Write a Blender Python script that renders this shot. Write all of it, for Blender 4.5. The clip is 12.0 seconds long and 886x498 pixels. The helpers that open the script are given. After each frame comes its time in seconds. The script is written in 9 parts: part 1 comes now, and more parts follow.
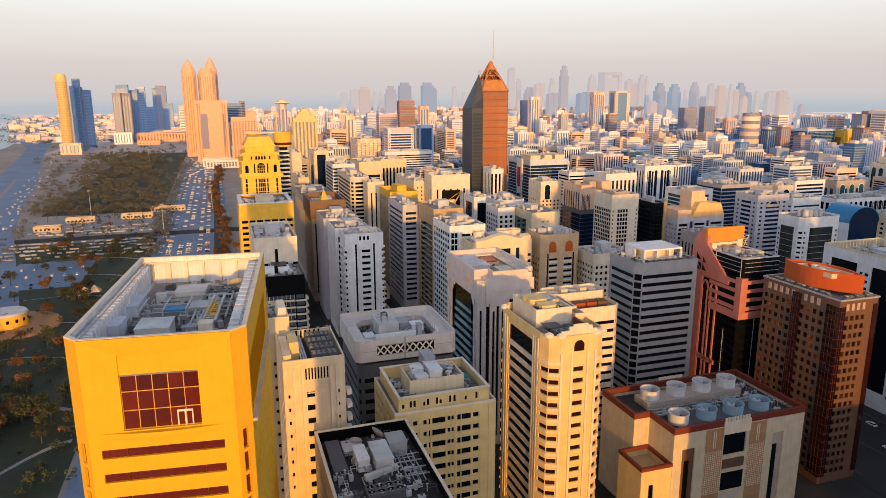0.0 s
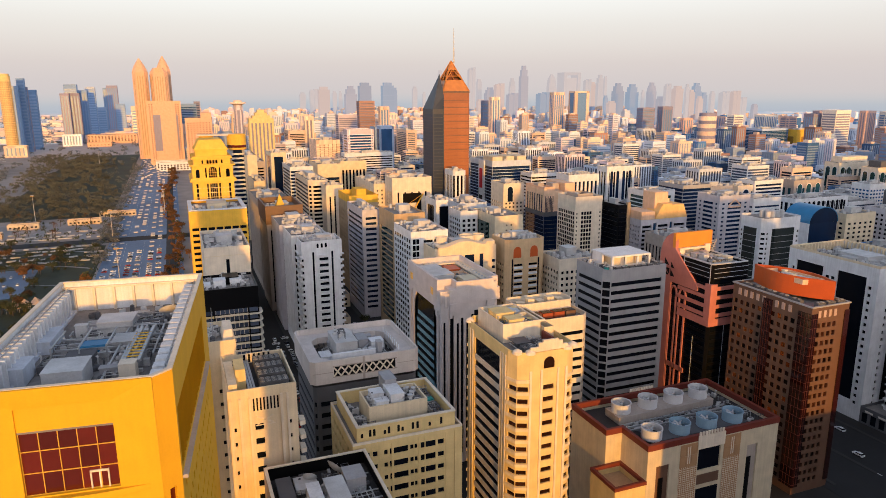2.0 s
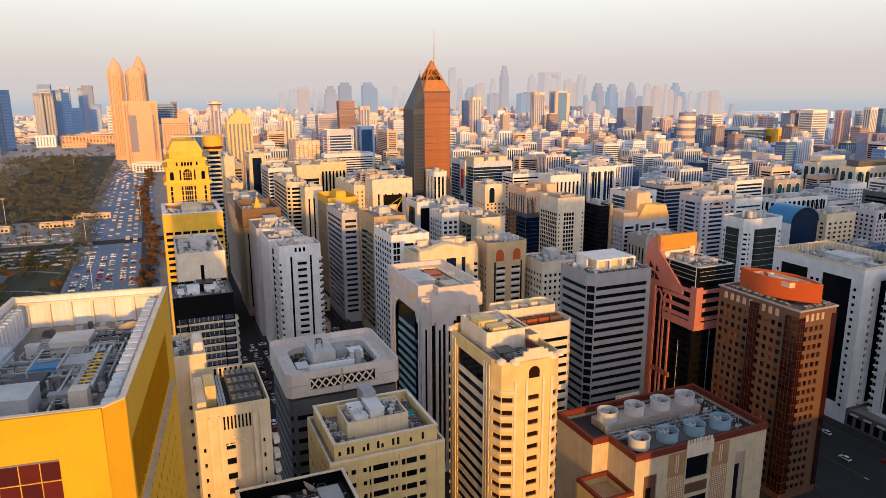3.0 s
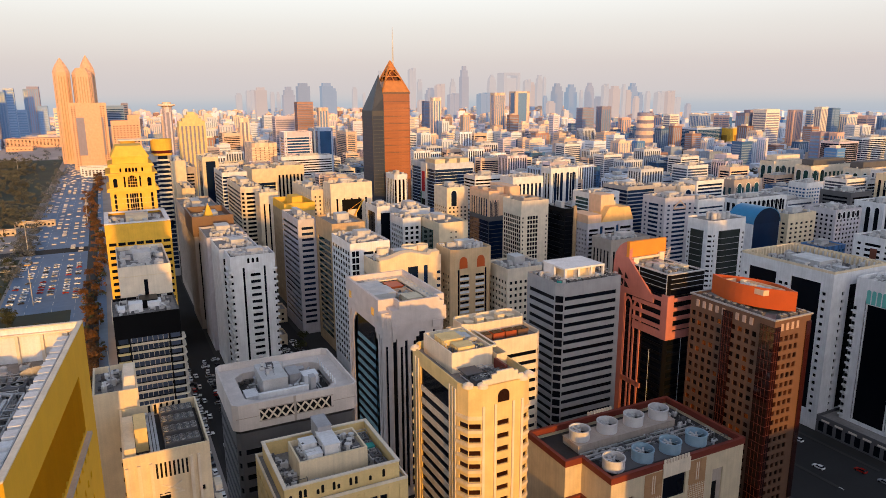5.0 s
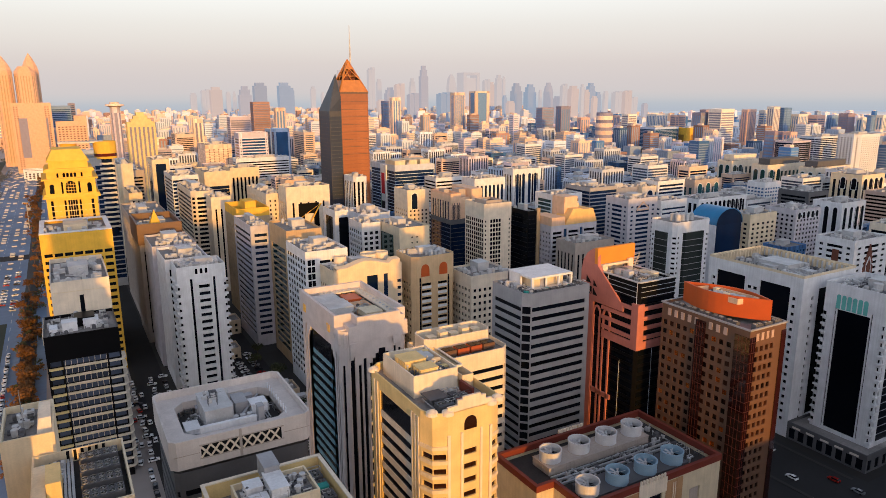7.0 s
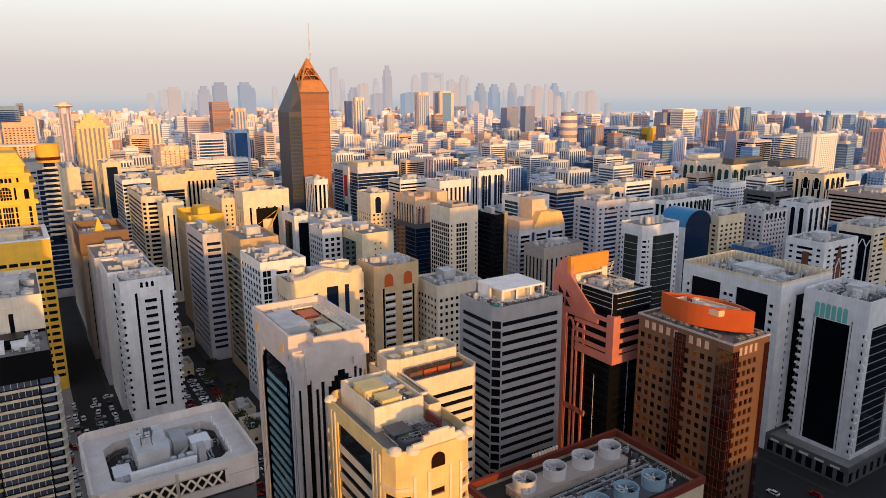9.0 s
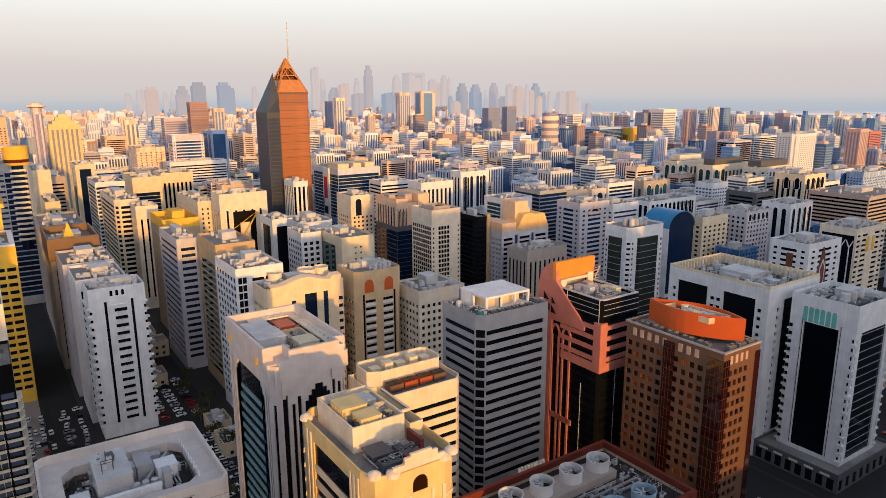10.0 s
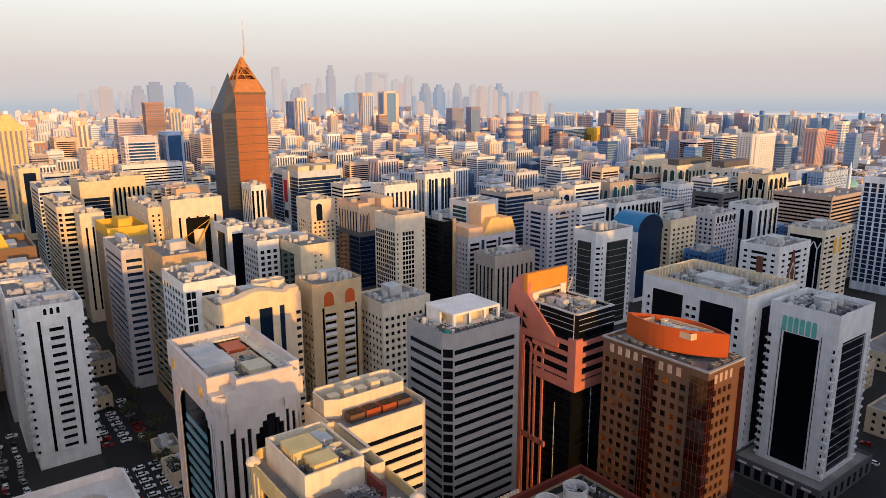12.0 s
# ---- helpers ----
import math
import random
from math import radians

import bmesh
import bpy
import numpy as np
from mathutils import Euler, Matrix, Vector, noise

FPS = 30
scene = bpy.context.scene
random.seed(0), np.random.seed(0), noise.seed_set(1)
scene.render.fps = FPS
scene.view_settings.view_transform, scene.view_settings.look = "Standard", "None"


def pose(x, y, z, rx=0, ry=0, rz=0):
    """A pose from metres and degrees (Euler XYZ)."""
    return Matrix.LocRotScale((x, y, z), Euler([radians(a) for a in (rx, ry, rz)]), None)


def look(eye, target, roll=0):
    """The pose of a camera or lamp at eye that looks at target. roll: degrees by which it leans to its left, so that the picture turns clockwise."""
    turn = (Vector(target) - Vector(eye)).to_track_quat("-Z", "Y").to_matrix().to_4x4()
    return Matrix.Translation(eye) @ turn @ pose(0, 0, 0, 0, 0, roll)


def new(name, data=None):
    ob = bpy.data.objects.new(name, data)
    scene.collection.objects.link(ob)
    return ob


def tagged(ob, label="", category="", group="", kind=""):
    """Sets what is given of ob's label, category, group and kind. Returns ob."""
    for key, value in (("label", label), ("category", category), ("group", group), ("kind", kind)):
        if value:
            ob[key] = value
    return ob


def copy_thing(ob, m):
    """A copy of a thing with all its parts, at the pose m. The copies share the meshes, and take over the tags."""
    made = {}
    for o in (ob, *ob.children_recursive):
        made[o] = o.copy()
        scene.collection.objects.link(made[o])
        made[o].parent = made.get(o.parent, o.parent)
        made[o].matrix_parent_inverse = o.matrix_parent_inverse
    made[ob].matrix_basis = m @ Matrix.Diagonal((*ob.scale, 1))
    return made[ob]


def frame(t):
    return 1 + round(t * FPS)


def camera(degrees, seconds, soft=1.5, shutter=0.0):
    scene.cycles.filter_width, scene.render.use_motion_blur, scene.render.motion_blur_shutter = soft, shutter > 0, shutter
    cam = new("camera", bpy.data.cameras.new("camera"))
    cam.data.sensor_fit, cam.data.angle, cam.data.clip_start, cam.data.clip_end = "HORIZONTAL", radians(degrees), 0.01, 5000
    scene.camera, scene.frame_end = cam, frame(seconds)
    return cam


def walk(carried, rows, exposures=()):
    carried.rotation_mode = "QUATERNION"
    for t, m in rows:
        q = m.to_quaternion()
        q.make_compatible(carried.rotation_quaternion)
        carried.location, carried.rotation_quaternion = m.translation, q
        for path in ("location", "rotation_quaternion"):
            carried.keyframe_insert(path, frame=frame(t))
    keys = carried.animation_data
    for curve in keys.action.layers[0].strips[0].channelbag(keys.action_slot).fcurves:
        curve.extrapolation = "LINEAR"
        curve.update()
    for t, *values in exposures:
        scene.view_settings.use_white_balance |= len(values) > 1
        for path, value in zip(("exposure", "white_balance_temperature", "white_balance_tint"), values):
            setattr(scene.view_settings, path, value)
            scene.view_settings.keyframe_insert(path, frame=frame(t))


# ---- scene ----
# camera: t, x, y, z, heading to the right of +y, pitch, roll
PATH = [
    (0.0, 0.01, -0.01, 142.00, 18.065, -12.882, -0.166),
    (0.5, 1.18, 3.13, 142.14, 18.925, -12.889, -0.126),
    (1.0, 2.33, 6.39, 142.28, 19.787, -12.884, -0.132),
    (1.5, 3.57, 9.67, 142.46, 20.585, -12.890, -0.173),
    (2.0, 4.79, 12.66, 142.52, 21.291, -12.892, -0.168),
    (2.5, 6.19, 15.94, 142.66, 22.111, -12.892, -0.186),
    (3.0, 7.69, 19.27, 142.73, 22.857, -12.908, -0.190),
    (5.0, 13.91, 32.58, 143.17, 26.102, -12.888, -0.305),
    (5.5, 15.57, 35.82, 143.17, 26.956, -12.870, -0.292),
    (6.0, 17.29, 39.06, 143.20, 27.773, -12.879, -0.316),
    (6.5, 19.12, 42.34, 143.27, 28.607, -12.894, -0.327),
    (7.0, 20.91, 45.69, 143.35, 29.401, -12.923, -0.268),
    (9.0, 29.82, 59.88, 143.35, 32.327, -12.940, -0.243),
    (9.5, 32.04, 63.30, 143.40, 33.192, -12.931, -0.223),
    (10.0, 34.45, 66.73, 143.53, 33.855, -12.934, -0.227),
    (10.5, 36.80, 70.08, 143.53, 34.484, -12.934, -0.218),
    (11.0, 39.17, 73.42, 143.63, 35.192, -12.950, -0.234),
    (11.5, 41.58, 76.77, 143.71, 36.007, -12.943, -0.217),
    (12.0, 44.15, 80.22, 143.79, 36.842, -12.945, -0.174),
]
cam = camera(65.88, 12.0, soft=0.8)


def gaze(x, y, z, yaw, pitch, roll):
    a, b = radians(yaw), radians(pitch)
    return look((x, y, z), (x + math.sin(a) * math.cos(b), y + math.cos(a) * math.cos(b), z + math.sin(b)), roll)


walk(cam, [(r[0], gaze(*r[1:])) for r in PATH])

# ---- world, sun, exposure ----
SUN_LEFT, SUN_UP = 6.5, 5.5      # degrees left of straight behind the streets, and above the horizon
sa, se = radians(SUN_LEFT), radians(SUN_UP)
SUN_DIR = Vector((-math.sin(sa) * math.cos(se), -math.cos(sa) * math.cos(se), math.sin(se)))

world = bpy.data.worlds.new("world")
scene.world = world
world.use_nodes = True
wn, wl = world.node_tree.nodes, world.node_tree.links
wn.clear()
w_out = wn.new("ShaderNodeOutputWorld")
w_bg = wn.new("ShaderNodeBackground")
w_sky = wn.new("ShaderNodeTexSky")
w_sky.sky_type, w_sky.sun_disc = "NISHITA", False
w_sky.sun_elevation, w_sky.sun_rotation = se, math.pi + sa
w_sky.air_density, w_sky.dust_density = 1.0, 3.0
w_co = wn.new("ShaderNodeTexCoord")
w_sep = wn.new("ShaderNodeSeparateXYZ")
wl.new(w_co.outputs["Generated"], w_sep.inputs[0])
w_ramp = wn.new("ShaderNodeValToRGB")        # thick haze, by height above the horizon
els = w_ramp.color_ramp.elements
els[0].color, els[1].color = (0.08, 0.08, 0.10, 1), (0.13, 0.16, 0.23, 1)
for pos_, col in ((0.40, (0.22, 0.22, 0.27)), (0.470, (0.42, 0.46, 0.54)), (0.4865, (0.44, 0.49, 0.57)), (0.4925, (0.50, 0.53, 0.58)), (0.497, (0.60, 0.58, 0.59)), (0.501, (0.64, 0.59, 0.59)), (0.520, (0.66, 0.60, 0.60)), (0.545, (0.75, 0.71, 0.70)), (0.568, (0.88, 0.87, 0.86)), (0.60, (0.76, 0.82, 0.92)), (0.65, (0.60, 0.68, 0.83)), (0.75, (0.31, 0.38, 0.52))):
    els.new(pos_).color = (*col, 1)
w_map = wn.new("ShaderNodeMapRange")
w_map.inputs[1].default_value, w_map.inputs[2].default_value = -1.0, 1.0
wl.new(w_sep.outputs["Z"], w_map.inputs[0])
wl.new(w_map.outputs[0], w_ramp.inputs[0])
w_scale = wn.new("ShaderNodeVectorMath")
w_scale.operation = "SCALE"
w_scale.inputs["Scale"].default_value = 0.045
wl.new(w_sky.outputs[0], w_scale.inputs[0])
w_add = wn.new("ShaderNodeVectorMath")
w_add.operation = "ADD"
wl.new(w_scale.outputs[0], w_add.inputs[0])
wl.new(w_ramp.outputs[0], w_add.inputs[1])
w_dot = wn.new("ShaderNodeVectorMath")          # broad warm glow of the evening sky round the low sun
w_dot.operation = "DOT_PRODUCT"
wl.new(w_co.outputs["Generated"], w_dot.inputs[0])
w_dot.inputs[1].default_value = SUN_DIR
w_pos = wn.new("ShaderNodeMath")
w_pos.operation, w_pos.use_clamp = "ADD", True
w_pos.inputs[1].default_value = 0.0
wl.new(w_dot.outputs["Value"], w_pos.inputs[0])
w_pow = wn.new("ShaderNodeMath")
w_pow.operation = "POWER"
w_pow.inputs[1].default_value = 2.0
wl.new(w_pos.outputs[0], w_pow.inputs[0])
w_glow = wn.new("ShaderNodeVectorMath")
w_glow.operation = "SCALE"
w_glow.inputs[0].default_value = (0.81, 0.72, 0.70)
wl.new(w_pow.outputs[0], w_glow.inputs["Scale"])
w_sum = wn.new("ShaderNodeVectorMath")
w_sum.operation = "ADD"
wl.new(w_add.outputs[0], w_sum.inputs[0])
wl.new(w_glow.outputs[0], w_sum.inputs[1])
wl.new(w_sum.outputs[0], w_bg.inputs[0])
w_bg.inputs[1].default_value = 1.0
wl.new(w_bg.outputs[0], w_out.inputs[0])

sun = new("sun", bpy.data.lights.new("sun", "SUN"))
sun.data.energy, sun.data.angle, sun.data.color = 3.9, radians(0.9), (1.0, 0.46, 0.06)
sun.matrix_world = look(SUN_DIR * 300, (0, 0, 0))
scene.view_settings.exposure = 0.0

# ---- materials ----
MATS = {}


def material(name, color, rough=0.8, metal=0.0, var=0.12, grain=0.25, bump=0.15, size=0.5, rand=0.0, streak=0.0, spec=0.5, island=0.0):
    """Painted or mineral surface: colour with stains (metres), finer grain, vertical weather streaks and relief."""
    if name in MATS:
        return MATS[name]
    m = MATS[name] = bpy.data.materials.new(name)
    m.use_nodes = True
    n, l = m.node_tree.nodes, m.node_tree.links
    b = n["Principled BSDF"]
    b.inputs["Roughness"].default_value, b.inputs["Metallic"].default_value = rough, metal
    b.inputs["Specular IOR Level"].default_value = spec
    co = n.new("ShaderNodeTexCoord")
    big = n.new("ShaderNodeTexNoise")
    big.inputs["Scale"].default_value, big.inputs["Detail"].default_value = 0.12 / size, 6
    l.new(co.outputs["Object"], big.inputs[0])
    fine = n.new("ShaderNodeTexNoise")
    fine.inputs["Scale"].default_value, fine.inputs["Detail"].default_value = 1.6 / size, 4
    l.new(co.outputs["Object"], fine.inputs[0])
    mp = n.new("ShaderNodeMapping")
    mp.inputs["Scale"].default_value = (0.7 / size, 0.7 / size, 0.03 / size)
    l.new(co.outputs["Object"], mp.inputs[0])
    st = n.new("ShaderNodeTexNoise")
    st.inputs["Scale"].default_value, st.inputs["Detail"].default_value = 1.0, 3
    l.new(mp.outputs[0], st.inputs[0])

    def spread(src, amount):
        r = n.new("ShaderNodeMapRange")
        r.inputs[1].default_value, r.inputs[2].default_value = 0.3, 0.7
        r.inputs[3].default_value, r.inputs[4].default_value = 1 - amount, 1 + amount * 0.6
        l.new(src, r.inputs[0])
        return r.outputs[0]

    def times(a, c):
        x = n.new("ShaderNodeMath")
        x.operation = "MULTIPLY"
        l.new(a, x.inputs[0])
        l.new(c, x.inputs[1])
        return x.outputs[0]
    f = times(spread(big.outputs[0], var), spread(fine.outputs[0], var * grain * 2))
    if streak:
        f = times(f, spread(st.outputs[0], streak * 0.75))
    if rand:
        oi = n.new("ShaderNodeObjectInfo")
        r = n.new("ShaderNodeMapRange")
        r.inputs[3].default_value, r.inputs[4].default_value = 1 - rand, 1 + rand
        l.new(oi.outputs["Random"], r.inputs[0])
        f = times(f, r.outputs[0])
    if island:
        ge = n.new("ShaderNodeNewGeometry")
        r = n.new("ShaderNodeMapRange")
        r.inputs[3].default_value, r.inputs[4].default_value = 1 - island, 1 + island
        l.new(ge.outputs["Random Per Island"], r.inputs[0])
        f = times(f, r.outputs[0])
    sc = n.new("ShaderNodeVectorMath")
    sc.operation = "SCALE"
    sc.inputs[0].default_value = color
    l.new(f, sc.inputs["Scale"])
    l.new(sc.outputs[0], b.inputs["Base Color"])
    if bump:
        bp = n.new("ShaderNodeBump")
        bp.inputs["Strength"].default_value, bp.inputs["Distance"].default_value = bump, 0.05
        l.new(fine.outputs[0], bp.inputs["Height"])
        l.new(bp.outputs[0], b.inputs["Normal"])
    return m


def glass(name, color, rough=0.08, rand=0.4, metal=0.0, spec=0.6):
    """Facade glazing seen from outside: dark room behind, glossy face, a little warped, each pane a little different."""
    if name in MATS:
        return MATS[name]
    m = material(name, color, rough, metal, var=0.3, grain=0.1, bump=0.0, size=3.0, rand=rand, spec=spec)
    n, l = m.node_tree.nodes, m.node_tree.links
    nz = n.new("ShaderNodeTexNoise")
    nz.inputs["Scale"].default_value = 0.35
    co = n.new("ShaderNodeTexCoord")
    l.new(co.outputs["Object"], nz.inputs[0])
    bp = n.new("ShaderNodeBump")
    bp.inputs["Strength"].default_value, bp.inputs["Distance"].default_value = 0.1, 0.1
    l.new(nz.outputs[0], bp.inputs["Height"])
    l.new(bp.outputs[0], n["Principled BSDF"].inputs["Normal"])
    return m


CREAM = material("cream render", (0.74, 0.62, 0.44), streak=0.10)
PALE = material("pale cream render", (0.76, 0.66, 0.53), streak=0.10)
WHITE = material("white painted concrete", (0.74, 0.75, 0.78), streak=0.12)
COOL = material("cool white concrete", (0.56, 0.61, 0.70), streak=0.12)
GREY = material("grey cladding", (0.36, 0.36, 0.38), streak=0.08)
LILAC = material("lilac grey render", (0.54, 0.52, 0.57), streak=0.10)
DARKG = material("dark grey stone", (0.10, 0.10, 0.11), streak=0.05)
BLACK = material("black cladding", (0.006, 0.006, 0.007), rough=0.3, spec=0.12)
GOLDCREAM = material("golden cream render", (0.74, 0.56, 0.26), streak=0.06)
YELLOW = material("golden yellow panels", (0.72, 0.385, 0.005), var=0.05, streak=0.03)
OCHRE = material("ochre yellow render", (0.78, 0.46, 0.05), streak=0.08)
TAN = material("tan stone", (0.48, 0.34, 0.20), streak=0.10)
PEACH = material("peach render", (0.74, 0.50, 0.34), streak=0.10)
PINK = material("salmon pink cladding", (0.52, 0.185, 0.15), streak=0.06)
BROWN = material("brown stone cladding", (0.145, 0.078, 0.05), rough=0.5, streak=0.06)
RUST = material("orange metal cladding", (0.54, 0.095, 0.015), rough=0.45, var=0.08)
MAROON = material("maroon trim", (0.17, 0.028, 0.016), rough=0.6)
SALMON = material("salmon stone cladding", (0.73, 0.45, 0.30), streak=0.08)
TAUPE = material("taupe render", (0.42, 0.36, 0.32), streak=0.10)
# far-city walls: haze and low sun are put into their base colours
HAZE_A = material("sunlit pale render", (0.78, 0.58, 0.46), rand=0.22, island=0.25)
HAZE_B = material("haze blue render", (0.36, 0.47, 0.66), rand=0.22, island=0.3)
HAZE_C = material("haze rose render", (0.60, 0.53, 0.60), rand=0.2, island=0.3)
HAZE_W = material("haze white render", (0.70, 0.77, 0.90), rand=0.15, island=0.15)
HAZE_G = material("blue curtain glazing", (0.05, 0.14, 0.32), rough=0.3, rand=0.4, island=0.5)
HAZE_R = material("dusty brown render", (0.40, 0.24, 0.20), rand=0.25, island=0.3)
SAND = material("sand render", (0.62, 0.50, 0.36), streak=0.1, rand=0.1)
ROOF = material("roof screed", (0.25, 0.235, 0.23), var=0.35, size=1.2)
ROOFD = material("dark bitumen roof", (0.035, 0.032, 0.032), var=0.4, size=1.0)
STEEL = material("galvanised steel", (0.45, 0.46, 0.48), rough=0.45, metal=0.5, var=0.2)
UNIT = material("off white sheet metal", (0.52, 0.52, 0.53), rough=0.5, var=0.2)
GLASS = glass("dark window glass", (0.005, 0.007, 0.012), spec=0.12)
DUSK = glass("dusky window glass", (0.07, 0.09, 0.14), rough=0.2, spec=0.4)
GLASSB = glass("blue window glass", (0.02, 0.085, 0.22), spec=0.8)
GLASSN = glass("navy glass", (0.008, 0.02, 0.055), spec=0.35)
GLASST = glass("teal glass", (0.015, 0.07, 0.09), spec=0.8)
GLASSG = glass("green tinted glass", (0.012, 0.05, 0.045), spec=0.8)
GLASSR = glass("red brown mirrored glass", (0.10, 0.012, 0.006), spec=0.8)
GLASSP = glass("pale blue grey glass", (0.10, 0.14, 0.20), spec=0.8)
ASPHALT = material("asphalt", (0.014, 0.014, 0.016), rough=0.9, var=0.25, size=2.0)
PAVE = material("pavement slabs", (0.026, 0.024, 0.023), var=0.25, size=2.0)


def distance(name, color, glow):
    """Backdrop of distance: dusky surface, with the haze before it painted in as emission."""
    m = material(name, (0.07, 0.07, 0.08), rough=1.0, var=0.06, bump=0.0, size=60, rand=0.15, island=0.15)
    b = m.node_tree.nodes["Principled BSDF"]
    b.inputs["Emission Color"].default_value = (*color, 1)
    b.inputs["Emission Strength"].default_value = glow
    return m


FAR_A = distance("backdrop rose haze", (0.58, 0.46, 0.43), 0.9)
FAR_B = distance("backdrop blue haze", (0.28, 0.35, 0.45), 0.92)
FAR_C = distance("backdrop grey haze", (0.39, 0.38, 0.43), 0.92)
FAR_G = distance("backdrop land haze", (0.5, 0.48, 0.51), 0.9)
FAR_S = distance("backdrop shore haze", (0.66, 0.6, 0.58), 0.9)
FAR_W = distance("backdrop shallows haze", (0.36, 0.46, 0.58), 0.92)
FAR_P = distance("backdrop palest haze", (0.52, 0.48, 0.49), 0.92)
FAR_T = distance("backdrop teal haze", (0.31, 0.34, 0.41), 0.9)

# ---- mesh tools ----
class Geo:
    """A growing list of faces that becomes one mesh."""

    def __init__(self):
        self.v, self.f = [], []

    def quad(self, a, b, c, d):
        k = len(self.v)
        self.v += [a, b, c, d]
        self.f.append((k, k + 1, k + 2, k + 3))

    def poly(self, pts):
        k = len(self.v)
        self.v += list(pts)
        self.f.append(tuple(range(k, k + len(pts))))

    def box(self, x0, y0, z0, x1, y1, z1):
        self.prism([(x0, y0), (x1, y0), (x1, y1), (x0, y1)], z0, z1)
        return self

    def prism(self, ring, z0, z1, top=None, cap=True, base=True):
        """An upright prism over a ring of points, counter-clockwise; top: another ring for its upper edge."""
        top = top or ring
        k, n = len(self.v), len(ring)
        self.v += [(x, y, z0) for x, y in ring] + [(x, y, z1) for x, y in top]
        for i in range(n):
            j = (i + 1) % n
            self.f.append((k + i, k + j, k + n + j, k + n + i))
        if cap:
            self.f.append(tuple(range(k + n, k + 2 * n)))
        if base:
            self.f.append(tuple(reversed(range(k, k + n))))
        return self

    def rim(self, ring, inner, z0, z1):
        """A wall that stands on a ring: outer and inner face and a top."""
        k, n = len(self.v), len(ring)
        self.v += [(x, y, z0) for x, y in ring] + [(x, y, z1) for x, y in ring] + [(x, y, z1) for x, y in inner] + [(x, y, z0) for x, y in inner]
        for i in range(n):
            j = (i + 1) % n
            for r in range(3):
                self.f.append((k + r * n + i, k + r * n + j, k + r * n + n + j, k + r * n + n + i))
        return self

    def bar(self, a, b, w, h=None):
        """A straight beam of width w and height h between two points."""
        a, b = Vector(a), Vector(b)
        h = h or w
        d = (b - a).normalized()
        s = d.cross(Vector((0, 0, 1)))
        s = s.normalized() if s.length > 1e-3 else Vector((1, 0, 0))
        u = s.cross(d)
        k = len(self.v)
        for p in (a, b):
            for i, j in ((-1, -1), (1, -1), (1, 1), (-1, 1)):
                self.v.append(tuple(p + s * (i * w / 2) + u * (j * h / 2)))
        for q in ((0, 1, 5, 4), (1, 2, 6, 5), (2, 3, 7, 6), (3, 0, 4, 7), (3, 2, 1, 0), (4, 5, 6, 7)):
            self.f.append(tuple(k + i for i in q))
        return self

    def drum(self, x, y, z0, r0, z1, r1, n=16, cap=True):
        a = [2 * math.pi * i / n for i in range(n)]
        return self.prism([(x + r0 * math.cos(t), y + r0 * math.sin(t)) for t in a], z0, z1, [(x + r1 * math.cos(t), y + r1 * math.sin(t)) for t in a], cap=cap)

    def mesh(self, name, mat):
        me = bpy.data.meshes.new(name)
        me.from_pydata(self.v, [], self.f)
        me.materials.append(mat)
        me.update()
        return me


SPLIT = {"pilaster", "parapet_fin", "parapet_step", "parapet_post", "arched_window", "lattice", "mullion", "roof_fin", "louvre", "panel", "fan_ring", "string_course", "fascia_rib", "turret_cap", "pointed_arch", "teal_arch", "parapet_opening", "arched_recess", "rib", "stepped_corner", "sign", "stepped_corbel", "wall_vent", "edge_strip", "light_strip", "arch_rib"}


def islands(geo):
    """The separate pieces of a Geo."""
    up = list(range(len(geo.v)))

    def root(a):
        while up[a] != a:
            up[a] = up[up[a]]
            a = up[a]
        return a
    for f in geo.f:
        r = root(f[0])
        for a in f[1:]:
            up[root(a)] = r
    out, where = {}, {}
    for f in geo.f:
        r = root(f[0])
        g = out.setdefault(r, Geo())
        ids = []
        for a in f:
            if a not in where:
                where[a] = len(g.v)
                g.v.append(geo.v[a])
            ids.append(where[a])
        g.f.append(tuple(ids))
    return list(out.values())


def part(name, geo, mat, parent, label="", m=None):
    """Links a Geo (or a ready mesh) under a thing or a part: one mesh object, or one for each piece where they can be told apart."""
    ob = None
    for g in (islands(geo) if name in SPLIT and isinstance(geo, Geo) else [geo]):
        ob = new(name, g.mesh(name, mat) if isinstance(g, Geo) else g)
        ob.parent = parent
        if m is not None:
            ob.matrix_basis = m
        if label:
            tagged(ob, label)
    return ob


def thing(name, label, category, x=0, y=0, z=0, rz=0, group="", kind=""):
    ob = new(name)
    ob.matrix_basis = pose(x, y, z, 0, 0, rz)
    return tagged(ob, label, category, group, kind)


def inset(ring, d):
    """The ring moved inwards by d (convex, counter-clockwise)."""
    out, n = [], len(ring)
    for i in range(n):
        p, c, q = Vector(ring[i - 1]), Vector(ring[i]), Vector(ring[(i + 1) % n])
        a, b = (c - p).normalized(), (q - c).normalized()
        na, nb = Vector((-a.y, a.x)), Vector((-b.y, b.x))
        k = (na + nb)
        k = k / max(0.3, (1 + na.dot(nb)))
        out.append(tuple(c + k * d))
    return out


def rectangle(w, d, cut=0.0):
    """A rectangle from its front left corner, with corners cut off."""
    if not cut:
        return [(0, 0), (w, 0), (w, d), (0, d)]
    c = cut
    return [(c, 0), (w - c, 0), (w, c), (w, d - c), (w - c, d), (c, d), (0, d - c), (0, c)]


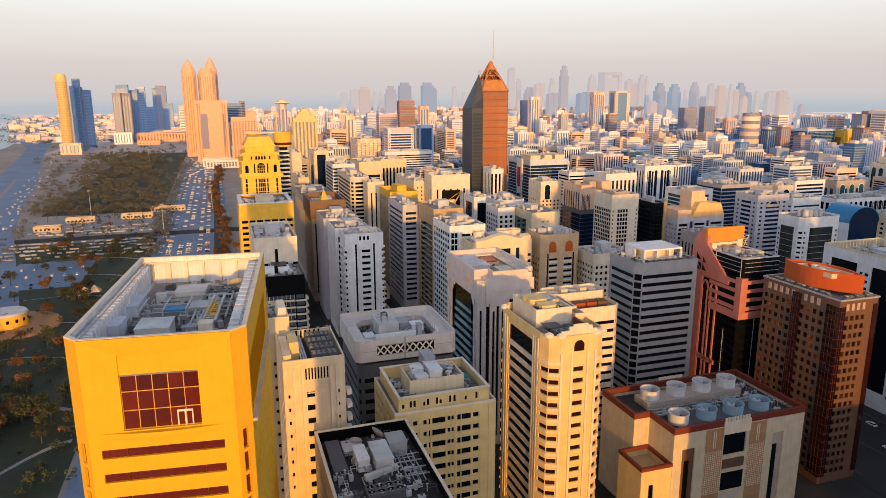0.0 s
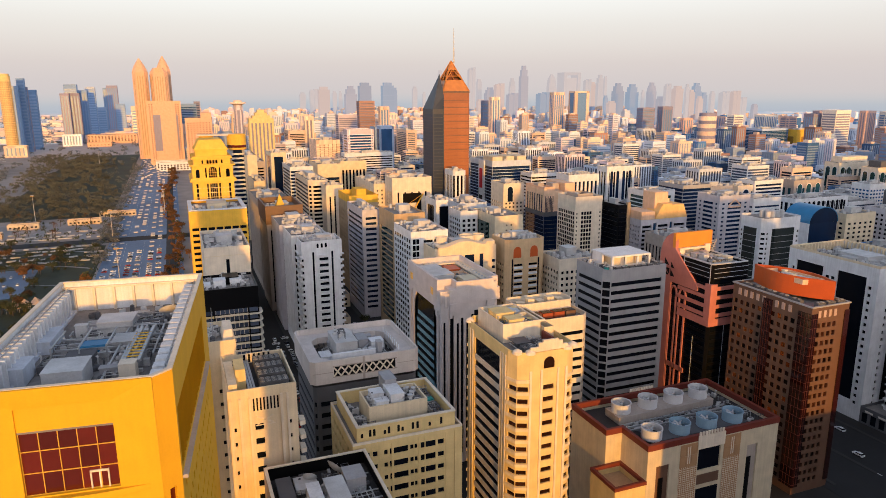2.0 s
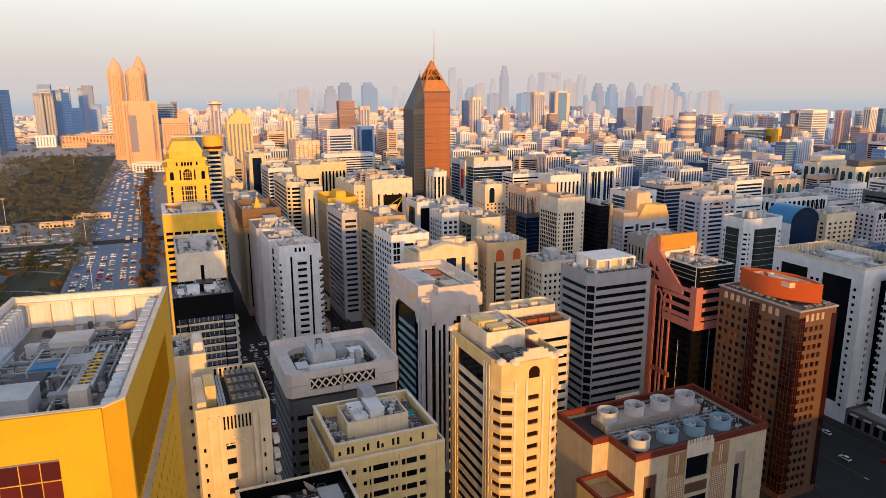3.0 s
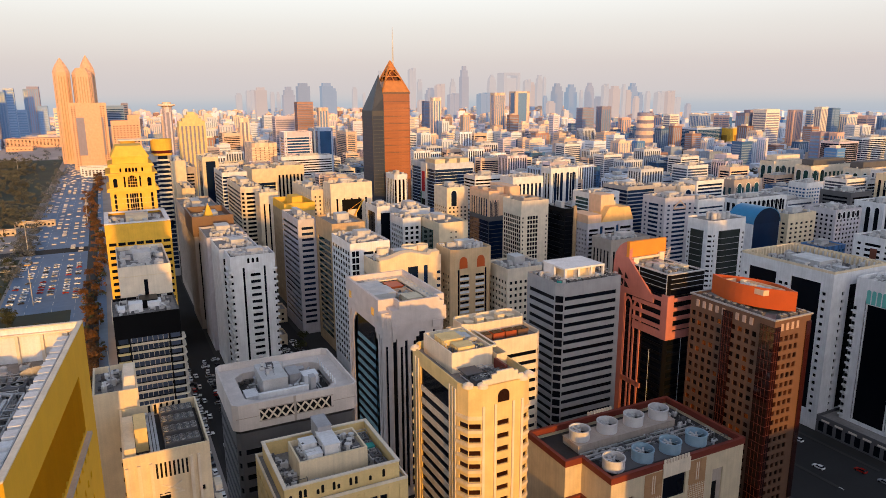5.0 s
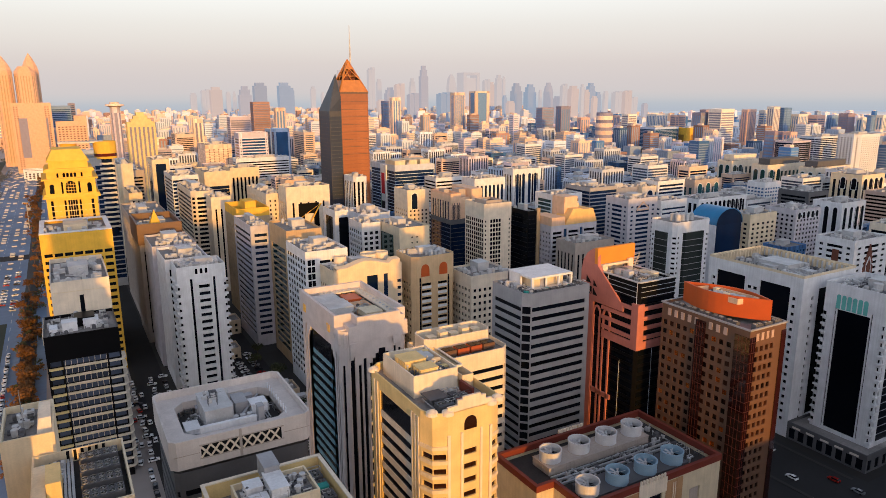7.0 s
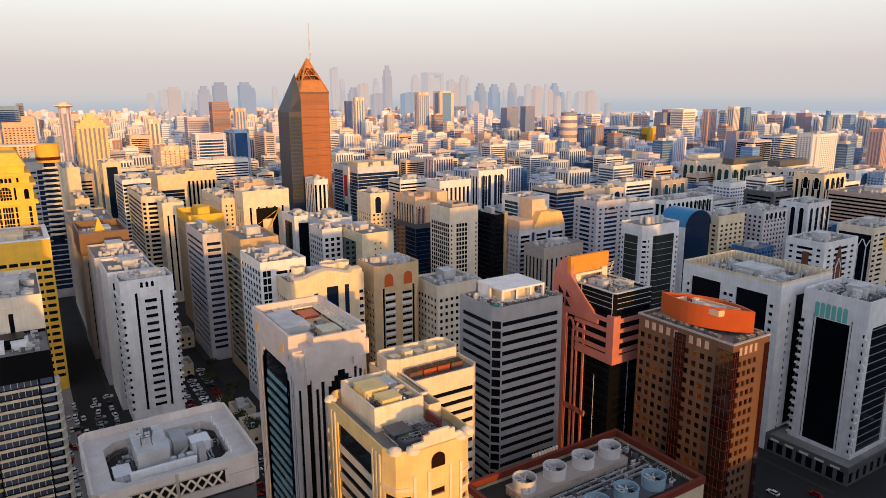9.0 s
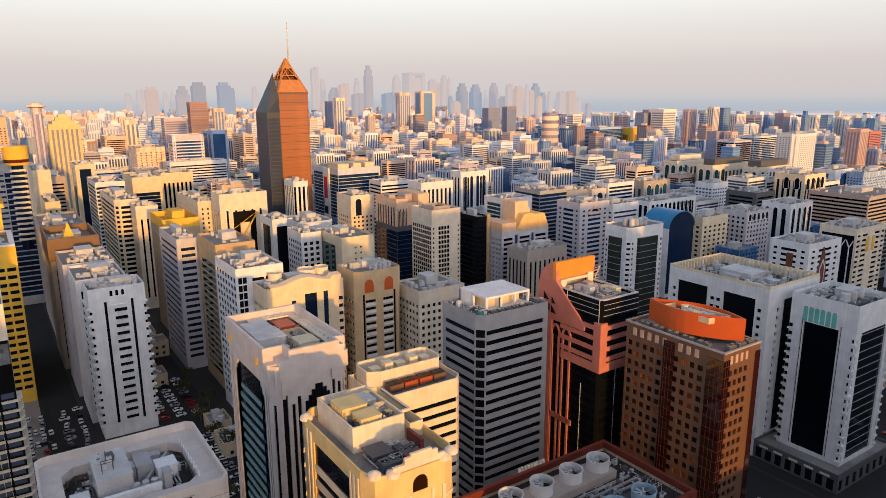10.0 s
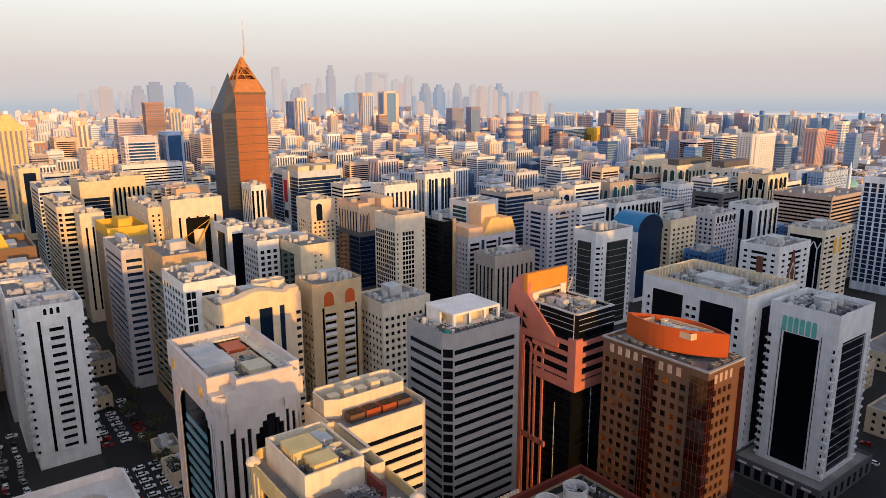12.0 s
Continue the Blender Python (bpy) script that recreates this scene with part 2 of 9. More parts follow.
# A face is a list of columns from its left end: (width share or metres, kind, ...).
#   ("s", w)                      plain wall
#   ("w", w, sill, head)          an opening in every storey
#   ("x", w, sill, head, z0, z1)  the same, and one more opening from z0 to z1
#   ("v", w, z0, z1)              one tall opening from z0 to z1
PLOTS = []      # ground taken by buildings: x0, y0, x1, y1


class Tower:
    """A building over a ring of corners: recessed openings in its walls, panes, parapet and roof."""

    def __init__(self, name, label, x, y, ring, h, wall, pane=None, storey=3.4, base=6.0, crown=3.0, deep=0.3, each=False, group="", rz=0, category="building", parapet=1.1, roof=None, seen=(0, 3)):
        self.seen = seen
        self.ob = thing(name, label, category, x, y, 0, rz, group)
        self.ring, self.h, self.wall, self.pane = ring, h, wall, pane or GLASS
        self.storey, self.base, self.crown, self.deep, self.each = storey, base, crown, deep, each
        self.count = max(1, int((h - base - crown) / storey))
        self.g, self.rows, self.shared = Geo(), Geo(), {}
        self.parapet, self.roofmat = parapet, roof or ROOF
        xs, ys = [p[0] for p in ring], [p[1] for p in ring]
        PLOTS.append((x + min(xs), y + min(ys), x + max(xs), y + max(ys)))

    def face(self, i, cols, z0=None, z1=None):
        """Lays the columns along edge i of the ring; widths left as 0 share what remains."""
        n = len(self.ring)
        p, q = Vector(self.ring[i]), Vector(self.ring[(i + 1) % n])
        length = (q - p).length
        u = (q - p) / length
        nn = Vector((u.y, -u.x))
        free = [c for c in cols if c[1] == 0]
        rest = (length - sum(c[1] for c in cols)) / max(1, len(free))
        at = 0.0
        top, g, dp = self.h, self.g, self.deep

        def P(a, z, back=0.0):
            w = p + u * a - nn * back
            return (w.x, w.y, z)

        def solid(a, b, za, zb):
            if b - a > 1e-4 and zb - za > 1e-4:
                g.quad(P(a, za), P(b, za), P(b, zb), P(a, zb))

        def hole(a, b, za, zb):
            g.quad(P(a, za), P(b, za), P(b, za, dp), P(a, za, dp))
            g.quad(P(a, zb, dp), P(b, zb, dp), P(b, zb), P(a, zb))
            g.quad(P(a, za), P(a, za, dp), P(a, zb, dp), P(a, zb))
            g.quad(P(b, za, dp), P(b, za), P(b, zb), P(b, zb, dp))
        def marks(c):
            """Heights at which a column's wall has corners."""
            if c[0] == "s":
                return []
            if c[0] == "v":
                return [c[2], c[3]]
            z = [self.base + k * self.storey + q for k in range(self.count) for q in (0, c[2], c[3])]
            return z + [self.base + self.count * self.storey] + (list(c[4:6]) if c[0] == "x" else [])
        for at_, c in enumerate(cols):
            w = c[1] if c[1] else rest
            a, b = at, at + w
            at = b
            if c[0] == "s":
                zs = {0.0, float(top)}
                for o in cols[max(0, at_ - 1):at_] + cols[at_ + 1:at_ + 2]:
                    zs.update(round(z, 4) for z in marks(o) if 0 < z < top)
                zs = sorted(zs)
                for za, zb in zip(zs, zs[1:]):
                    solid(a, b, za, zb)
            elif c[0] == "v":
                solid(a, b, 0, c[2])
                solid(a, b, c[3], top)
                hole(a, b, c[2], c[3])
                if i in self.seen:
                    gg = Geo()
                    gg.quad(P(a, c[2], dp), P(b, c[2], dp), P(b, c[3], dp), P(a, c[3], dp))
                    part("window", gg, c[4] if len(c) > 4 else self.pane, self.ob)
                else:
                    self.rows.quad(P(a, c[2], dp), P(b, c[2], dp), P(b, c[3], dp), P(a, c[3], dp))
            else:
                sill, head = c[2], c[3]
                solid(a, b, 0, self.base)
                for k in range(self.count):
                    z = self.base + k * self.storey
                    solid(a, b, z, z + sill)
                    hole(a, b, z + sill, z + head)
                    solid(a, b, z + head, z + self.storey)
                end = self.base + self.count * self.storey
                if c[0] == "x":
                    solid(a, b, end, c[4])
                    solid(a, b, c[5], top)
                else:
                    solid(a, b, end, top)
                if i in self.seen and (self.each or w > 5.0):
                    key = (round(w, 2), sill, head)
                    if key not in self.shared:
                        gg = Geo()
                        line = [(0, 0)]
                        if self.each and w > 1.2:
                            n_ = int(w / 1.3) + 1
                            for s in range(1, n_):
                                q = w * s / n_
                                line += [(q - 0.06, 0), (q - 0.06, -0.08), (q + 0.06, -0.08), (q + 0.06, 0)]
                        line.append((w, 0))
                        gg.v = [(a_, b_, z_) for z_ in (sill, head) for a_, b_ in line]
                        gg.f = [(j, j + 1, j + 1 + len(line), j + len(line)) for j in range(len(line) - 1)]
                        self.shared[key] = gg.mesh("window", self.pane)
                    o = P(a, 0, dp)
                    for k in range(self.count):
                        m = Matrix.Translation((o[0], o[1], self.base + k * self.storey)) @ Matrix.Rotation(math.atan2(u.y, u.x), 4, "Z")
                        part("window", self.shared[key], None, self.ob, m=m)
                else:
                    for k in range(self.count):
                        z = self.base + k * self.storey
                        self.rows.quad(P(a, z + sill, dp), P(b, z + sill, dp), P(b, z + head, dp), P(a, z + head, dp))
                if c[0] == "x":
                    hole(a, b, c[4], c[5])
        return self

    def all_faces(self, make):
        n = len(self.ring)
        for i in range(n):
            length = (Vector(self.ring[(i + 1) % n]) - Vector(self.ring[i])).length
            self.face(i, make(length, i))
        return self

    def finish(self, rooftop=3, seed=0):
        if self.rows.f:
            tagged(part("glazing", self.rows, self.pane, self.ob), kind="stuff")
        part("wall", self.g, self.wall, self.ob)
        r, inn = self.ring, inset(self.ring, 0.35)
        pg = Geo().rim(r, inn, self.h, self.h + 0.02)
        pg.rim(inn, inset(self.ring, 0.36), self.h - self.parapet, self.h + 0.02)
        part("parapet", pg, self.wall, self.ob)
        part("roof", Geo().prism(inn, self.h - self.parapet - 0.3, self.h - self.parapet), self.roofmat, self.ob)
        if rooftop:
            self.clutter(rooftop, seed)
        return self.ob

    def clutter(self, count, seed=0):
        """Stair head, tanks and cooling units, scattered over the roof."""
        rnd = random.Random(seed * 7 + int(self.h * 10))
        xs, ys = [p[0] for p in self.ring], [p[1] for p in self.ring]
        x0, x1, y0, y1 = min(xs), max(xs), min(ys), max(ys)
        w, d, z = x1 - x0, y1 - y0, self.h - self.parapet
        bw, bd, bh = w * rnd.uniform(0.22, 0.38), d * rnd.uniform(0.2, 0.35), rnd.uniform(2.6, 4.2)
        bx, by = x0 + w * rnd.uniform(0.3, 0.45), y0 + d * rnd.uniform(0.35, 0.5)
        sg = Geo().box(bx, by, z, bx + bw, by + bd, z + bh)
        sg.box(bx - 0.2, by - 0.2, z + bh, bx + bw + 0.2, by + bd + 0.2, z + bh + 0.25)
        far = (self.ob.location - Vector((20, 40, 0))).length > 290
        lot = Geo()
        if far:
            lot.v, lot.f = list(sg.v), list(sg.f)
        else:
            part("stair_head", sg, self.wall, self.ob)

        def put(name, g, mat):
            if far:
                k = len(lot.v)
                lot.v += g.v
                lot.f += [tuple(a + k for a in f) for f in g.f]
            else:
                part(name, g, mat, self.ob)
        if far and w > 10 and d > 10:
            for _ in range(2 + count // 2):
                a, b = x0 + 1 + rnd.random() * (w - 6), y0 + 1 + rnd.random() * (d - 6)
                put("screen_wall", Geo().box(a, b, z, a + rnd.uniform(2, 5), b + 0.25, z + rnd.uniform(1, 2.4)), UNIT)
                put("pipe", Geo().bar((a, b, z + 0.5), (a + rnd.uniform(-4, 5), b + rnd.uniform(1, 5), z + 0.5), 0.35), UNIT)
        for i in range(count * 3 + 3 if far else count + 2):
            ux, uy = x0 + 1.2 + rnd.random() * (w - 4.5), y0 + 1.2 + rnd.random() * (d - 4.0)
            if bx - 2.5 < ux < bx + bw + 0.5 and by - 2.5 < uy < by + bd + 0.5:
                continue
            if rnd.random() < 0.3:
                tg = Geo().drum(ux + 1, uy + 1, z + 0.4, 0.9, z + 2.2, 0.9, 12)
                tg.drum(ux + 1, uy + 1, z + 2.2, 0.9, z + 2.6, 0.25, 12)
                tg.box(ux + 0.3, uy + 0.3, z, ux + 1.7, uy + 1.7, z + 0.4)
                put("water_tank", tg, UNIT)
            else:
                a, b, c = rnd.uniform(1.2, 2.8), rnd.uniform(1.0, 2.0), rnd.uniform(0.9, 2.2)
                ug = Geo().box(ux, uy, z + 0.25, ux + a, uy + b, z + 0.25 + c)
                ug.drum(ux + a / 2, uy + b / 2, z + 0.25 + c, 0.42, z + 0.4 + c, 0.42, 8)
                for q in (0.1, a - 0.25):
                    ug.box(ux + q, uy, z, ux + q + 0.15, uy + b, z + 0.25)
                put("cooling_unit", ug, UNIT if rnd.random() < 0.7 else STEEL)
        if lot.f:
            tagged(part("roof_clutter", lot, UNIT, self.ob), kind="stuff")


def bands(edge=1.2, sill=1.1, head=2.7):
    return lambda L, i: [("s", min(edge, L * 0.2)), ("w", 0, sill, head), ("s", min(edge, L * 0.2))]


def punched(bay=3.4, ww=1.8, sill=0.9, head=2.5):
    def make(L, i):
        n = max(1, int(L / bay))
        c = [("s", 0)]
        for _ in range(n):
            c += [("w", min(ww, L / n * 0.7), sill, head), ("s", 0)]
        return c
    return make


def slots(h, bay=3.0, ww=1.4, z0=8.0, drop=6.0):
    def make(L, i):
        n = max(1, int(L / bay))
        c = [("s", 0)]
        for _ in range(n):
            c += [("v", min(ww, L / n * 0.7), z0, h - drop), ("s", 0)]
        return c
    return make


def centre(side=0.28, sill=0.5, head=2.9, slot=0.0, h=60, sides=True):
    """A glazed bay in the middle, punched windows at both sides."""
    def make(L, i):
        s = L * side
        w = ("v", 0, 7.0, h - 5.0) if slot else ("w", 0, sill, head)
        if not sides:
            return [("s", s), w, ("s", s)]
        return [("s", s * 0.35), ("w", s * 0.3, 1.0, 2.4), ("s", s * 0.35), w, ("s", s * 0.35), ("w", s * 0.3, 1.0, 2.4), ("s", s * 0.35)]
    return make


def arch_top(cx, y, z0, z1, w, n=10, pointed=False):
    """Outline of an arched opening in a front plane."""
    pts = [(cx - w / 2, y, z0), (cx + w / 2, y, z0)]
    for i in range(n + 1):
        a = math.pi * i / n
        rise = (w * 0.75 if pointed else w / 2)
        k = math.sin(a) ** (0.7 if pointed else 1)
        pts.append((cx + w / 2 * math.cos(a), y, z1 - rise + rise * k))
    return pts

# ---- ground ----
g_ = Geo()
g_.quad((-30000, -3000, 0), (40000, -3000, 0), (40000, 40000, 0), (-30000, 40000, 0))
tagged(new("ground", g_.mesh("ground", material("sandy urban ground", (0.32, 0.28, 0.26), rough=0.95, var=0.35, size=40))), "wide sandy city ground", "ground", kind="structure")
# the sea reaches in along the coast on one side
g_ = Geo()
g_.prism([(-9000, 300), (-520, 1500), (-545, 2141), (-640, 2963), (-990, 4468), (-2600, 9000), (-9000, 9000)], 0.004, 0.3)
tagged(new("water", g_.mesh("water", material("calm sea", (0.30, 0.42, 0.47), rough=0.3, var=0.12, size=80, bump=0.1))), "calm pale blue sea inlet", "sea", kind="structure")


def slab(name, label, x0, y0, x1, y1, z0, z1, mat, cat_):
    return tagged(new(name, Geo().box(x0, y0, z0, x1, y1, z1).mesh(name, mat)), label, cat_, kind="structure")


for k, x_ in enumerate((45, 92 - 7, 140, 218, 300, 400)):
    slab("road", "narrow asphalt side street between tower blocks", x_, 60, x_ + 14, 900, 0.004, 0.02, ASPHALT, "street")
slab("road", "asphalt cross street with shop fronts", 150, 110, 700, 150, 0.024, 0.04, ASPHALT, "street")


# ---- the city's middle ground ----
def block(name, label, x, y, w, d, h, wall, pane=None, style=None, cut=0.0, top=3, crown=3.0, storey=3.4, each=False, base=6.0, roof=None, parapet=1.1):
    t = Tower(name, label, x, y, rectangle(w, d, cut), h, wall, pane, storey=storey, base=base, crown=crown, each=each, roof=roof, parapet=parapet, seen=(0, 3) if math.hypot(x, y) < 540 and y > 100 else ())
    t.all_faces(style or punched())
    t.finish(top, int(x + y))
    return t


def add(t, name, geo, mat, label=""):
    return part(name, geo, mat, t.ob, label)


def arches(t, xs, z0, z1, w, mat, pointed=False, side=False):
    """Arched openings with a raised moulding, on the front or on the left side."""
    for x in xs:
        for g, m, nm in ((arch_top(x, -0.1, z0, z1, w, pointed=pointed), mat, "arched_window"), (arch_top(x, -0.05, z0 - 0.3, z1 + 0.6, w + 1.2, pointed=pointed), WHITE, "arch_moulding")):
            gg = Geo()
            gg.poly([(p[1], p[0], p[2]) for p in reversed(g)] if side else g)
            add(t, nm, gg, m)


def gridded(n, edge=1.6, gap=0.45, sill=0.35, head=2.75):
    """Close columns of square windows between slim mullions, with plain edges."""
    return lambda L, i: [("s", edge)] + [("w", (L - 2 * edge - gap * (n - 1)) / n, sill, head), ("s", gap)] * (n - 1) + [("w", (L - 2 * edge - gap * (n - 1)) / n, sill, head), ("s", 0)]


# the row along x = 110 to 140
block("apartment_block", "white apartment block with dark corner glazing and flat roof", 117, 347, 21, 30, 71, WHITE, GLASS, lambda L, i: gridded(7, 1.2, 1.0, 0.6, 2.7)(L, i) if i == 3 else [("s", 1.0), ("w", 1.7, 0.3, 3.1), ("s", 0.25), ("w", 1.7, 0.3, 3.1), ("s", 2.4), ("w", 5.2, 0.9, 2.3), ("s", 0.8), ("w", 5.2, 0.9, 2.3), ("s", 0)], top=8)
block("office_block", "tan panel-clad office block with plain banded crown", 120, 386, 19, 32, 74, TAN, GLASSG, centre(0.12, 0.4, 3.0, h=74, sides=False), crown=9, top=2)
block("apartment_block", "pale slab with dark blue balcony bands beside tan office", 111, 424, 11, 40, 71, LILAC, GLASSN, bands(2.0, 0.8, 2.4), top=4)
t_ = block("office_block", "tan slab with gold crown catching the low sun", 117, 483, 21, 34, 66, TAN, GLASS, punched(4.0, 1.2), top=1)
# ochre stands in for the low sun on this crown
g_ = Geo().rim(rectangle(21, 34), inset(rectangle(21, 34), 0.5), 66.02, 71.5)
g_.box(7, 6, 66, 14, 20, 75)
add(t_, "crown", g_, OCHRE, "roof screen with low sun's gold put into its colour")
block("apartment_tower", "cream tower with tall arched window slots", 114, 548, 14, 18, 71, PALE, GLASS, slots(71, 4.0, 1.2, 8, 9), top=2)
block("apartment_block", "white block with deep black balcony bands", 107, 585, 17, 70, 71, PALE, GLASS, bands(1.0, 0.6, 2.5), top=7, cut=3.0)
block("apartment_block", "dark block with stacked white balconies", 110, 700, 23, 50, 71, WHITE, GLASSN, bands(0.6, 1.0, 3.0), top=5)
block("office_tower", "cream office tower with arched blue glass bay", 113, 863, 18, 50, 72, CREAM, GLASSN, centre(0.2, slot=1, h=72, sides=False), top=2)
block("apartment_block", "cream office slab with deep cornice and dark glass", 146, 744, 26, 50, 68, CREAM, GLASSN, centre(0.1, 0.2, 3.2, h=60, sides=False), crown=12, top=4)
block("apartment_block", "cream block with tall dark window slots", 176, 767, 30, 30, 68, CREAM, GLASS, slots(68, 4.2, 2.0, 8, 10), top=4)
block("apartment_tower", "sunlit cream tower with small square windows", 145, 1311, 33, 60, 70, HAZE_A, GLASS, punched(5.0, 1.6), top=3)
block("apartment_tower", "sunlit cream tower with stepped balconies", 217, 1398, 35, 50, 70, HAZE_A, GLASS, bands(3.0), top=3)
block("apartment_tower", "broad cream block with a round vent", 213, 1093, 38, 60, 70, HAZE_A, GLASS, punched(7.0, 1.6), top=3)
block("office_block", "rose white office block with blue glazing", 307, 1274, 37, 50, 70, HAZE_C, GLASSB, bands(3.0), top=3)
block("apartment_slab", "long white apartment slab with balcony rows", 231, 980, 72, 22, 58, WHITE, GLASS, bands(0.8, 0.9, 2.5), top=8)
block("office_tower", "white tower with full height deep blue glass", 388, 1374, 27, 40, 75, HAZE_B, GLASSB, centre(0.12, slot=1, h=75, sides=False), top=1)
block("apartment_tower", "tall pale tower with striped balcony fronts", 407, 1229, 20, 60, 75, HAZE_A, GLASSP, bands(3.0), top=2)
t_ = block("office_block", "cream office block with a deep dark portal recess", 167, 542, 34, 20, 75, PALE, GLASS, slots(75, 6.0, 1.5, 8, 12), top=4)
# flat black sheet on the front, painting the shade of a deep portal
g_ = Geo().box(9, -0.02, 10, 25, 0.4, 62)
add(t_, "recess", g_, BLACK, "black sheet for the shaded portal recess")
add(t_, "pier", Geo().box(13.5, -0.8, 10, 20.5, -0.05, 54), PALE)
g_ = Geo().bar((12, -3, 40), (25, -5, 62), 0.9).bar((12, -3, 40), (7, -3, 50), 0.7).bar((7, -3, 50), (25, -5, 62), 0.25).box(11, -5, 36, 14, -1.5, 41)
add(t_, "crane_jib", g_, OCHRE, "orange crane jib on the front")
block("apartment_block", "white apartment slab with rows of small windows", 158, 565, 14, 60, 68, PALE, GLASS, punched(4.0, 1.2), top=5)
block("apartment_block", "white block with black vertical glazing", 186, 492, 14, 24, 63, WHITE, GLASS, centre(0.2, slot=1, h=63, sides=False), top=3)
block("apartment_tower", "grey white tower with curved balcony bays", 196, 470, 24, 30, 63, COOL, GLASS, centre(0.25, 0.8, 2.4), cut=4, top=4)
block("apartment_block", "white block with black window groups", 186, 444, 13, 22, 62, WHITE, GLASS, punched(3.4, 2.2, 0.6, 2.6), top=3)
t_ = block("office_block", "beige almost windowless block with green glass bay", 200, 418, 21, 36, 62, CREAM, GLASS, lambda L, i: [("s", 0), ("w", 1.1, 1.2, 2.2), ("s", 2.4), ("w", 1.1, 1.2, 2.2), ("s", 0)], top=2)
add(t_, "bay_window", Geo().box(-0.6, 9, 28, 0, 26, 56), GLASSG, "green glass bay")
t_ = block("office_tower", "peach office tower with navy glass curtain wall", 281, 495, 28, 32, 47, DARKG, GLASSN, bands(0.25, 0.12, 3.3), top=0, crown=1.0)
for x0, y0, x1, y1, z0, z1 in ((0, 0, 9.5, 32, 47, 66), (9.5, 1.5, 18.5, 32, 47, 63.5), (18.5, -0.6, 28, 30, 43, 70)):
    add(t_, "upper_storey", Geo().box(x0, y0, z0, x1, y1, z1), PEACH, "peach upper storeys")
g_ = Geo()
for k in range(8):
    g_.box(19.6 + k * 1.0, -0.75, 43, 20.1 + k * 1.0, -0.6, 58)
for k in range(7):
    g_.box(1.0 + k * 1.15, -0.12, 47, 1.55 + k * 1.15, 0, 60 - k % 2 * 1.5)
    g_.box(-0.12, 3 + k * 4, 47, 0, 4.4 + k * 4, 61)
add(t_, "louvre", g_, GLASSN, "dark vertical window slot")
add(t_, "cornice", Geo().rim([(0, 0), (9.5, 0), (9.5, 32), (0, 32)], [(0.5, 0.5), (9, 0.5), (9, 31.5), (0.5, 31.5)], 66, 67.4), SALMON)
add(t_, "stair_head", Geo().box(11, 6, 63.5, 17, 16, 69.5).box(2, 14, 66, 7, 22, 69), TAUPE)
t_ = block("apartment_tower", "peach tower with tall arched window", 266, 539, 20, 25, 66, PALE, GLASS, punched(3.6, 1.6), top=3, crown=14)
arches(t_, (6.5,), 50, 63, 5.0, GLASSN)
t_ = block("office_block", "navy glass office block with thin white bands and a flag banner", 324, 684, 46, 60, 70, COOL, GLASSN, bands(0.3, 0.3, 3.15), top=7)
add(t_, "pier", Geo().box(-1.5, 19, 6, -0.05, 33, 69), WHITE)
for z0, z1, m_ in ((38, 60, material("red banner cloth", (0.55, 0.01, 0.02))), (30, 38, WHITE), (22, 30, BLACK)):
    add(t_, "banner", Geo().box(-1.62, 22.5, z0, -1.52, 30.5, z1), m_, "vertical flag banner cloth")
add(t_, "banner", Geo().box(-1.62, 30.6, 22, -1.52, 32, 38), material("green banner cloth", (0.01, 0.16, 0.06)), "vertical flag banner cloth")
for x0, w_ in ((3, 12), (20, 9), (33, 11)):
    add(t_, "roof_room", Geo().box(x0, 6, 68.9, x0 + w_, 30, 73.5).box(x0 - 0.4, 5.6, 73.5, x0 + w_ + 0.4, 30.4, 74.0), CREAM)
block("office_block", "white office block with thin dark window bands", 348, 640, 33, 24, 60, WHITE, GLASS, bands(0.8), top=4)
block("apartment_tower", "white tower with dark vertical window strips", 263, 646, 14, 26, 66, WHITE, GLASS, slots(66, 4.0, 2.2, 8, 5), top=2, cut=2)
t_ = block("apartment_tower", "cream framed tower with fine window grid", 274, 437, 23, 25, 68, PALE, GLASS, lambda L, i: gridded(9, 1.2)(L, i) if i == 3 else [("s", 1.0), ("w", 1.1, 1.0, 2.4), ("s", 3.2), ("w", 1.9, 0.35, 2.75), ("s", 0.4), ("w", 1.9, 0.35, 2.75), ("s", 0.4), ("w", 1.9, 0.35, 2.75), ("s", 0.4), ("w", 1.9, 0.35, 2.75), ("s", 0), ("w", 1.1, 1.0, 2.4), ("s", 1.0)], crown=9, top=0, storey=3.2)
add(t_, "roof_pit", Geo().rim([(5, 5), (18, 5), (18, 20), (5, 20)], [(5.4, 5.4), (17.6, 5.4), (17.6, 19.6), (5.4, 19.6)], 66.9, 69.4), TAUPE)
for k in range(5):
    add(t_, "cooling_unit", Geo().box(6.2 + k * 2.2, 7 + k % 2 * 5, 66.9, 7.9 + k * 2.2, 10 + k % 2 * 5, 68.6 + k % 3 * 0.5), (BROWN, UNIT, DARKG)[k % 3])
block("apartment_block", "white block with dark column bays and roof terraces", 364, 593, 35, 24, 63, WHITE, GLASSN, slots(63, 4.5, 2.4, 7, 7), top=7)
t_ = block("apartment_tower", "white tower with tall round-headed window slots", 427, 620, 35, 18, 66, WHITE, GLASS, slots(66, 5.6, 2.4, 6, 6), top=2)
arches(t_, [6 + k * 7.6 for k in range(4)], 20, 61, 3.4, GLASSN)
block("office_block", "white office block with broad black window bands", 385, 500, 31, 26, 58, WHITE, GLASSG, bands(4.0, 0.4, 2.9), top=5)
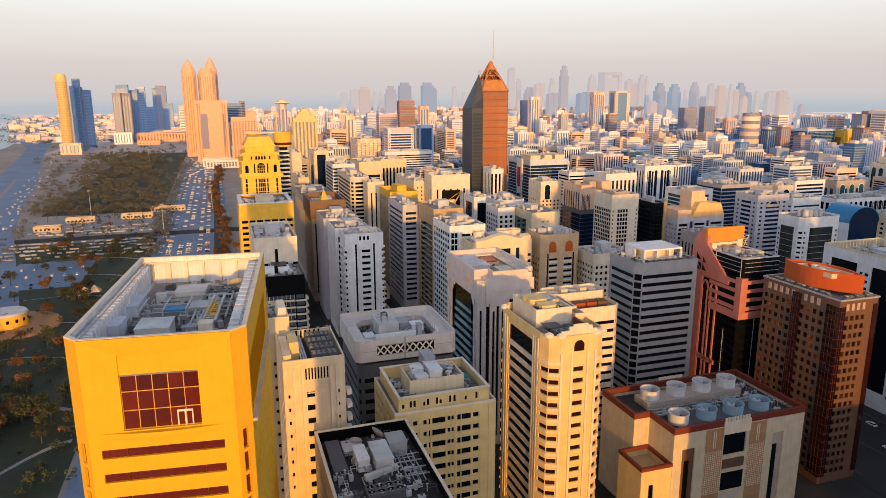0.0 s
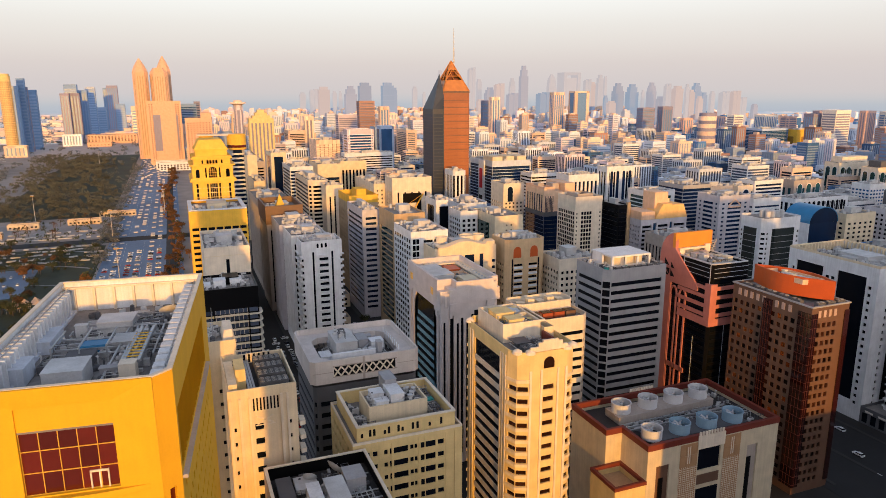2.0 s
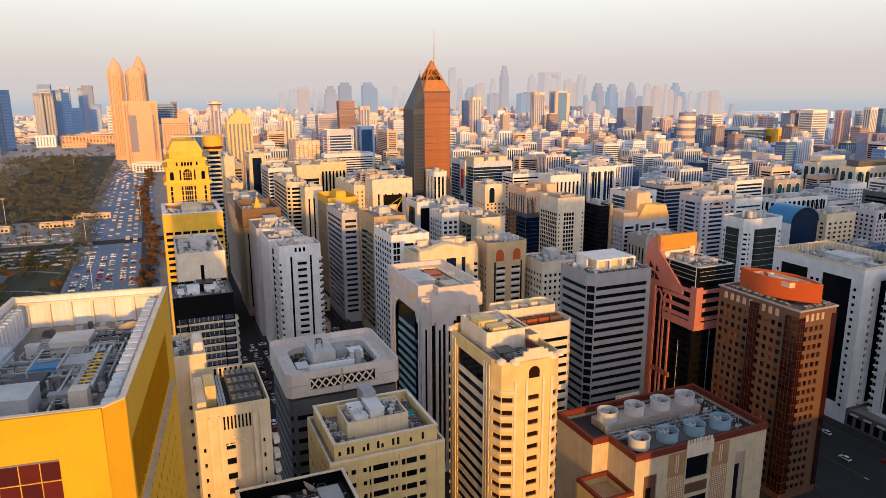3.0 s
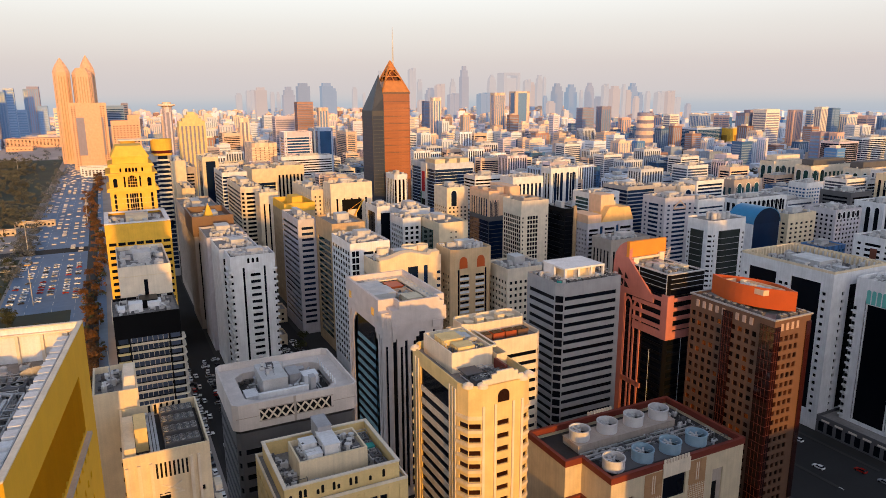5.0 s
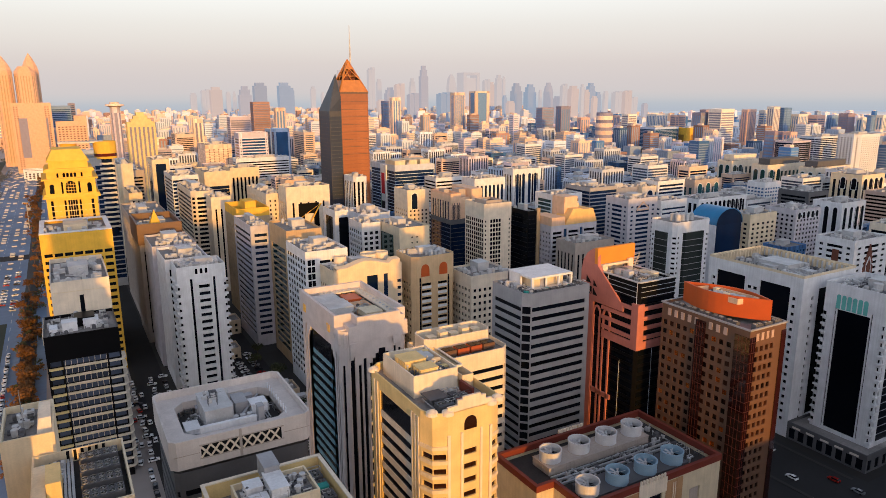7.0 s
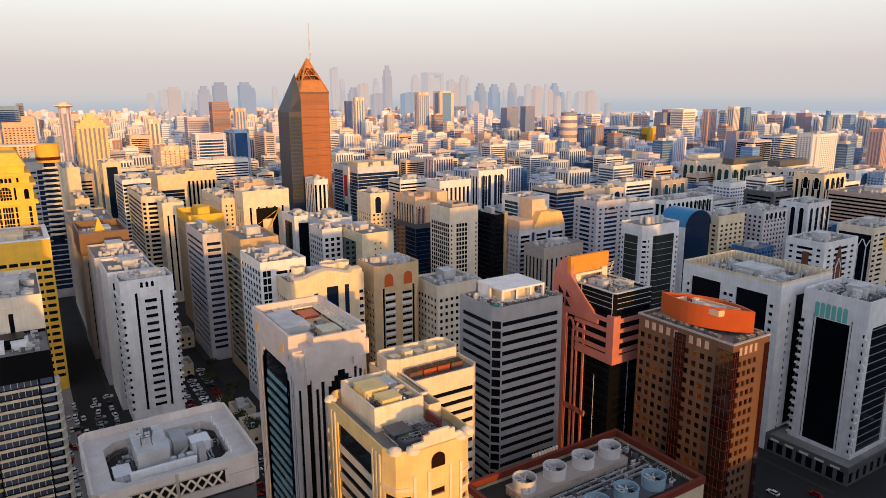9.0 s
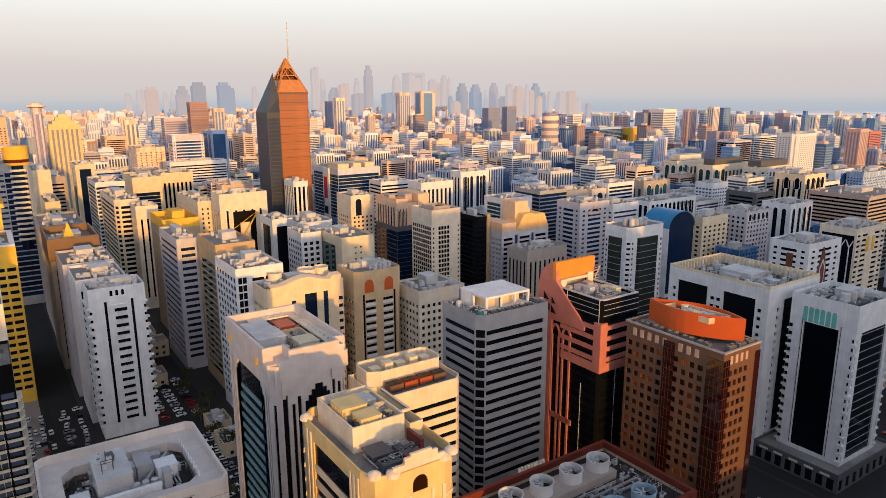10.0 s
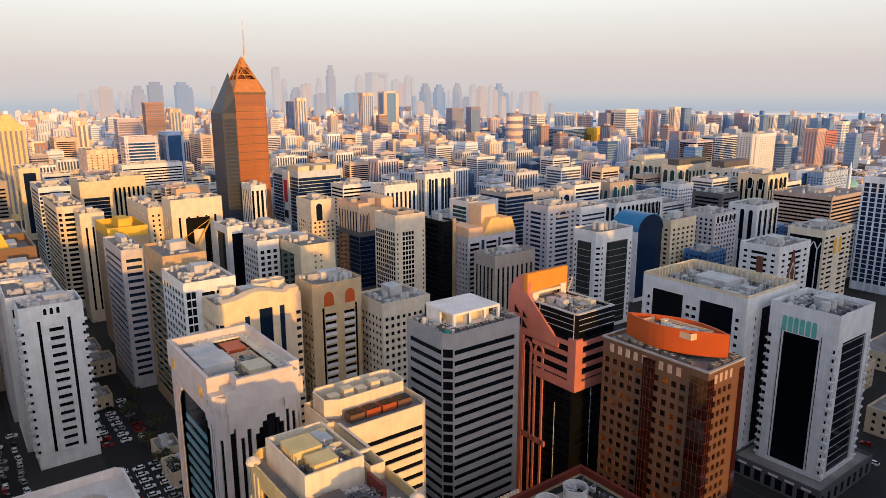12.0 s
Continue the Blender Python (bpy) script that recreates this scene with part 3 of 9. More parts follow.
t_ = Tower("apartment_block", "weathered grey block with balconies and orange stepped roof gables", 322, 423, rectangle(42, 22), 50, LILAC, GLASS, storey=3.3, base=3, crown=2, deep=1.0)
t_.face(0, [("s", 1.5), ("w", 8.5, 0.9, 2.9), ("s", 1.2), ("v", 3.2, 4, 47, GLASSB), ("s", 1.2), ("w", 9.5, 0.9, 2.9), ("s", 1.2), ("v", 2.6, 4, 47, GLASSB), ("s", 1.2), ("w", 0, 0.9, 2.9), ("s", 1.5)])
for k in (1, 2, 3):
    t_.face(k, punched(3.6, 1.8)((22, 42, 22)[k - 1], k))
t_.finish(0)
for k in range(13):
    for x0, x1 in ((1.3, 10.2), (15.4, 25.4), (31.2, 40.8)):
        part("balcony", Geo().prism([(x0, 0.2), (x0 + 0.4, -1.1), (x1 - 0.4, -1.1), (x1, 0.2)], 2.9 + k * 3.3, 3.9 + k * 3.3), LILAC, t_.ob)
ORG = material("orange cream render", (0.80, 0.50, 0.20), streak=0.08)
for g_, m_ in ((Geo().box(0, -0.2, 50, 12, 22, 56), PEACH), (Geo().prism([(12, -0.4), (27, -0.4), (27, 14), (12, 14)], 50, 61, [(19, -0.4), (27, -0.4), (27, 14), (19, 14)]), ORG), (Geo().box(16, 6, 50, 28, 20, 69), PEACH), (Geo().prism([(27, -0.2), (42, -0.2), (42, 20), (27, 20)], 50, 60, [(27, -0.2), (38, -0.2), (38, 20), (27, 20)]), ORG), (Geo().box(29, 10, 58, 33, 15, 63), CREAM)):
    add(t_, "gable", g_, m_, "sunlit orange cream gable")
t_ = block("office_block", "black glass office block with tan edge", 311, 436, 10, 24, 60, BLACK, GLASS, bands(0.5, 0.3, 3.2), top=2)
add(t_, "pier", Geo().box(7.6, -0.5, 0, 10.4, 1.5, 61.5), TAN)
block("office_block", "low taupe block with dark column recesses", 312, 385, 34, 20, 46, TAUPE, GLASS, slots(46, 4.0, 1.6, 10, 8), top=6)
t_ = block("apartment_tower", "lilac white tower with a pointed gable motif", 388, 416, 30, 24, 65, LILAC, GLASSN, centre(0.28, 0.7, 2.5), top=5, each=True)
g_ = Geo()
g_.bar((9, -0.2, 57), (15, -0.2, 62), 0.8)
g_.bar((21, -0.2, 57), (15, -0.2, 62), 0.8)
g_.box(9, -0.15, 55.6, 21, 0, 56.6)
add(t_, "gable", g_, PEACH, "pink gable moulding")
block("apartment_block", "white block with stacked window bands", 418, 412, 28, 24, 62, WHITE, GLASSN, bands(1.5, 0.9, 2.3), top=5)
block("office_block", "navy office block with dark glass bands", 430, 506, 32, 34, 60, GREY, GLASSN, bands(0.3, 0.6, 3.0), top=4)
block("office_block", "grey office block with dark ribbon windows", 464, 514, 32, 20, 56, GREY, GLASSN, bands(0.6, 0.8, 3.0), top=6)
t_ = block("apartment_block", "pale cream block with arched centre bay", 497, 509, 21, 20, 56, PALE, GLASSN, slots(56, 5, 1.8, 6, 6), top=3)
arches(t_, (10,), 20, 52, 7, GLASSN)
block("apartment_block", "white block with blue arched bays", 515, 507, 36, 22, 60, WHITE, GLASSN, bands(2.0, 0.7, 2.6), top=5)
t_ = block("office_block", "stone block with round-headed teal windows", 571, 512, 40, 24, 57, TAUPE, GLASST, slots(57, 8, 3.6, 6, 8), top=4)
arches(t_, (8, 20, 32), 38, 53, 6, GLASST)
t_ = block("office_block", "long white building with an arcade of arches", 500, 446, 63, 24, 52, WHITE, GLASS, slots(52, 6.0, 3.4, 36, 4), top=7)
arches(t_, [5 + k * 5.6 for k in range(10)], 38, 49, 3.2, GLASS)
t_ = Tower("apartment_tower", "white framed tower with dark rounded glass bays and roof tanks", 357, 343, rectangle(34, 22, 2.5), 62, WHITE, GLASS, storey=3.3, base=4, crown=7, deep=0.5)
for k in range(8):
    t_.face(k, [("s", 0.6), ("w", 1.5, 0.9, 2.4), ("s", 0), ("w", 1.5, 0.9, 2.4), ("s", 0.6)] if k in (0, 4) else [("s", 0.5), ("w", 1.4, 0.9, 2.4), ("s", 0)] if k in (2, 6) else [("s", 0.6), ("w", 0, 0.9, 2.3), ("s", 0.6)])
t_.finish(0)
GREENB = glass("dark grey green glass", (0.03, 0.038, 0.036), spec=0.4)
add(t_, "glass_bay", Geo().prism([(7.5, 0.1), (8.6, -1.3), (25.4, -1.3), (26.5, 0.1)], 3, 55), GREENB, "dark rounded glass bay")
add(t_, "glass_bay", Geo().prism([(0.1, 16.5), (-1.3, 15.4), (-1.3, 6.6), (0.1, 5.5)], 3, 55), GREENB, "dark rounded glass bay")
for k in range(12):
    z_ = 6 + k * 4
    part("mullion_band", Geo().prism([(7.4, 0.1), (8.55, -1.38), (25.45, -1.38), (26.6, 0.1)], z_, z_ + 0.25), GREY, t_.ob)
    part("mullion_band", Geo().prism([(0.1, 16.6), (-1.38, 15.45), (-1.38, 6.55), (0.1, 5.4)], z_, z_ + 0.25), GREY, t_.ob)
for k in range(7):
    add(t_, "water_tank", Geo().drum(11 + (k % 4) * 4.0, 8 + (k // 4) * 4.6, 60.9, 1.8, 65.2, 1.8, 16).drum(11 + (k % 4) * 4.0, 8 + (k // 4) * 4.6, 65.2, 1.8, 65.8, 0.5, 16), UNIT)
# vaulted blue building
t_ = Tower("office_tower", "dark glass office tower under a blue barrel roof", 424, 366, rectangle(28, 22), 50, WHITE, GLASSN, base=4, crown=2)
t_.all_faces(lambda L, i: [("s", 0)] if i in (1, 3) else [("s", 0.7), ("w", 0, 0.06, 3.34), ("s", 0.7)])
t_.finish(0)
arc = [(math.cos(a) * 14 + 14, math.sin(a) * 11) for a in [math.pi * i / 24 for i in range(25)]]
g_ = Geo()
g_.poly([(x, -0.05, 50 + z) for x, z in arc])
add(t_, "gable_glazing", g_, GLASSN, "dark glass under the vault")
g_ = Geo()
g_.poly([(x, 22.05, 50 + z) for x, z in reversed(arc)])
add(t_, "front_glazing", Geo().box(0.6, -0.14, 3, 27.4, -0.02, 50), GLASSN, "dark navy curtain wall")
add(t_, "gable_glazing", g_, GLASSN, "dark glass under the vault")
g_ = Geo()
for i in range(24):
    (xa, za), (xb, zb) = arc[i], arc[i + 1]
    for e in (0.0, 0.5):
        g_.quad((xa, -0.5, 50 + za + e), (xa, 22.5, 50 + za + e), (xb, 22.5, 50 + zb + e), (xb, -0.5, 50 + zb + e))
    g_.quad((xa, -0.5, 50 + za), (xb, -0.5, 50 + zb), (xb, -0.5, 50.5 + zb), (xa, -0.5, 50.5 + za))
add(t_, "roof", g_, material("blue metal roofing", (0.02, 0.20, 0.42), rough=0.35, var=0.1), "blue barrel vault roof")
block("apartment_block", "yellow cream flats with square windows", 453, 360, 30, 18, 56, CREAM, GLASS, punched(6.0, 2.6, 0.9, 2.5), top=4)
t_ = block("apartment_block", "grey block with rows of square windows", 494, 352, 30, 26, 57, LILAC, GLASS, punched(3.8, 1.9, 0.9, 2.6), top=8)
arches(t_, [4 + k * 5.4 for k in range(5)], 50, 55, 3.0, GLASS)
block("office_block", "dark stone office with gabled entrance block", 608, 416, 30, 30, 54, DARKG, GLASS, bands(3.0, 0.8, 2.6), top=4)
t_ = block("apartment_tower", "white tower with tall gothic arch recesses", 548, 350, 32, 24, 58, WHITE, GLASS, slots(58, 7.0, 2.6, 6, 5), top=4)
arches(t_, (5, 13, 21, 28), 30, 54, 3.6, GLASS, True)
arches(t_, (5, 12, 19), 30, 54, 3.4, GLASS, True, True)
t_ = block("apartment_block", "white block with brown tiled panels", 424, 268, 36, 24, 57, WHITE, GLASS, centre(0.3, 0.9, 2.5), top=6)
for k, (a_, z1) in enumerate(((5.2, 40), (4.4, 43), (3.5, 46), (2.6, 49), (1.6, 51.5), (0.7, 53.5))):
    add(t_, "arch_step", Geo().box(16 - a_, -0.2 - 0.03 * k, 10, 16 + a_, 0, z1), material("deep brown tile", (0.15, 0.045, 0.025), var=0.2))
g_ = Geo()
for x_ in (13.2, 18.4):
    g_.box(x_, -0.5, 10, x_ + 0.5, -0.38, 41)
g_.bar((13.4, -0.45, 41), (16, -0.45, 46), 0.5).bar((18.6, -0.45, 41), (16, -0.45, 46), 0.5)
add(t_, "arch_rib", g_, WHITE, "white pointed rib")
add(t_, "panel", Geo().box(-0.25, 9, 22, 0, 13, 50), material("deep brown tile", (0.15, 0.045, 0.025)), "brown tile strip")
t_ = block("office_tower", "beige tower with white branching ribs on green glass", 494, 275, 38, 24, 57, PALE, GLASS, lambda L, i: [("s", 1.5), ("v", 0, 6, 52, GLASSG), ("s", 1.5)] if i == 3 else [("s", 1.0), ("w", 4.0, 0.9, 2.4), ("s", 2.5), ("w", 7, 0.9, 2.4), ("s", 0), ("w", 7, 0.9, 2.4), ("s", 2.5), ("w", 4, 0.9, 2.4), ("s", 1.0)], top=6)
arches(t_, (15.5, 22.5), 40, 51, 4.2, OCHRE)
g_ = Geo()
for k in range(4):
    y_ = 4 + k * 5
    g_.box(-0.4, y_ - 0.3, 8, 0, y_ + 0.3, 44)
    g_.bar((-0.2, y_, 44), (-0.2, y_ - 2.2, 49), 0.5)
    g_.bar((-0.2, y_, 44), (-0.2, y_ + 2.2, 49), 0.5)
add(t_, "rib", g_, WHITE, "white forked ribs")
block("parking_garage", "grey parking deck with open dark storeys and pale bands", 693, 359, 70, 55, 50, material("pinkish grey concrete", (0.40, 0.34, 0.33), streak=0.1), GLASS, bands(1.0, 1.3, 3.0), top=4)
t_ = block("apartment_tower", "cream block with rounded arch balconies", 758, 454, 42, 34, 56, CREAM, GLASS, slots(56, 6, 3, 10, 7), top=4)
arches(t_, (7, 17, 27, 36), 40, 52, 6.0, GLASS)
arches(t_, (8, 20), 40, 52, 5.0, GLASS, False, True)
for (x_, y_, w_) in ((807, 654, 62), (798, 594, 76), (820, 545, 74)):
    t_ = block("office_block", "cream palace-like block with green glass arches", x_, y_, w_, 22, 52, PALE, GLASSG, slots(52, 8, 4.5, 6, 9), top=2)
    arches(t_, (w_ * 0.12, w_ * 0.3), 20, 46, 7, GLASSG)
    arches(t_, (6, 16), 20, 46, 6, GLASSG, False, True)
    add(t_, "attic", Geo().box(8, 3, 52, w_ - 8, 19, 59), DARKG if y_ < 620 else PALE)
block("apartment_block", "white block with blue glass bays", 627, 474, 25, 20, 55, WHITE, GLASSB, punched(4, 2.6), top=4)
block("apartment_tower", "tall white tower with rounded balconies", 1178, 701, 70, 40, 72, WHITE, GLASS, punched(6.0, 2.6), top=6, cut=8)
block("office_block", "white office block with navy stripes", 1240, 816, 100, 40, 60, WHITE, GLASSN, bands(0.5, 0.6, 2.6), top=4)
block("office_block", "navy glass office block with rose side", 1104, 767, 50, 34, 60, HAZE_C, GLASSN, bands(1.0, 0.3, 3.1), top=3)
block("office_tower", "rose red tower with dark glass face", 1535, 748, 48, 30, 62, PINK, GLASSP, bands(2.0), top=2)
t_ = block("office_block", "white block with one great blue arch", 895, 491, 45, 26, 49, WHITE, GLASSB, centre(0.3, slot=1, h=49, sides=False), top=2)
arches(t_, (22,), 4, 44, 18, GLASSB)
block("office_block", "blue grey office block with fine windows", 920, 470, 66, 20, 46, HAZE_B, GLASSB, punched(4, 2.0), top=3)
t_ = block("office_tower", "gold mirrored office tower with cream cap", 1418, 1268, 82, 40, 52, OCHRE, glass("gold mirrored glass", (0.34, 0.19, 0.03), spec=0.8), centre(0.2, slot=1, h=40, sides=False), crown=10, top=1)
block("office_tower", "blue glass office tower with white ribs", 1330, 1290, 84, 60, 55, HAZE_B, GLASSB, bands(1.0, 0.3, 3.0), top=2)
block("apartment_block", "low grey block with square windows", 190, 318, 25, 22, 56, PALE, GLASS, punched(3.0, 1.5), top=5)
# left row, far part
block("apartment_block", "beige slab with blank sunlit end wall", 66, 700, 13, 60, 84, CREAM, GLASS, lambda L, i: [("s", 0)] if i in (0, 3) else punched()(L, i), top=2)
block("apartment_block", "beige stepped slab with blank end", 68.5, 640, 10, 50, 66, CREAM, GLASS, punched(5, 1.3), top=2)
block("apartment_block", "beige slab with rows of dark balconies", 80, 780, 16, 60, 70, TAUPE, GLASS, bands(2), top=3)
t_ = block("office_tower", "black glass tower with white grid frame", 582, 262, 40, 30, 84, HAZE_W, GLASSN, punched(4.4, 3.9, 0.25, 3.2), top=4, storey=3.5)
t_ = block("mosque", "pale mosque with turquoise dome among trees", 1010, 470, 40, 34, 18, HAZE_W, GLASSN, punched(5, 2), top=0)
g_ = Geo()
for k in range(6):
    a, b = math.pi / 12 * k, math.pi / 12 * (k + 1)
    g_.drum(20, 17, 18 + 12 * math.sin(a), 13 * math.cos(a), 18 + 12 * math.sin(b), 13 * math.cos(b) + 0.05, 20)
add(t_, "dome", g_, material("turquoise dome tiles", (0.16, 0.42, 0.46), rough=0.4), "turquoise dome")
add(t_, "minaret", Geo().drum(-8, 4, 0, 2.2, 44, 1.6, 12).drum(-8, 4, 44, 2.6, 46, 2.6, 12).drum(-8, 4, 46, 1.4, 54, 0.2, 12), HAZE_W)

# ---- things on roofs ----
def crate(t, x, y, z, w, d, h, mat=None, name="plant_housing", step=1.6):
    """A panelled plant housing: box with raised seams and a lid."""
    g = Geo().box(x, y, z + 0.2, x + w, y + d, z + h)
    g.box(x - 0.12, y - 0.12, z + h, x + w + 0.12, y + d + 0.12, z + h + 0.15)
    g.box(x + 0.2, y + 0.2, z, x + w - 0.2, y + d - 0.2, z + 0.2)
    for k in range(1, max(2, int(w / step))):
        a = x + w * k / max(2, int(w / step))
        g.box(a - 0.05, y - 0.06, z + 0.2, a + 0.05, y, z + h)
    for k in range(1, max(2, int(d / step))):
        a = y + d * k / max(2, int(d / step))
        g.box(x - 0.06, a - 0.05, z + 0.2, x, a + 0.05, z + h)
    g.box(x - 0.05, y - 0.05, z + h * 0.5 - 0.04, x + w, y + d, z + h * 0.5 + 0.04)
    return add(t, name, g, mat or UNIT)


def chiller(t, x, y, z, w, d, h, fans=3, along="x"):
    """A chiller: dark coil box on legs with a row of fan rings on top."""
    g = Geo().box(x, y, z + 0.3, x + w, y + d, z + h)
    for a in (x + 0.1, x + w - 0.3):
        g.box(a, y, z, a + 0.2, y + d, z + 0.3)
    ob = add(t, "chiller", g, DARKG, "dark grey rooftop chiller")
    f = Geo()
    for k in range(fans):
        q = (k + 0.5) / fans
        cx, cy = (x + w * q, y + d / 2) if along == "x" else (x + w / 2, y + d * q)
        pitch, span = (w / fans, d) if along == "x" else (d / fans, w)
        rows = max(1, min(2, int(span / pitch + 0.35)))
        for s in range(rows):
            o = ((s + 0.5) / rows - 0.5) * span
            px_, py_ = (cx, cy + o) if along == "x" else (cx + o, cy)
            r = min(pitch, span / rows) * 0.4
            f.drum(px_, py_, z + h, r, z + h + 0.2, r, 12, cap=False)
            f.drum(px_, py_, z + h + 0.05, r * 0.3, z + h + 0.12, r * 0.25, 8)
    tagged(part("fan_deck", f, STEEL, ob), kind="stuff")
    return ob


def dish(t, x, y, z, r, tilt=40, turn=200):
    g = Geo()
    n = 16
    rings = [[(q * r * math.cos(2 * math.pi * i / n), q * r * math.sin(2 * math.pi * i / n), 0.35 * r * q * q) for i in range(n)] for q in (0.15, 0.55, 1.0)]
    for a, b in zip(rings, rings[1:]):
        for i in range(n):
            j = (i + 1) % n
            g.quad(a[i], a[j], b[j], b[i])
    g.poly(rings[0])
    g.bar((0, 0, 0), (0, 0, r * 0.8), 0.06)
    m = pose(x, y, z + r, tilt, 0, turn)
    ob = part("satellite_dish", g, UNIT, t.ob, m=m)
    return ob


def pipe(t, pts, r=0.15, mat=None, name="pipe"):
    g = Geo()
    for a, b in zip(pts, pts[1:]):
        g.bar(a, b, r * 2)
    return add(t, name, g, mat or STEEL)


def deck(ring, z, mat, t, name="roof"):
    return add(t, name, Geo().prism(ring, z - 0.3, z), mat)


def litter(t, x0, y0, x1, y1, z, count, seed):
    """Small plant over a roof: vents, flues, units with fans, cable trays, ducts, tanks."""
    rnd = random.Random(seed)
    pale, dark = Geo(), Geo()
    for k in range(count):
        x, y = rnd.uniform(x0, x1 - 1.5), rnd.uniform(y0, y1 - 1.5)
        q = rnd.random()
        g = pale if rnd.random() < 0.62 else dark
        if q < 0.34:
            w, d, h = rnd.uniform(0.7, 1.9), rnd.uniform(0.7, 1.6), rnd.uniform(0.5, 1.7)
            g.box(x, y, z + 0.15, x + w, y + d, z + h)
            g.box(x + 0.1, y + 0.1, z, x + w - 0.1, y + d - 0.1, z + 0.15)
            g.drum(x + w / 2, y + d / 2, z + h, min(w, d) * 0.36, z + h + 0.15, min(w, d) * 0.36, 8)
            dark.drum(x + w / 2, y + d / 2, z + h + 0.15, min(w, d) * 0.3, z + h + 0.17, min(w, d) * 0.3, 8)
        elif q < 0.52:
            h = rnd.uniform(0.9, 2.6)
            g.drum(x, y, z, 0.16, z + h, 0.16, 6)
            g.drum(x, y, z + h, 0.34, z + h + 0.25, 0.1, 6)
        elif q < 0.8:
            a, b = (rnd.uniform(2, 7), 0.0) if rnd.random() < 0.5 else (0.0, rnd.uniform(2, 7))
            a, b, h = min(a, x1 - x), min(b, y1 - y), rnd.uniform(0.3, 0.9)
            g.bar((x, y, z + h), (x + a + 0.01, y + b, z + h), 0.22 if rnd.random() < 0.7 else 0.6)
            for s in (0.1, 0.9):
                g.box(x + a * s - 0.06, y + b * s - 0.06, z, x + a * s + 0.06, y + b * s + 0.06, z + h)
        elif q < 0.9:
            g.drum(x + 0.6, y + 0.6, z + 0.2, 0.6, z + 1.5, 0.6, 10)
            g.drum(x + 0.6, y + 0.6, z + 1.5, 0.6, z + 1.75, 0.15, 10)
        else:
            w, h = rnd.uniform(1.5, 3.5), rnd.uniform(1.2, 2.2)
            for s in (0, w):
                g.box(x + s, y, z, x + s + 0.1, y + 0.1, z + h).box(x + s, y + 1.2, z, x + s + 0.1, y + 1.3, z + h)
            g.bar((x, y + 0.05, z + h), (x + w + 0.1, y + 0.05, z + h), 0.1).bar((x, y + 1.25, z + h), (x + w + 0.1, y + 1.25, z + h), 0.1).bar((x, y, z + h), (x, y + 1.3, z + h), 0.1).bar((x + w, y, z + h), (x + w, y + 1.3, z + h), 0.1)
    for g, m in ((pale, UNIT), (dark, DARKG)):
        if g.f:
            tagged(part("roof_clutter", g, m, t.ob), kind="stuff")


# ---- golden yellow tower ----
t = Tower("office_tower", "golden yellow office tower with red-brown window grid and sunken plant roof", -27.2, 122.8, [(2.6, 0), (27, 0), (29.5, 2.6), (29.5, 60), (0, 60), (0, 2.6)], 102, YELLOW, GLASSR, storey=4.55, base=10.8, crown=17, deep=0.5, each=True, rz=-8.5, parapet=6.5, roof=ROOF, seen=(0, 1, 2))
t.face(0, [("s", 1.9), ("w", 4.0, 1.4, 3.1), ("x", 12.7, 1.4, 3.1, 85.4, 99.2), ("w", 3.5, 1.4, 3.1), ("s", 0)])
t.face(1, [("s", 0), ("w", 1.2, 0.4, 4.2), ("s", 0)])
t.each = False
t.deep = 1.6
t.face(2, [("s", 1.2)] + [("v", 2.2, 85.0, 95.2, GLASS), ("x", 1.1, 1.2, 2.6, 85.0, 95.2)] * 14 + [("s", 0)])
t.deep = 0.5
for k in (3, 4):
    t.face(k, punched(4.0, 1.4)((57, 29)[k - 3], k))
t.face(5, [("s", 0), ("w", 1.2, 0.4, 4.2), ("s", 0)])
t.finish(0)
for r in range(4):
    for c in range(5):
        u0, z0 = 8.5 + c * 2.54, 85.4 + r * 3.45
        part("window_pane", Geo().box(u0 + 0.05, 0.7, z0 + 0.06, u0 + 2.49, 0.78, z0 + 3.39), GLASSR, t.ob)
g = Geo()
for c in range(6):
    g.box(8.5 + c * 2.54 - 0.05, 0.55, 85.4, 8.5 + c * 2.54 + 0.05, 0.72, 99.2)
for r in range(5):
    g.box(8.5, 0.55, 85.4 + r * 3.45 - 0.05, 21.2, 0.72, 85.4 + r * 3.45 + 0.05)
add(t, "window_frame", g, OCHRE)
add(t, "gallery_glazing", Geo().box(27.7, 3.8, 84.3, 27.85, 50.0, 95.2), GLASS, "dark glazing of the side gallery")
add(t, "gallery_ledge", Geo().box(29.5, 3.0, 83.6, 30.3, 51, 84.2), TAUPE, "grey ledge below the side gallery")
g = Geo().box(17.2, 0.35, 85.4, 17.4, 0.6, 88.2)
g.box(19.6, 0.35, 85.4, 19.8, 0.6, 88.2).box(17.2, 0.35, 88.0, 19.8, 0.6, 88.3).box(18.4, 0.4, 85.4, 18.6, 0.6, 88.0)
add(t, "balcony_door", g, PALE, "pale framed balcony door")
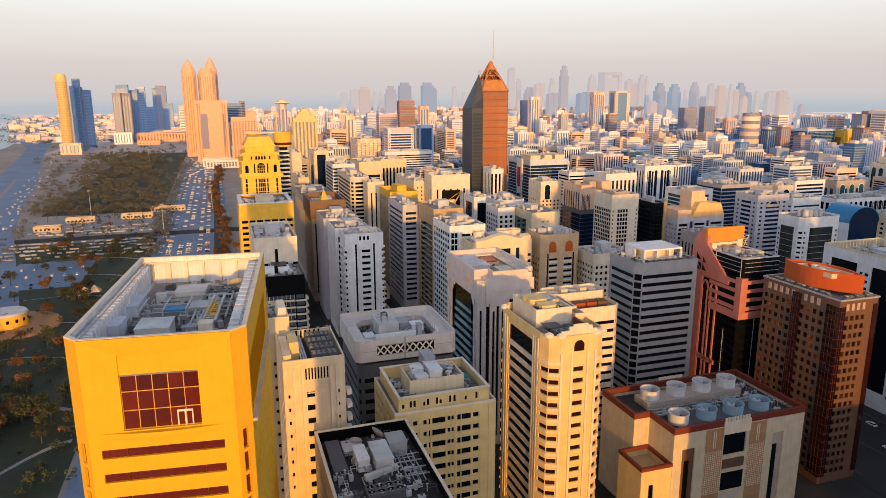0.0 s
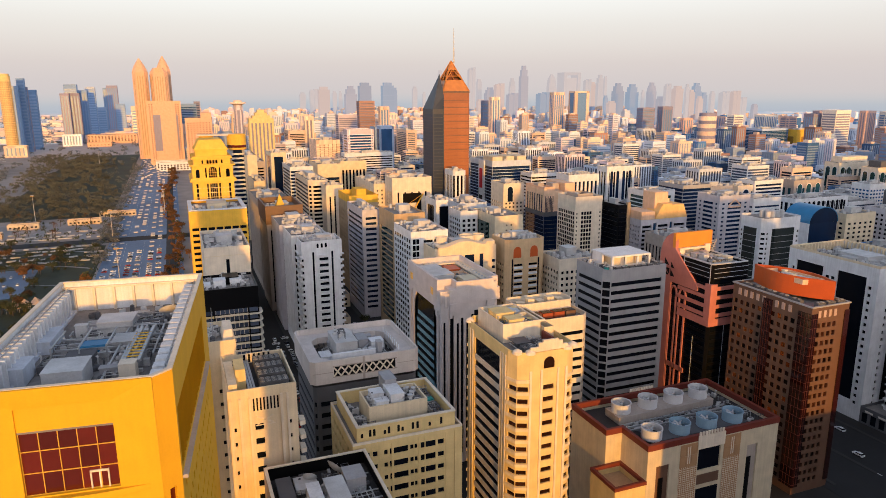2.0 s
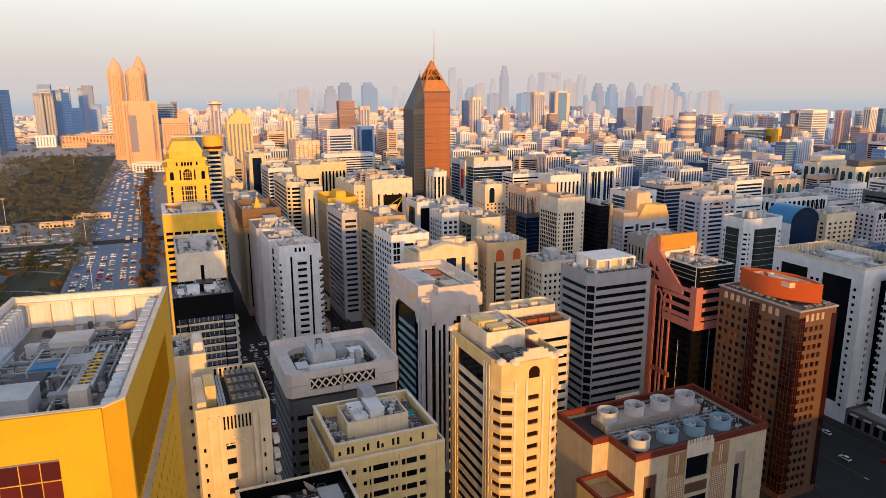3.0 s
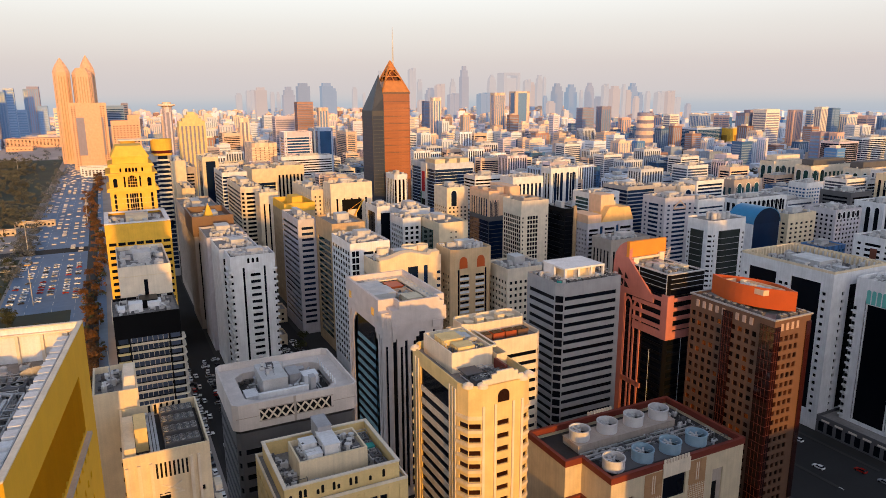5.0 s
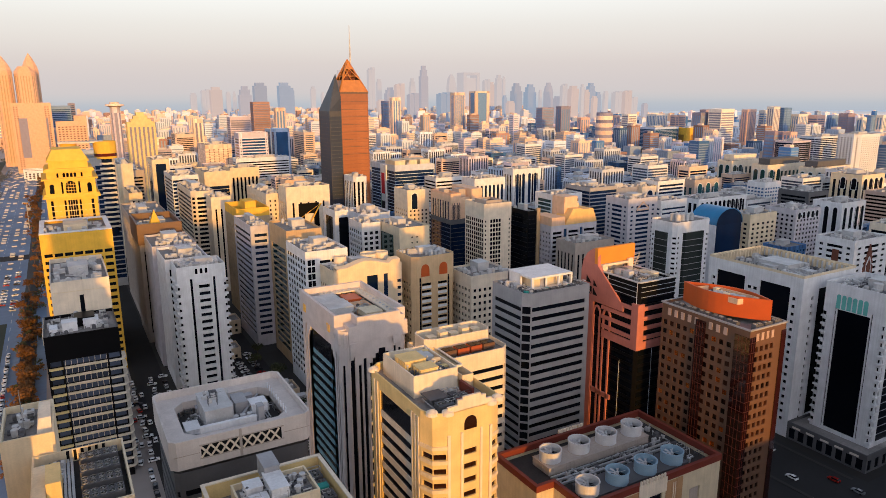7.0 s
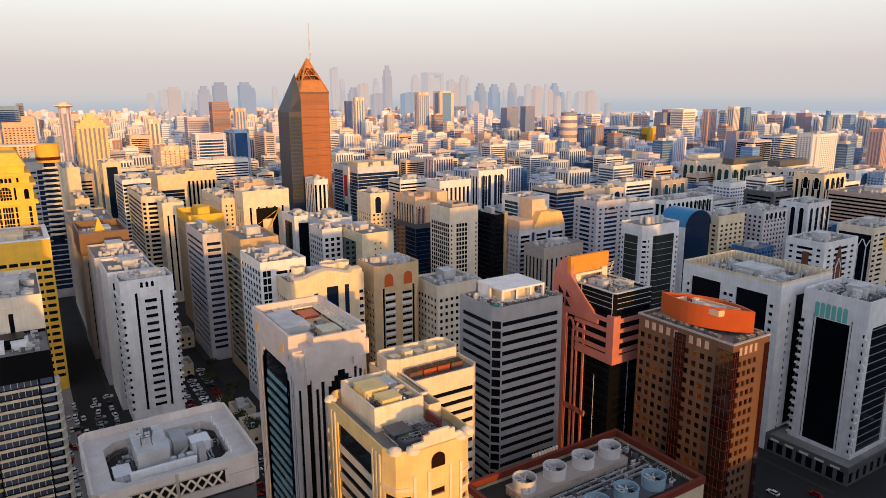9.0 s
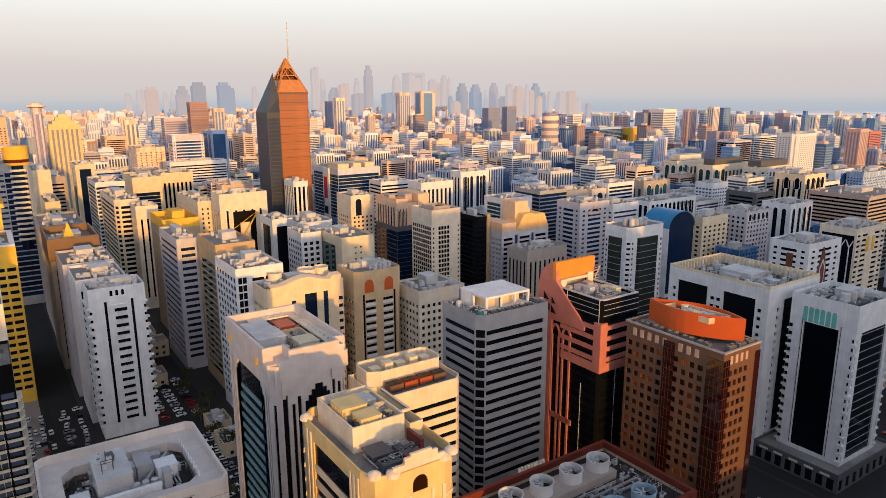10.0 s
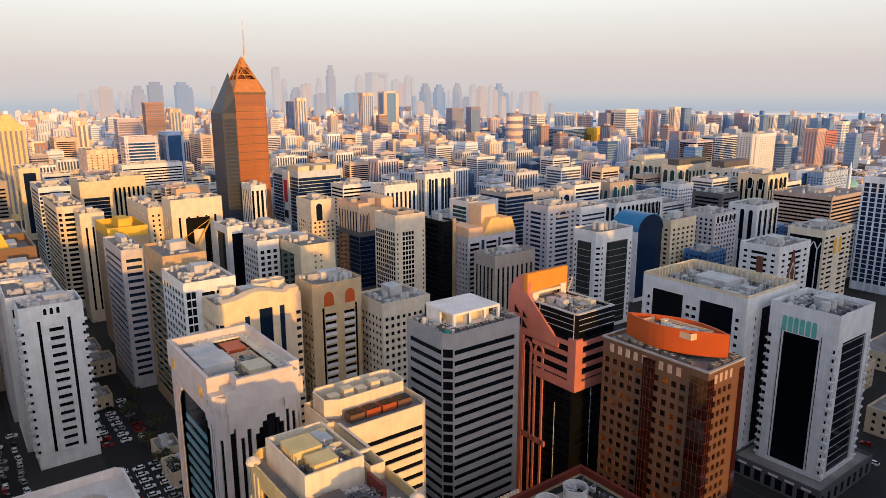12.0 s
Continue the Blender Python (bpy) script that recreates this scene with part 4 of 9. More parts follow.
for nm, pts in (("front_panel", [(2.6, -0.02, 83.9), (8.4, -0.02, 85.3), (8.4, -0.02, 99.3), (2.6, -0.45, 102.2)]), ("front_panel", [(2.6, -0.45, 102.2), (8.4, -0.02, 99.3), (21.3, -0.02, 99.3), (27, -0.45, 102.2)]), ("front_panel", [(27, -0.02, 83.9), (27, -0.45, 102.2), (21.3, -0.02, 99.3), (21.3, -0.02, 85.3)])):
    g = Geo()
    g.poly(pts)
    g.poly([(x, 0.02, z) for x, y, z in reversed(pts)])
    for (xa, ya, za), (xb, yb, zb) in zip(pts, pts[1:] + pts[:1]):
        g.quad((xa, ya, za), (xa, 0.02, za), (xb, 0.02, zb), (xb, yb, zb))
    add(t, nm, g, YELLOW, "folded yellow front panel")
n_ = 14
sill = [(4.5 + 20.8 * i / n_, -1.0 * math.sin(math.pi * i / n_) - 0.05) for i in range(n_ + 1)]
add(t, "ledge", Geo().prism(sill + [(25.3, 0.02), (4.5, 0.02)], 84.3, 85.2), YELLOW)
g = Geo()
for k in range(26):
    y = 3.6 + k * 2.05
    g.box(0.42, y, 96.2, 2.9, y + 0.5, 100.9)
add(t, "parapet_fin", g, WHITE, "white concrete buttress fin")
g = Geo()
for k in range(17):
    y = 4.5 + k * 3.1
    g.box(25.9, y, 98.4, 29.08, y + 2.0, 100.8)
add(t, "parapet_step", g, WHITE, "white concrete bracket")
add(t, "parapet_lining", Geo().rim(inset(t.ring, 0.365), inset(t.ring, 0.41), 95.5, 101.9), WHITE, "white inner parapet lining")
add(t, "shelf_beam", Geo().box(0.42, 3, 95.6, 3.2, 58, 96.2), COOL)
g = Geo()
for k in range(7):
    x = 2.5 + k * 4.0
    g.box(x, 58.6, 95.6, x + 0.5, 59.64, 100.8)
g.box(0.4, 58.9, 100.6, 29.1, 59.64, 101.0)
add(t, "parapet_post", g, PALE)
for x in (1.0, 1.9, 27.8, 28.5):
    pipe(t, [(x, 4, 101.0), (x, 58, 101.0)], 0.09, name="rail")
add(t, "coping", Geo().rim(t.ring, inset(t.ring, 0.8), 101.98, 102.25), PALE, "pale coping")
crate(t, 8.5, 13, 95.5, 6.0, 6.5, 3.6)
crate(t, 11, 40, 95.5, 6.5, 6.0, 2.8)
crate(t, 9, 24, 95.5, 4.5, 4.0, 1.8, DARKG, "plant_skid")
crate(t, 15.5, 30, 95.5, 4.0, 5.0, 2.0, STEEL, "plant_skid")
crate(t, 2.6, 17, 95.5, 2.2, 6.0, 3.2, COOL)
crate(t, 2.6, 32, 95.5, 2.2, 9.0, 2.4, COOL)
add(t, "water_tank", Geo().box(10, 30, 95.6, 14.5, 33, 97.4), material("blue tank", (0.03, 0.2, 0.4), rough=0.5), "blue water tank")
add(t, "stair_head", Geo().box(19.6, 14, 95.5, 22.2, 16.6, 99.2), PALE)
for k in range(5):
    pipe(t, [(17 + k * 1.6, 12 + k * 3, 97), (17 + k * 1.6, 40, 97.2), (9, 40 + k, 97.2)], 0.16)
pipe(t, [(20, 16, 98.8), (20.4, 34, 98.8)], 0.25, STEEL, "duct")
pipe(t, [(22.4, 16, 98.8), (22.4, 34, 98.8)], 0.25, STEEL, "duct")
dish(t, 23.5, 47, 95.5, 2.0)
dish(t, 7.5, 36, 95.5, 0.9)
chiller(t, 18, 42, 95.5, 5, 3.2, 2.0, 2)
chiller(t, 5.2, 22, 95.5, 2.0, 5.0, 1.5, 3, "y")
for k in range(10):
    crate(t, 6 + (k * 5 % 17), 8 + k * 4.6, 95.5, 1.6 + k % 3 * 0.6, 1.4, 1.0 + k % 4 * 0.5, (STEEL, UNIT, GREY)[k % 3])
for k in range(4):
    pipe(t, [(6, 28 + k * 2.2, 96.6 + k * 0.2), (24, 27 + k * 2.2, 96.6 + k * 0.2)], 0.2)
    pipe(t, [(6.5 + k * 4.5, 26, 95.6), (6.5 + k * 4.5, 26, 98.6), (6.5 + k * 4.5, 36, 98.6)], 0.13)
g = Geo()
for k in range(9):
    g.box(19.8, 18 + k * 1.5, 98.9, 22.6, 18.3 + k * 1.5, 99.05)
add(t, "cat_ladder", g, OCHRE)

litter(t, 5, 6, 26, 57, 95.5, 130, 1)
add(t, "plinth", Geo().prism(t.ring, -20.1 / 0.86, -0.02), YELLOW)
t.ob.matrix_basis = pose(-23.3, 103.0, 20.1, 0, 0, -6.7)
t.ob.scale = (0.86, 0.86, 0.86)

# ---- cream block with louvred crown beside the yellow tower ----
t = Tower("apartment_tower", "cream apartment tower with louvred crown and chillers on the roof", 11.0, 158.5, rectangle(15.0, 22), 79, CREAM, GLASS, storey=3.5, base=5, crown=7.5, each=True, parapet=2.4, roof=ROOFD, seen=(0, 1))
t.face(0, [("s", 1.0), ("w", 0.5, 1.2, 2.2), ("s", 4.0), ("w", 1.9, 0.9, 2.4), ("s", 0), ("w", 0.5, 1.2, 2.2), ("s", 1.4)])
t.face(1, [("s", 1.5), ("w", 2.4, 0.3, 2.7), ("s", 3), ("w", 1.4, 0.9, 2.3), ("s", 3.5), ("w", 1.4, 0.9, 2.3), ("s", 0)])
for k in (2, 3):
    t.face(k, punched()(15, k))
t.finish(0)
g = Geo()
for k in range(8):
    g.box(5.3 + k * 0.75, -0.03, 73.6, 5.65 + k * 0.75, 0.3, 76.6)
add(t, "louvre", g, BLACK, "dark louvre slots")
g = Geo()
for k in range(6):
    g.box(5.4 + k * 1.2, 21.6, 76.8, 5.9 + k * 1.2, 22.05, 78.9)
add(t, "louvre", g, BLACK, "dark louvre slots")
g = Geo()
for x, w in ((0.2, 0.5), (2.2, 0.6), (4.3, 0.5), (11.2, 0.6), (12.6, 0.5)):
    g.box(x, -0.45, 3, x + w, -0.02, 77)
add(t, "pilaster", g, PALE)
g = Geo()
g.bar((6, -0.12, 72.2), (9.5, -0.12, 70.4), 0.25)
g.bar((6, -0.12, 70.4), (9.5, -0.12, 72.2), 0.25)
g.rim([(5.6, -0.2), (9.9, -0.2), (9.9, -0.02), (5.6, -0.02)], [(5.7, -0.19), (9.8, -0.19), (9.8, -0.03), (5.7, -0.03)], 70.0, 70.2)
add(t, "panel_cross", g, PALE)
for k in range(19):
    z = 5 + k * 3.5
    part("balcony", Geo().prism([(15.52, 0.6), (16.8, 1.0), (16.8, 3.6), (15.52, 4.2)], z - 0.15, z + 0.95), PALE, t.ob)
for k in range(4):
    chiller(t, 7.4, 2.6 + k * 4.7, 76.6, 6.4, 3.0, 2.3, 5)
for x in (4.6, 5.2, 5.8):
    pipe(t, [(x + 0.4, 2, 77.4), (x + 0.4, 21, 77.4)], 0.22, STEEL, "duct")
# stair head in golden cream: strong sunlight put into its colour
add(t, "stair_head", Geo().box(2.4, 6, 76.6, 4.6, 13, 81.4), GOLDCREAM)
add(t, "roof_room", Geo().box(0.4, 1.5, 76.6, 2.3, 16, 79.9), CREAM)
litter(t, 0.8, 14, 5, 21, 76.6, 20, 41)
# its lower wing
t = Tower("apartment_wing", "cream stair wing with a sunken tank roof", 6.4, 180.8, rectangle(8.6, 16), 83.0, CREAM, GLASS, storey=3.5, base=5, crown=10, parapet=1.4)
t.all_faces(lambda L, i: [("s", 0), ("w", 0.8, 1.2, 2.3), ("s", 0)])
t.finish(0)
add(t, "stair_head", Geo().prism([(5.6, 2), (8.2, 2), (8.2, 12), (5.6, 12)], 81.6, 84.4, [(6.2, 4), (8.2, 4), (8.2, 12), (6.2, 12)]), PALE)
litter(t, 0.8, 1, 5.2, 14, 81.6, 18, 2)
add(t, "mast", Geo().drum(3.6, 6, 81.6, 0.12, 90, 0.06, 8), STEEL)

# ---- dark apartment block with pale balcony bands ----
t = Tower("apartment_block", "black apartment block with cream balcony bands", 10, 312, rectangle(24, 26), 60, BLACK, DUSK, storey=3.35, base=4, crown=6, each=True, roof=ROOF)
t.face(0, [("s", 1.0), ("w", 3.4, 1.0, 2.9), ("s", 0.8), ("w", 0, 1.0, 2.9), ("s", 0.8), ("w", 3.6, 1.0, 2.9), ("s", 0.6)])
for k in (1, 2, 3):
    t.face(k, bands(2.0)(25, k))
t.finish(10, 3)
for k in range(14):
    z = 4 + k * 3.35
    part("balcony", Geo().box(5.3, -0.9, z - 0.1, 19.2, -0.05, z + 0.62), CREAM, t.ob)
    part("balcony_rail", Geo().box(7.2 + k * 2.3 % 4, -1.05, z + 0.5, 13.2 + k * 1.7 % 5, -0.92, z + 0.95), PALE, t.ob)
    part("balcony", Geo().prism([(0.4, 0), (0.6, -1.0), (4.8, -1.0), (4.9, 0)], z - 0.1, z + 0.6), GOLDCREAM, t.ob)
    part("balcony", Geo().prism([(19.6, 0), (19.8, -1.3), (24.4, -1.3), (25.6, 1.2), (25.6, 7), (24.02, 7.4), (24.02, 0)], z - 0.1, z + 0.4), PALE, t.ob)
g = Geo()
for k in range(8):
    g.box(5.6 + k * 1.9, 0.02, 4, 5.75 + k * 1.9, 0.3, 50.5)
add(t, "mullion", g, PALE)
g = Geo()
for k in range(10):
    g.box(-0.3 + k * 0.01, 2 + k * 2.4, 56.5, -0.02, 2.6 + k * 2.4, 60.3)
add(t, "fascia_rib", g, PALE)
crate(t, 6, 6, 58.9, 5, 5, 3.4, WHITE)
crate(t, 13, 8, 58.9, 5, 6, 2.8, WHITE)
crate(t, 2, 4, 58.9, 2.5, 6, 2.2, WHITE)

litter(t, 1, 1, 22, 24, 58.9, 70, 3)

# ---- plain pale block, ochre block and ornate yellow tower along the boulevard ----
t = Tower("office_block", "plain cream block with one slot window and tank roof", 13.5, 338, rectangle(20.5, 44), 73, PALE, GLASS, crown=9, base=8, parapet=1.8)
t.face(0, [("s", 0), ("v", 1.5, 54.5, 67), ("s", 0)])
t.face(1, [("s", 1.0), ("w", 1.6, 0.6, 2.5), ("s", 0)])
t.face(2, [("s", 0)])
t.face(3, punched(5, 1.6)(44, 3))
t.finish(12, 8)
add(t, "string_course", Geo().box(-0.1, -0.1, 68.6, 20.6, -0.02, 68.9), CREAM)
t = Tower("office_block", "ochre yellow block with white roof frame and dark windows", 9.5, 428, rectangle(32.5, 42), 76, OCHRE, GLASS, storey=3.6, crown=7.5, parapet=1.6)
t.all_faces(lambda L, i: [("s", 1.2)] + [("w", 0, 0.7, 2.4), ("s", 0.9)] * 7)
t.finish(6, 5)
add(t, "coping", Geo().rim(t.ring, inset(t.ring, 2.2), 75.9, 76.6), WHITE, "white roof frame")
crate(t, 11, 14, 74.4, 11, 12, 3.0, CREAM)
ORNATE = material("ornate yellow render", (0.80, 0.50, 0.07), streak=0.06)
t = Tower("hotel_tower", "ornate yellow tower with stepped temple-like crown", 14, 474, rectangle(25.2, 34), 88, ORNATE, GLASS, storey=3.8, base=6, crown=4, roof=OCHRE, deep=0.5)
t.face(0, [("s", 2.0), ("v", 1.3, 30, 86), ("s", 5.2), ("v", 1.0, 30, 86), ("s", 0.9), ("v", 4.6, 30, 86), ("s", 0.9), ("v", 1.0, 30, 86), ("s", 0), ("v", 1.3, 30, 86), ("s", 2.0)])
for k in (1, 2, 3):
    t.face(k, slots(88, 4.4, 1.3, 30, 3)(30, k))
t.finish(0)
g = Geo()
for z in range(32, 86, 3):
    g.box(2.0, -0.05, z, 23.2, 0.35, z + 0.35)
for x in (11.4, 12.6, 13.8):
    g.box(x - 0.1, -0.1, 30, x + 0.1, 0.3, 86)
add(t, "window_bars", g, GOLDCREAM)
for z0, z1, o in ((87.4, 88.6, 1.6), (88.6, 89.6, 1.0), (97.3, 98.2, 1.5), (101.6, 102.6, 1.2), (102.6, 103.4, 0.6), (107.0, 107.8, 0.8)):
    ins = {87.4: 0.0, 88.6: 0.0, 97.3: 0.2, 101.6: 1.4, 102.6: 1.4, 107.0: 3.0}[z0]
    r_ = inset(rectangle(25.2, 34), ins - o)
    add(t, "cornice", Geo().prism(r_, z0, z1), ORNATE)
g = Geo().prism(inset(rectangle(25.2, 34), 0.2), 88, 97.5).prism(inset(rectangle(25.2, 34), 1.4), 97.5, 101.8).prism(inset(rectangle(25.2, 34), 3.0), 102, 107.2)
r_ = inset(rectangle(25.2, 34), 2.6)
g.prism(r_, 107.8, 113.5, inset(rectangle(25.2, 34), 5.6))
add(t, "crown", g, ORNATE)
g = Geo()
g.poly(arch_top(12.6, 0.12, 89.8, 96.6, 5.0))
g.poly(arch_top(3.4, 0.12, 90.0, 95.2, 2.2))
g.poly(arch_top(21.8, 0.12, 90.0, 95.2, 2.2))
for x in (8.4, 16.8):
    g.poly(arch_top(x, 0.12, 89.8, 96.2, 0.9))
for k in range(4):
    g.poly(arch_top(9.9 + k * 1.8, 1.32, 98.6, 101.0, 1.3))
for x in (6.8, 18.6):
    g.poly(arch_top(x, 1.32, 98.6, 101.0, 1.0))
add(t, "arched_window", g, GLASS)
g = Geo()
for z in (91.2, 92.8, 94.4):
    g.box(10, 0.02, z, 15.2, 0.11, z + 0.22)
for x in (11.3, 12.6, 13.9):
    g.box(x - 0.1, 0.02, 89.8, x + 0.1, 0.11, 96)
add(t, "window_bars", g, ORNATE)
g = Geo()
for x in (0.0, 4.8, 6.8, 17.2, 19.2, 24.2):
    g.box(x, -0.5, 20, x + 0.9, -0.02, 87.4)
for x in (4.0, 12.2, 20.4):
    g.box(x, 2.4, 102.6, x + 0.8, 2.98, 107)
add(t, "pilaster", g, ORNATE)
t = Tower("apartment_tower", "slate and tan tower with gold lookout drum and curved roof canopy", 26, 606, rectangle(33, 34), 98, GREY, GLASSN, crown=3, storey=3.6)
t.all_faces(lambda L, i: [("s", 0.5), ("w", 0, 0.4, 3.2), ("s", 0.5), ("w", 5.0, 1.0, 2.4), ("s", 0.5), ("w", 0, 0.4, 3.2), ("s", 0.5)])
t.finish(0)
g = Geo().drum(27.5, 4, 97, 7.6, 109.5, 7.6, 28)
add(t, "lookout_drum", g, OCHRE, "gold cylindrical lookout drum")
add(t, "drum_window", Geo().drum(27.5, 4, 98.6, 7.7, 100.8, 7.7, 28), GLASSR)
for k in range(14):
    part("balcony", Geo().drum(27.5, 3, 46 + k * 3.6, 5.6, 47.3 + k * 3.6, 5.6, 20), PALE, t.ob)
add(t, "drum_base", Geo().drum(27.5, 3, 40, 4.6, 98, 4.6, 24), GLASSN)
g = Geo()
for k in range(16):
    a0, a1 = k / 16, (k + 1) / 16
    g.prism([(30 * a0 - 3, 2 - 3 * math.sin(math.pi * a0)), (30 * a1 - 3, 2 - 3 * math.sin(math.pi * a1)), (30 * a1 - 3, 14), (30 * a0 - 3, 14)], 108.6, 109.6)
add(t, "roof_canopy", g, PALE, "pale curved roof canopy")
add(t, "roof_room", Geo().drum(4, 8, 97, 5.5, 109, 5.5, 20), OCHRE)

# ---- grey block with lattice parapet ----
WARMG = material("warm grey render", (0.62, 0.56, 0.53), streak=0.08)
t = Tower("office_block", "grey office block with lattice parapet and sunken plant roof", 36, 194.5, rectangle(31, 28, 1.0), 60.5, DARKG, GLASS, storey=3.5, base=4, crown=2.6, each=False)
t.all_faces(bands(1.0, 1.4, 2.9))
t.finish(0)
r0 = [(x, y) for x, y in inset(rectangle(31, 28, 1.0), -0.7)]
inner = [(6.0, 4.6), (25, 4.6), (27.4, 7), (27.4, 21.5), (25, 24.2), (6, 24.2), (3.6, 21.5), (3.6, 7)]
add(t, "crown_wall", Geo().rim(r0, inset(r0, 0.5), 61.6, 68.4).prism(r0, 61.5, 61.6), WARMG, "pale grey crown wall")
ter = inset(r0, 0.5)
add(t, "terrace", Geo().rim(ter, inner, 64.5, 66.6), WARMG)
deck(inner, 63.2, ROOFD, t)
# thin black panels paint the shaded depth behind the lattice bars
add(t, "lattice_recess", Geo().box(5.9, -0.74, 63.5, 14.4, -0.71, 66.4), BLACK, "black panel painted as shade behind lattice")
add(t, "lattice_recess", Geo().box(15.0, -0.74, 63.5, 24.2, -0.71, 66.4), BLACK, "black panel painted as shade behind lattice")
g = Geo()
for x0 in (5.9, 15.2):
    for k in range(4):
        x = x0 + k * 2.13
        g.bar((x, -0.82, 63.6), (x + 2.1, -0.82, 66.3), 0.16, 0.42)
        g.bar((x, -0.98, 66.3), (x + 2.1, -0.98, 63.6), 0.16, 0.42)
add(t, "lattice", g, PALE, "pale crossed lattice bar")
g = Geo()
g.box(5.6, -0.78, 66.4, 24.8, -0.71, 66.7).box(5.6, -0.78, 63.2, 24.8, -0.71, 63.5).box(14.4, -0.9, 61.6, 15.0, -0.71, 68.4)
g.box(0, -0.78, 64.8, 5.6, -0.71, 64.95).box(24.8, -0.78, 64.8, 31, -0.71, 64.95)
add(t, "string_course", g, TAUPE)
crate(t, 9.0, 9.5, 63.2, 6.5, 12, 6.2, UNIT)
crate(t, 7.0, 5.4, 63.2, 13, 0.8, 4.4, WHITE, "screen_wall")
for k in range(3):
    dish(t, 13.5 + k * 2.0, 8.2, 65.4, 0.9, 75, 180)
crate(t, 20.6, 5.4, 63.2, 1.4, 2.4, 6.4, GREY, "flue")
crate(t, 4.4, 9, 63.2, 3.2, 5, 2.6, WHITE)
crate(t, 20.5, 12, 63.2, 4, 4, 4.2, WHITE)
crate(t, 17, 14, 63.2, 3, 6, 4.6, GREY)
for k in range(3):
    g = Geo().drum(16 + k * 1.7, 9.6, 63.2, 0.7, 66.8, 0.7, 14)
    add(t, "water_tank", g, UNIT)
pipe(t, [(17, 9, 66.5), (24, 20, 66.5)], 0.2, GREY, "duct")
chiller(t, 6.4, 9.5, 63.2, 2.2, 8, 2, 4, "y")
for k in range(8):
    crate(t, 8.5 + (k % 4) * 3.9, 16.5 + (k // 4) * 2.8, 63.2, 2.2, 1.9, 1.6 + (k * 7 % 5) * 0.5, (UNIT, GREY, WHITE)[k % 3])
for k in range(4):
    pipe(t, [(22 + k * 0.7, 8, 65.2), (22 + k * 0.7, 19, 65.2)], 0.12)
g = Geo()
for k in range(9):
    g.box(27.0 + 0.02 * k, 5 + k * 2.1, 66.6, 27.3, 5.5 + k * 2.1, 68.2)
add(t, "parapet_post", g, WHITE)
litter(t, 4.5, 6.5, 26.5, 23, 63.2, 120, 4)
litter(t, 9.5, 10, 15, 21, 69.5, 8, 5)
# ---- beige office block ----
t = Tower("office_block", "beige office block with terrace plant room and dark ribbon windows", 37.5, 154.5, rectangle(27.5, 24), 62.6, GOLDCREAM, GLASS, storey=3.3, base=5, crown=1.2, each=True, parapet=0.2)
t.face(0, [("s", 0.8), ("w", 1.3, 1.2, 2.5), ("s", 0.6), ("w", 1.3, 1.2, 2.5), ("s", 0.6), ("w", 1.3, 1.2, 2.5), ("s", 1.6), ("w", 0.9, 1.2, 2.4), ("s", 0.5), ("w", 4.6, 1.0, 2.6), ("s", 0.5), ("w", 1.8, 1.3, 2.5), ("s", 0.5), ("w", 4.2, 1.0, 2.6), ("s", 0.6), ("w", 1.6, 1.2, 2.5), ("s", 0)])
t.face(3, punched(3.0, 1.5, 1.1, 2.5)(24, 3))
for k in (1, 2):
    t.face(k, punched()(25, k))
t.finish(0)
add(t, "terrace_kerb", Geo().rim(rectangle(27.5, 24), inset(rectangle(27.5, 24), 0.4), 62.6, 63.2), PALE)
r0 = inset(rectangle(27.5, 24), 1.4)
add(t, "parapet", Geo().rim(r0, inset(r0, 0.5), 62.6, 66.3), GOLDCREAM)
add(t, "coping", Geo().rim(inset(r0, -0.2), inset(r0, 0.6), 66.3, 66.6), PALE)
# flat black arches on the solid parapet paint its shaded openings
g = Geo()
for k, x in enumerate((2.6, 4.6, 5.6, 8.2, 9.2, 11.6, 12.6, 15.2, 16.4, 19.5, 22.5)):
    hh = 1.5 if k % 3 else 0.8
    arcp = [(x + 0.3 * math.cos(a), 1.37, 63.6 + hh + 0.3 * math.sin(a)) for a in [math.pi * i / 6 for i in range(7)]]
    g.poly([(x - 0.3, 1.37, 63.6), (x + 0.3, 1.37, 63.6)] + arcp)
add(t, "parapet_opening", g, BLACK, "flat black arches painted as shaded parapet openings")
add(t, "penthouse", Geo().rim([(6, 7), (21, 7), (21, 17), (6, 17)], [(6.4, 7.4), (20.6, 7.4), (20.6, 16.6), (6.4, 16.6)], 62.7, 68.2), CREAM)
add(t, "penthouse_roof", Geo().box(6.3, 7.3, 66.6, 20.7, 16.7, 66.9), ROOF)
crate(t, 8, 12, 66.9, 3.2, 3.4, 2.2, WHITE)
crate(t, 12, 8.6, 66.9, 3.4, 7, 2.8, WHITE)
crate(t, 8.2, 8.2, 66.9, 3.2, 2.6, 1.6, WHITE)
crate(t, 12.4, 15, 66.9, 3, 6, 4.0, GREY)
for k in range(3):
    add(t, "water_tank", Geo().drum(17.3 + k * 1.1, 9.6 + k * 2, 66.9, 0.65, 68.6, 0.65, 14), UNIT)
for k in range(4):
    chiller(t, 7 + k * 3.6, 2.6, 62.9, 3.0, 2.4, 1.9, 2)
for k in range(4):
    chiller(t, 22.5, 4 + k * 4.2, 62.9, 2.4, 3.2, 1.9, 2, "y")
add(t, "tarpaulin", Geo().box(19.8, 2.4, 62.9, 21.4, 4.2, 65.1), material("teal sheet", (0.02, 0.28, 0.26)), "teal covered unit")
deck(inset(r0, 0.5), 62.9, ROOF, t)
g = Geo()
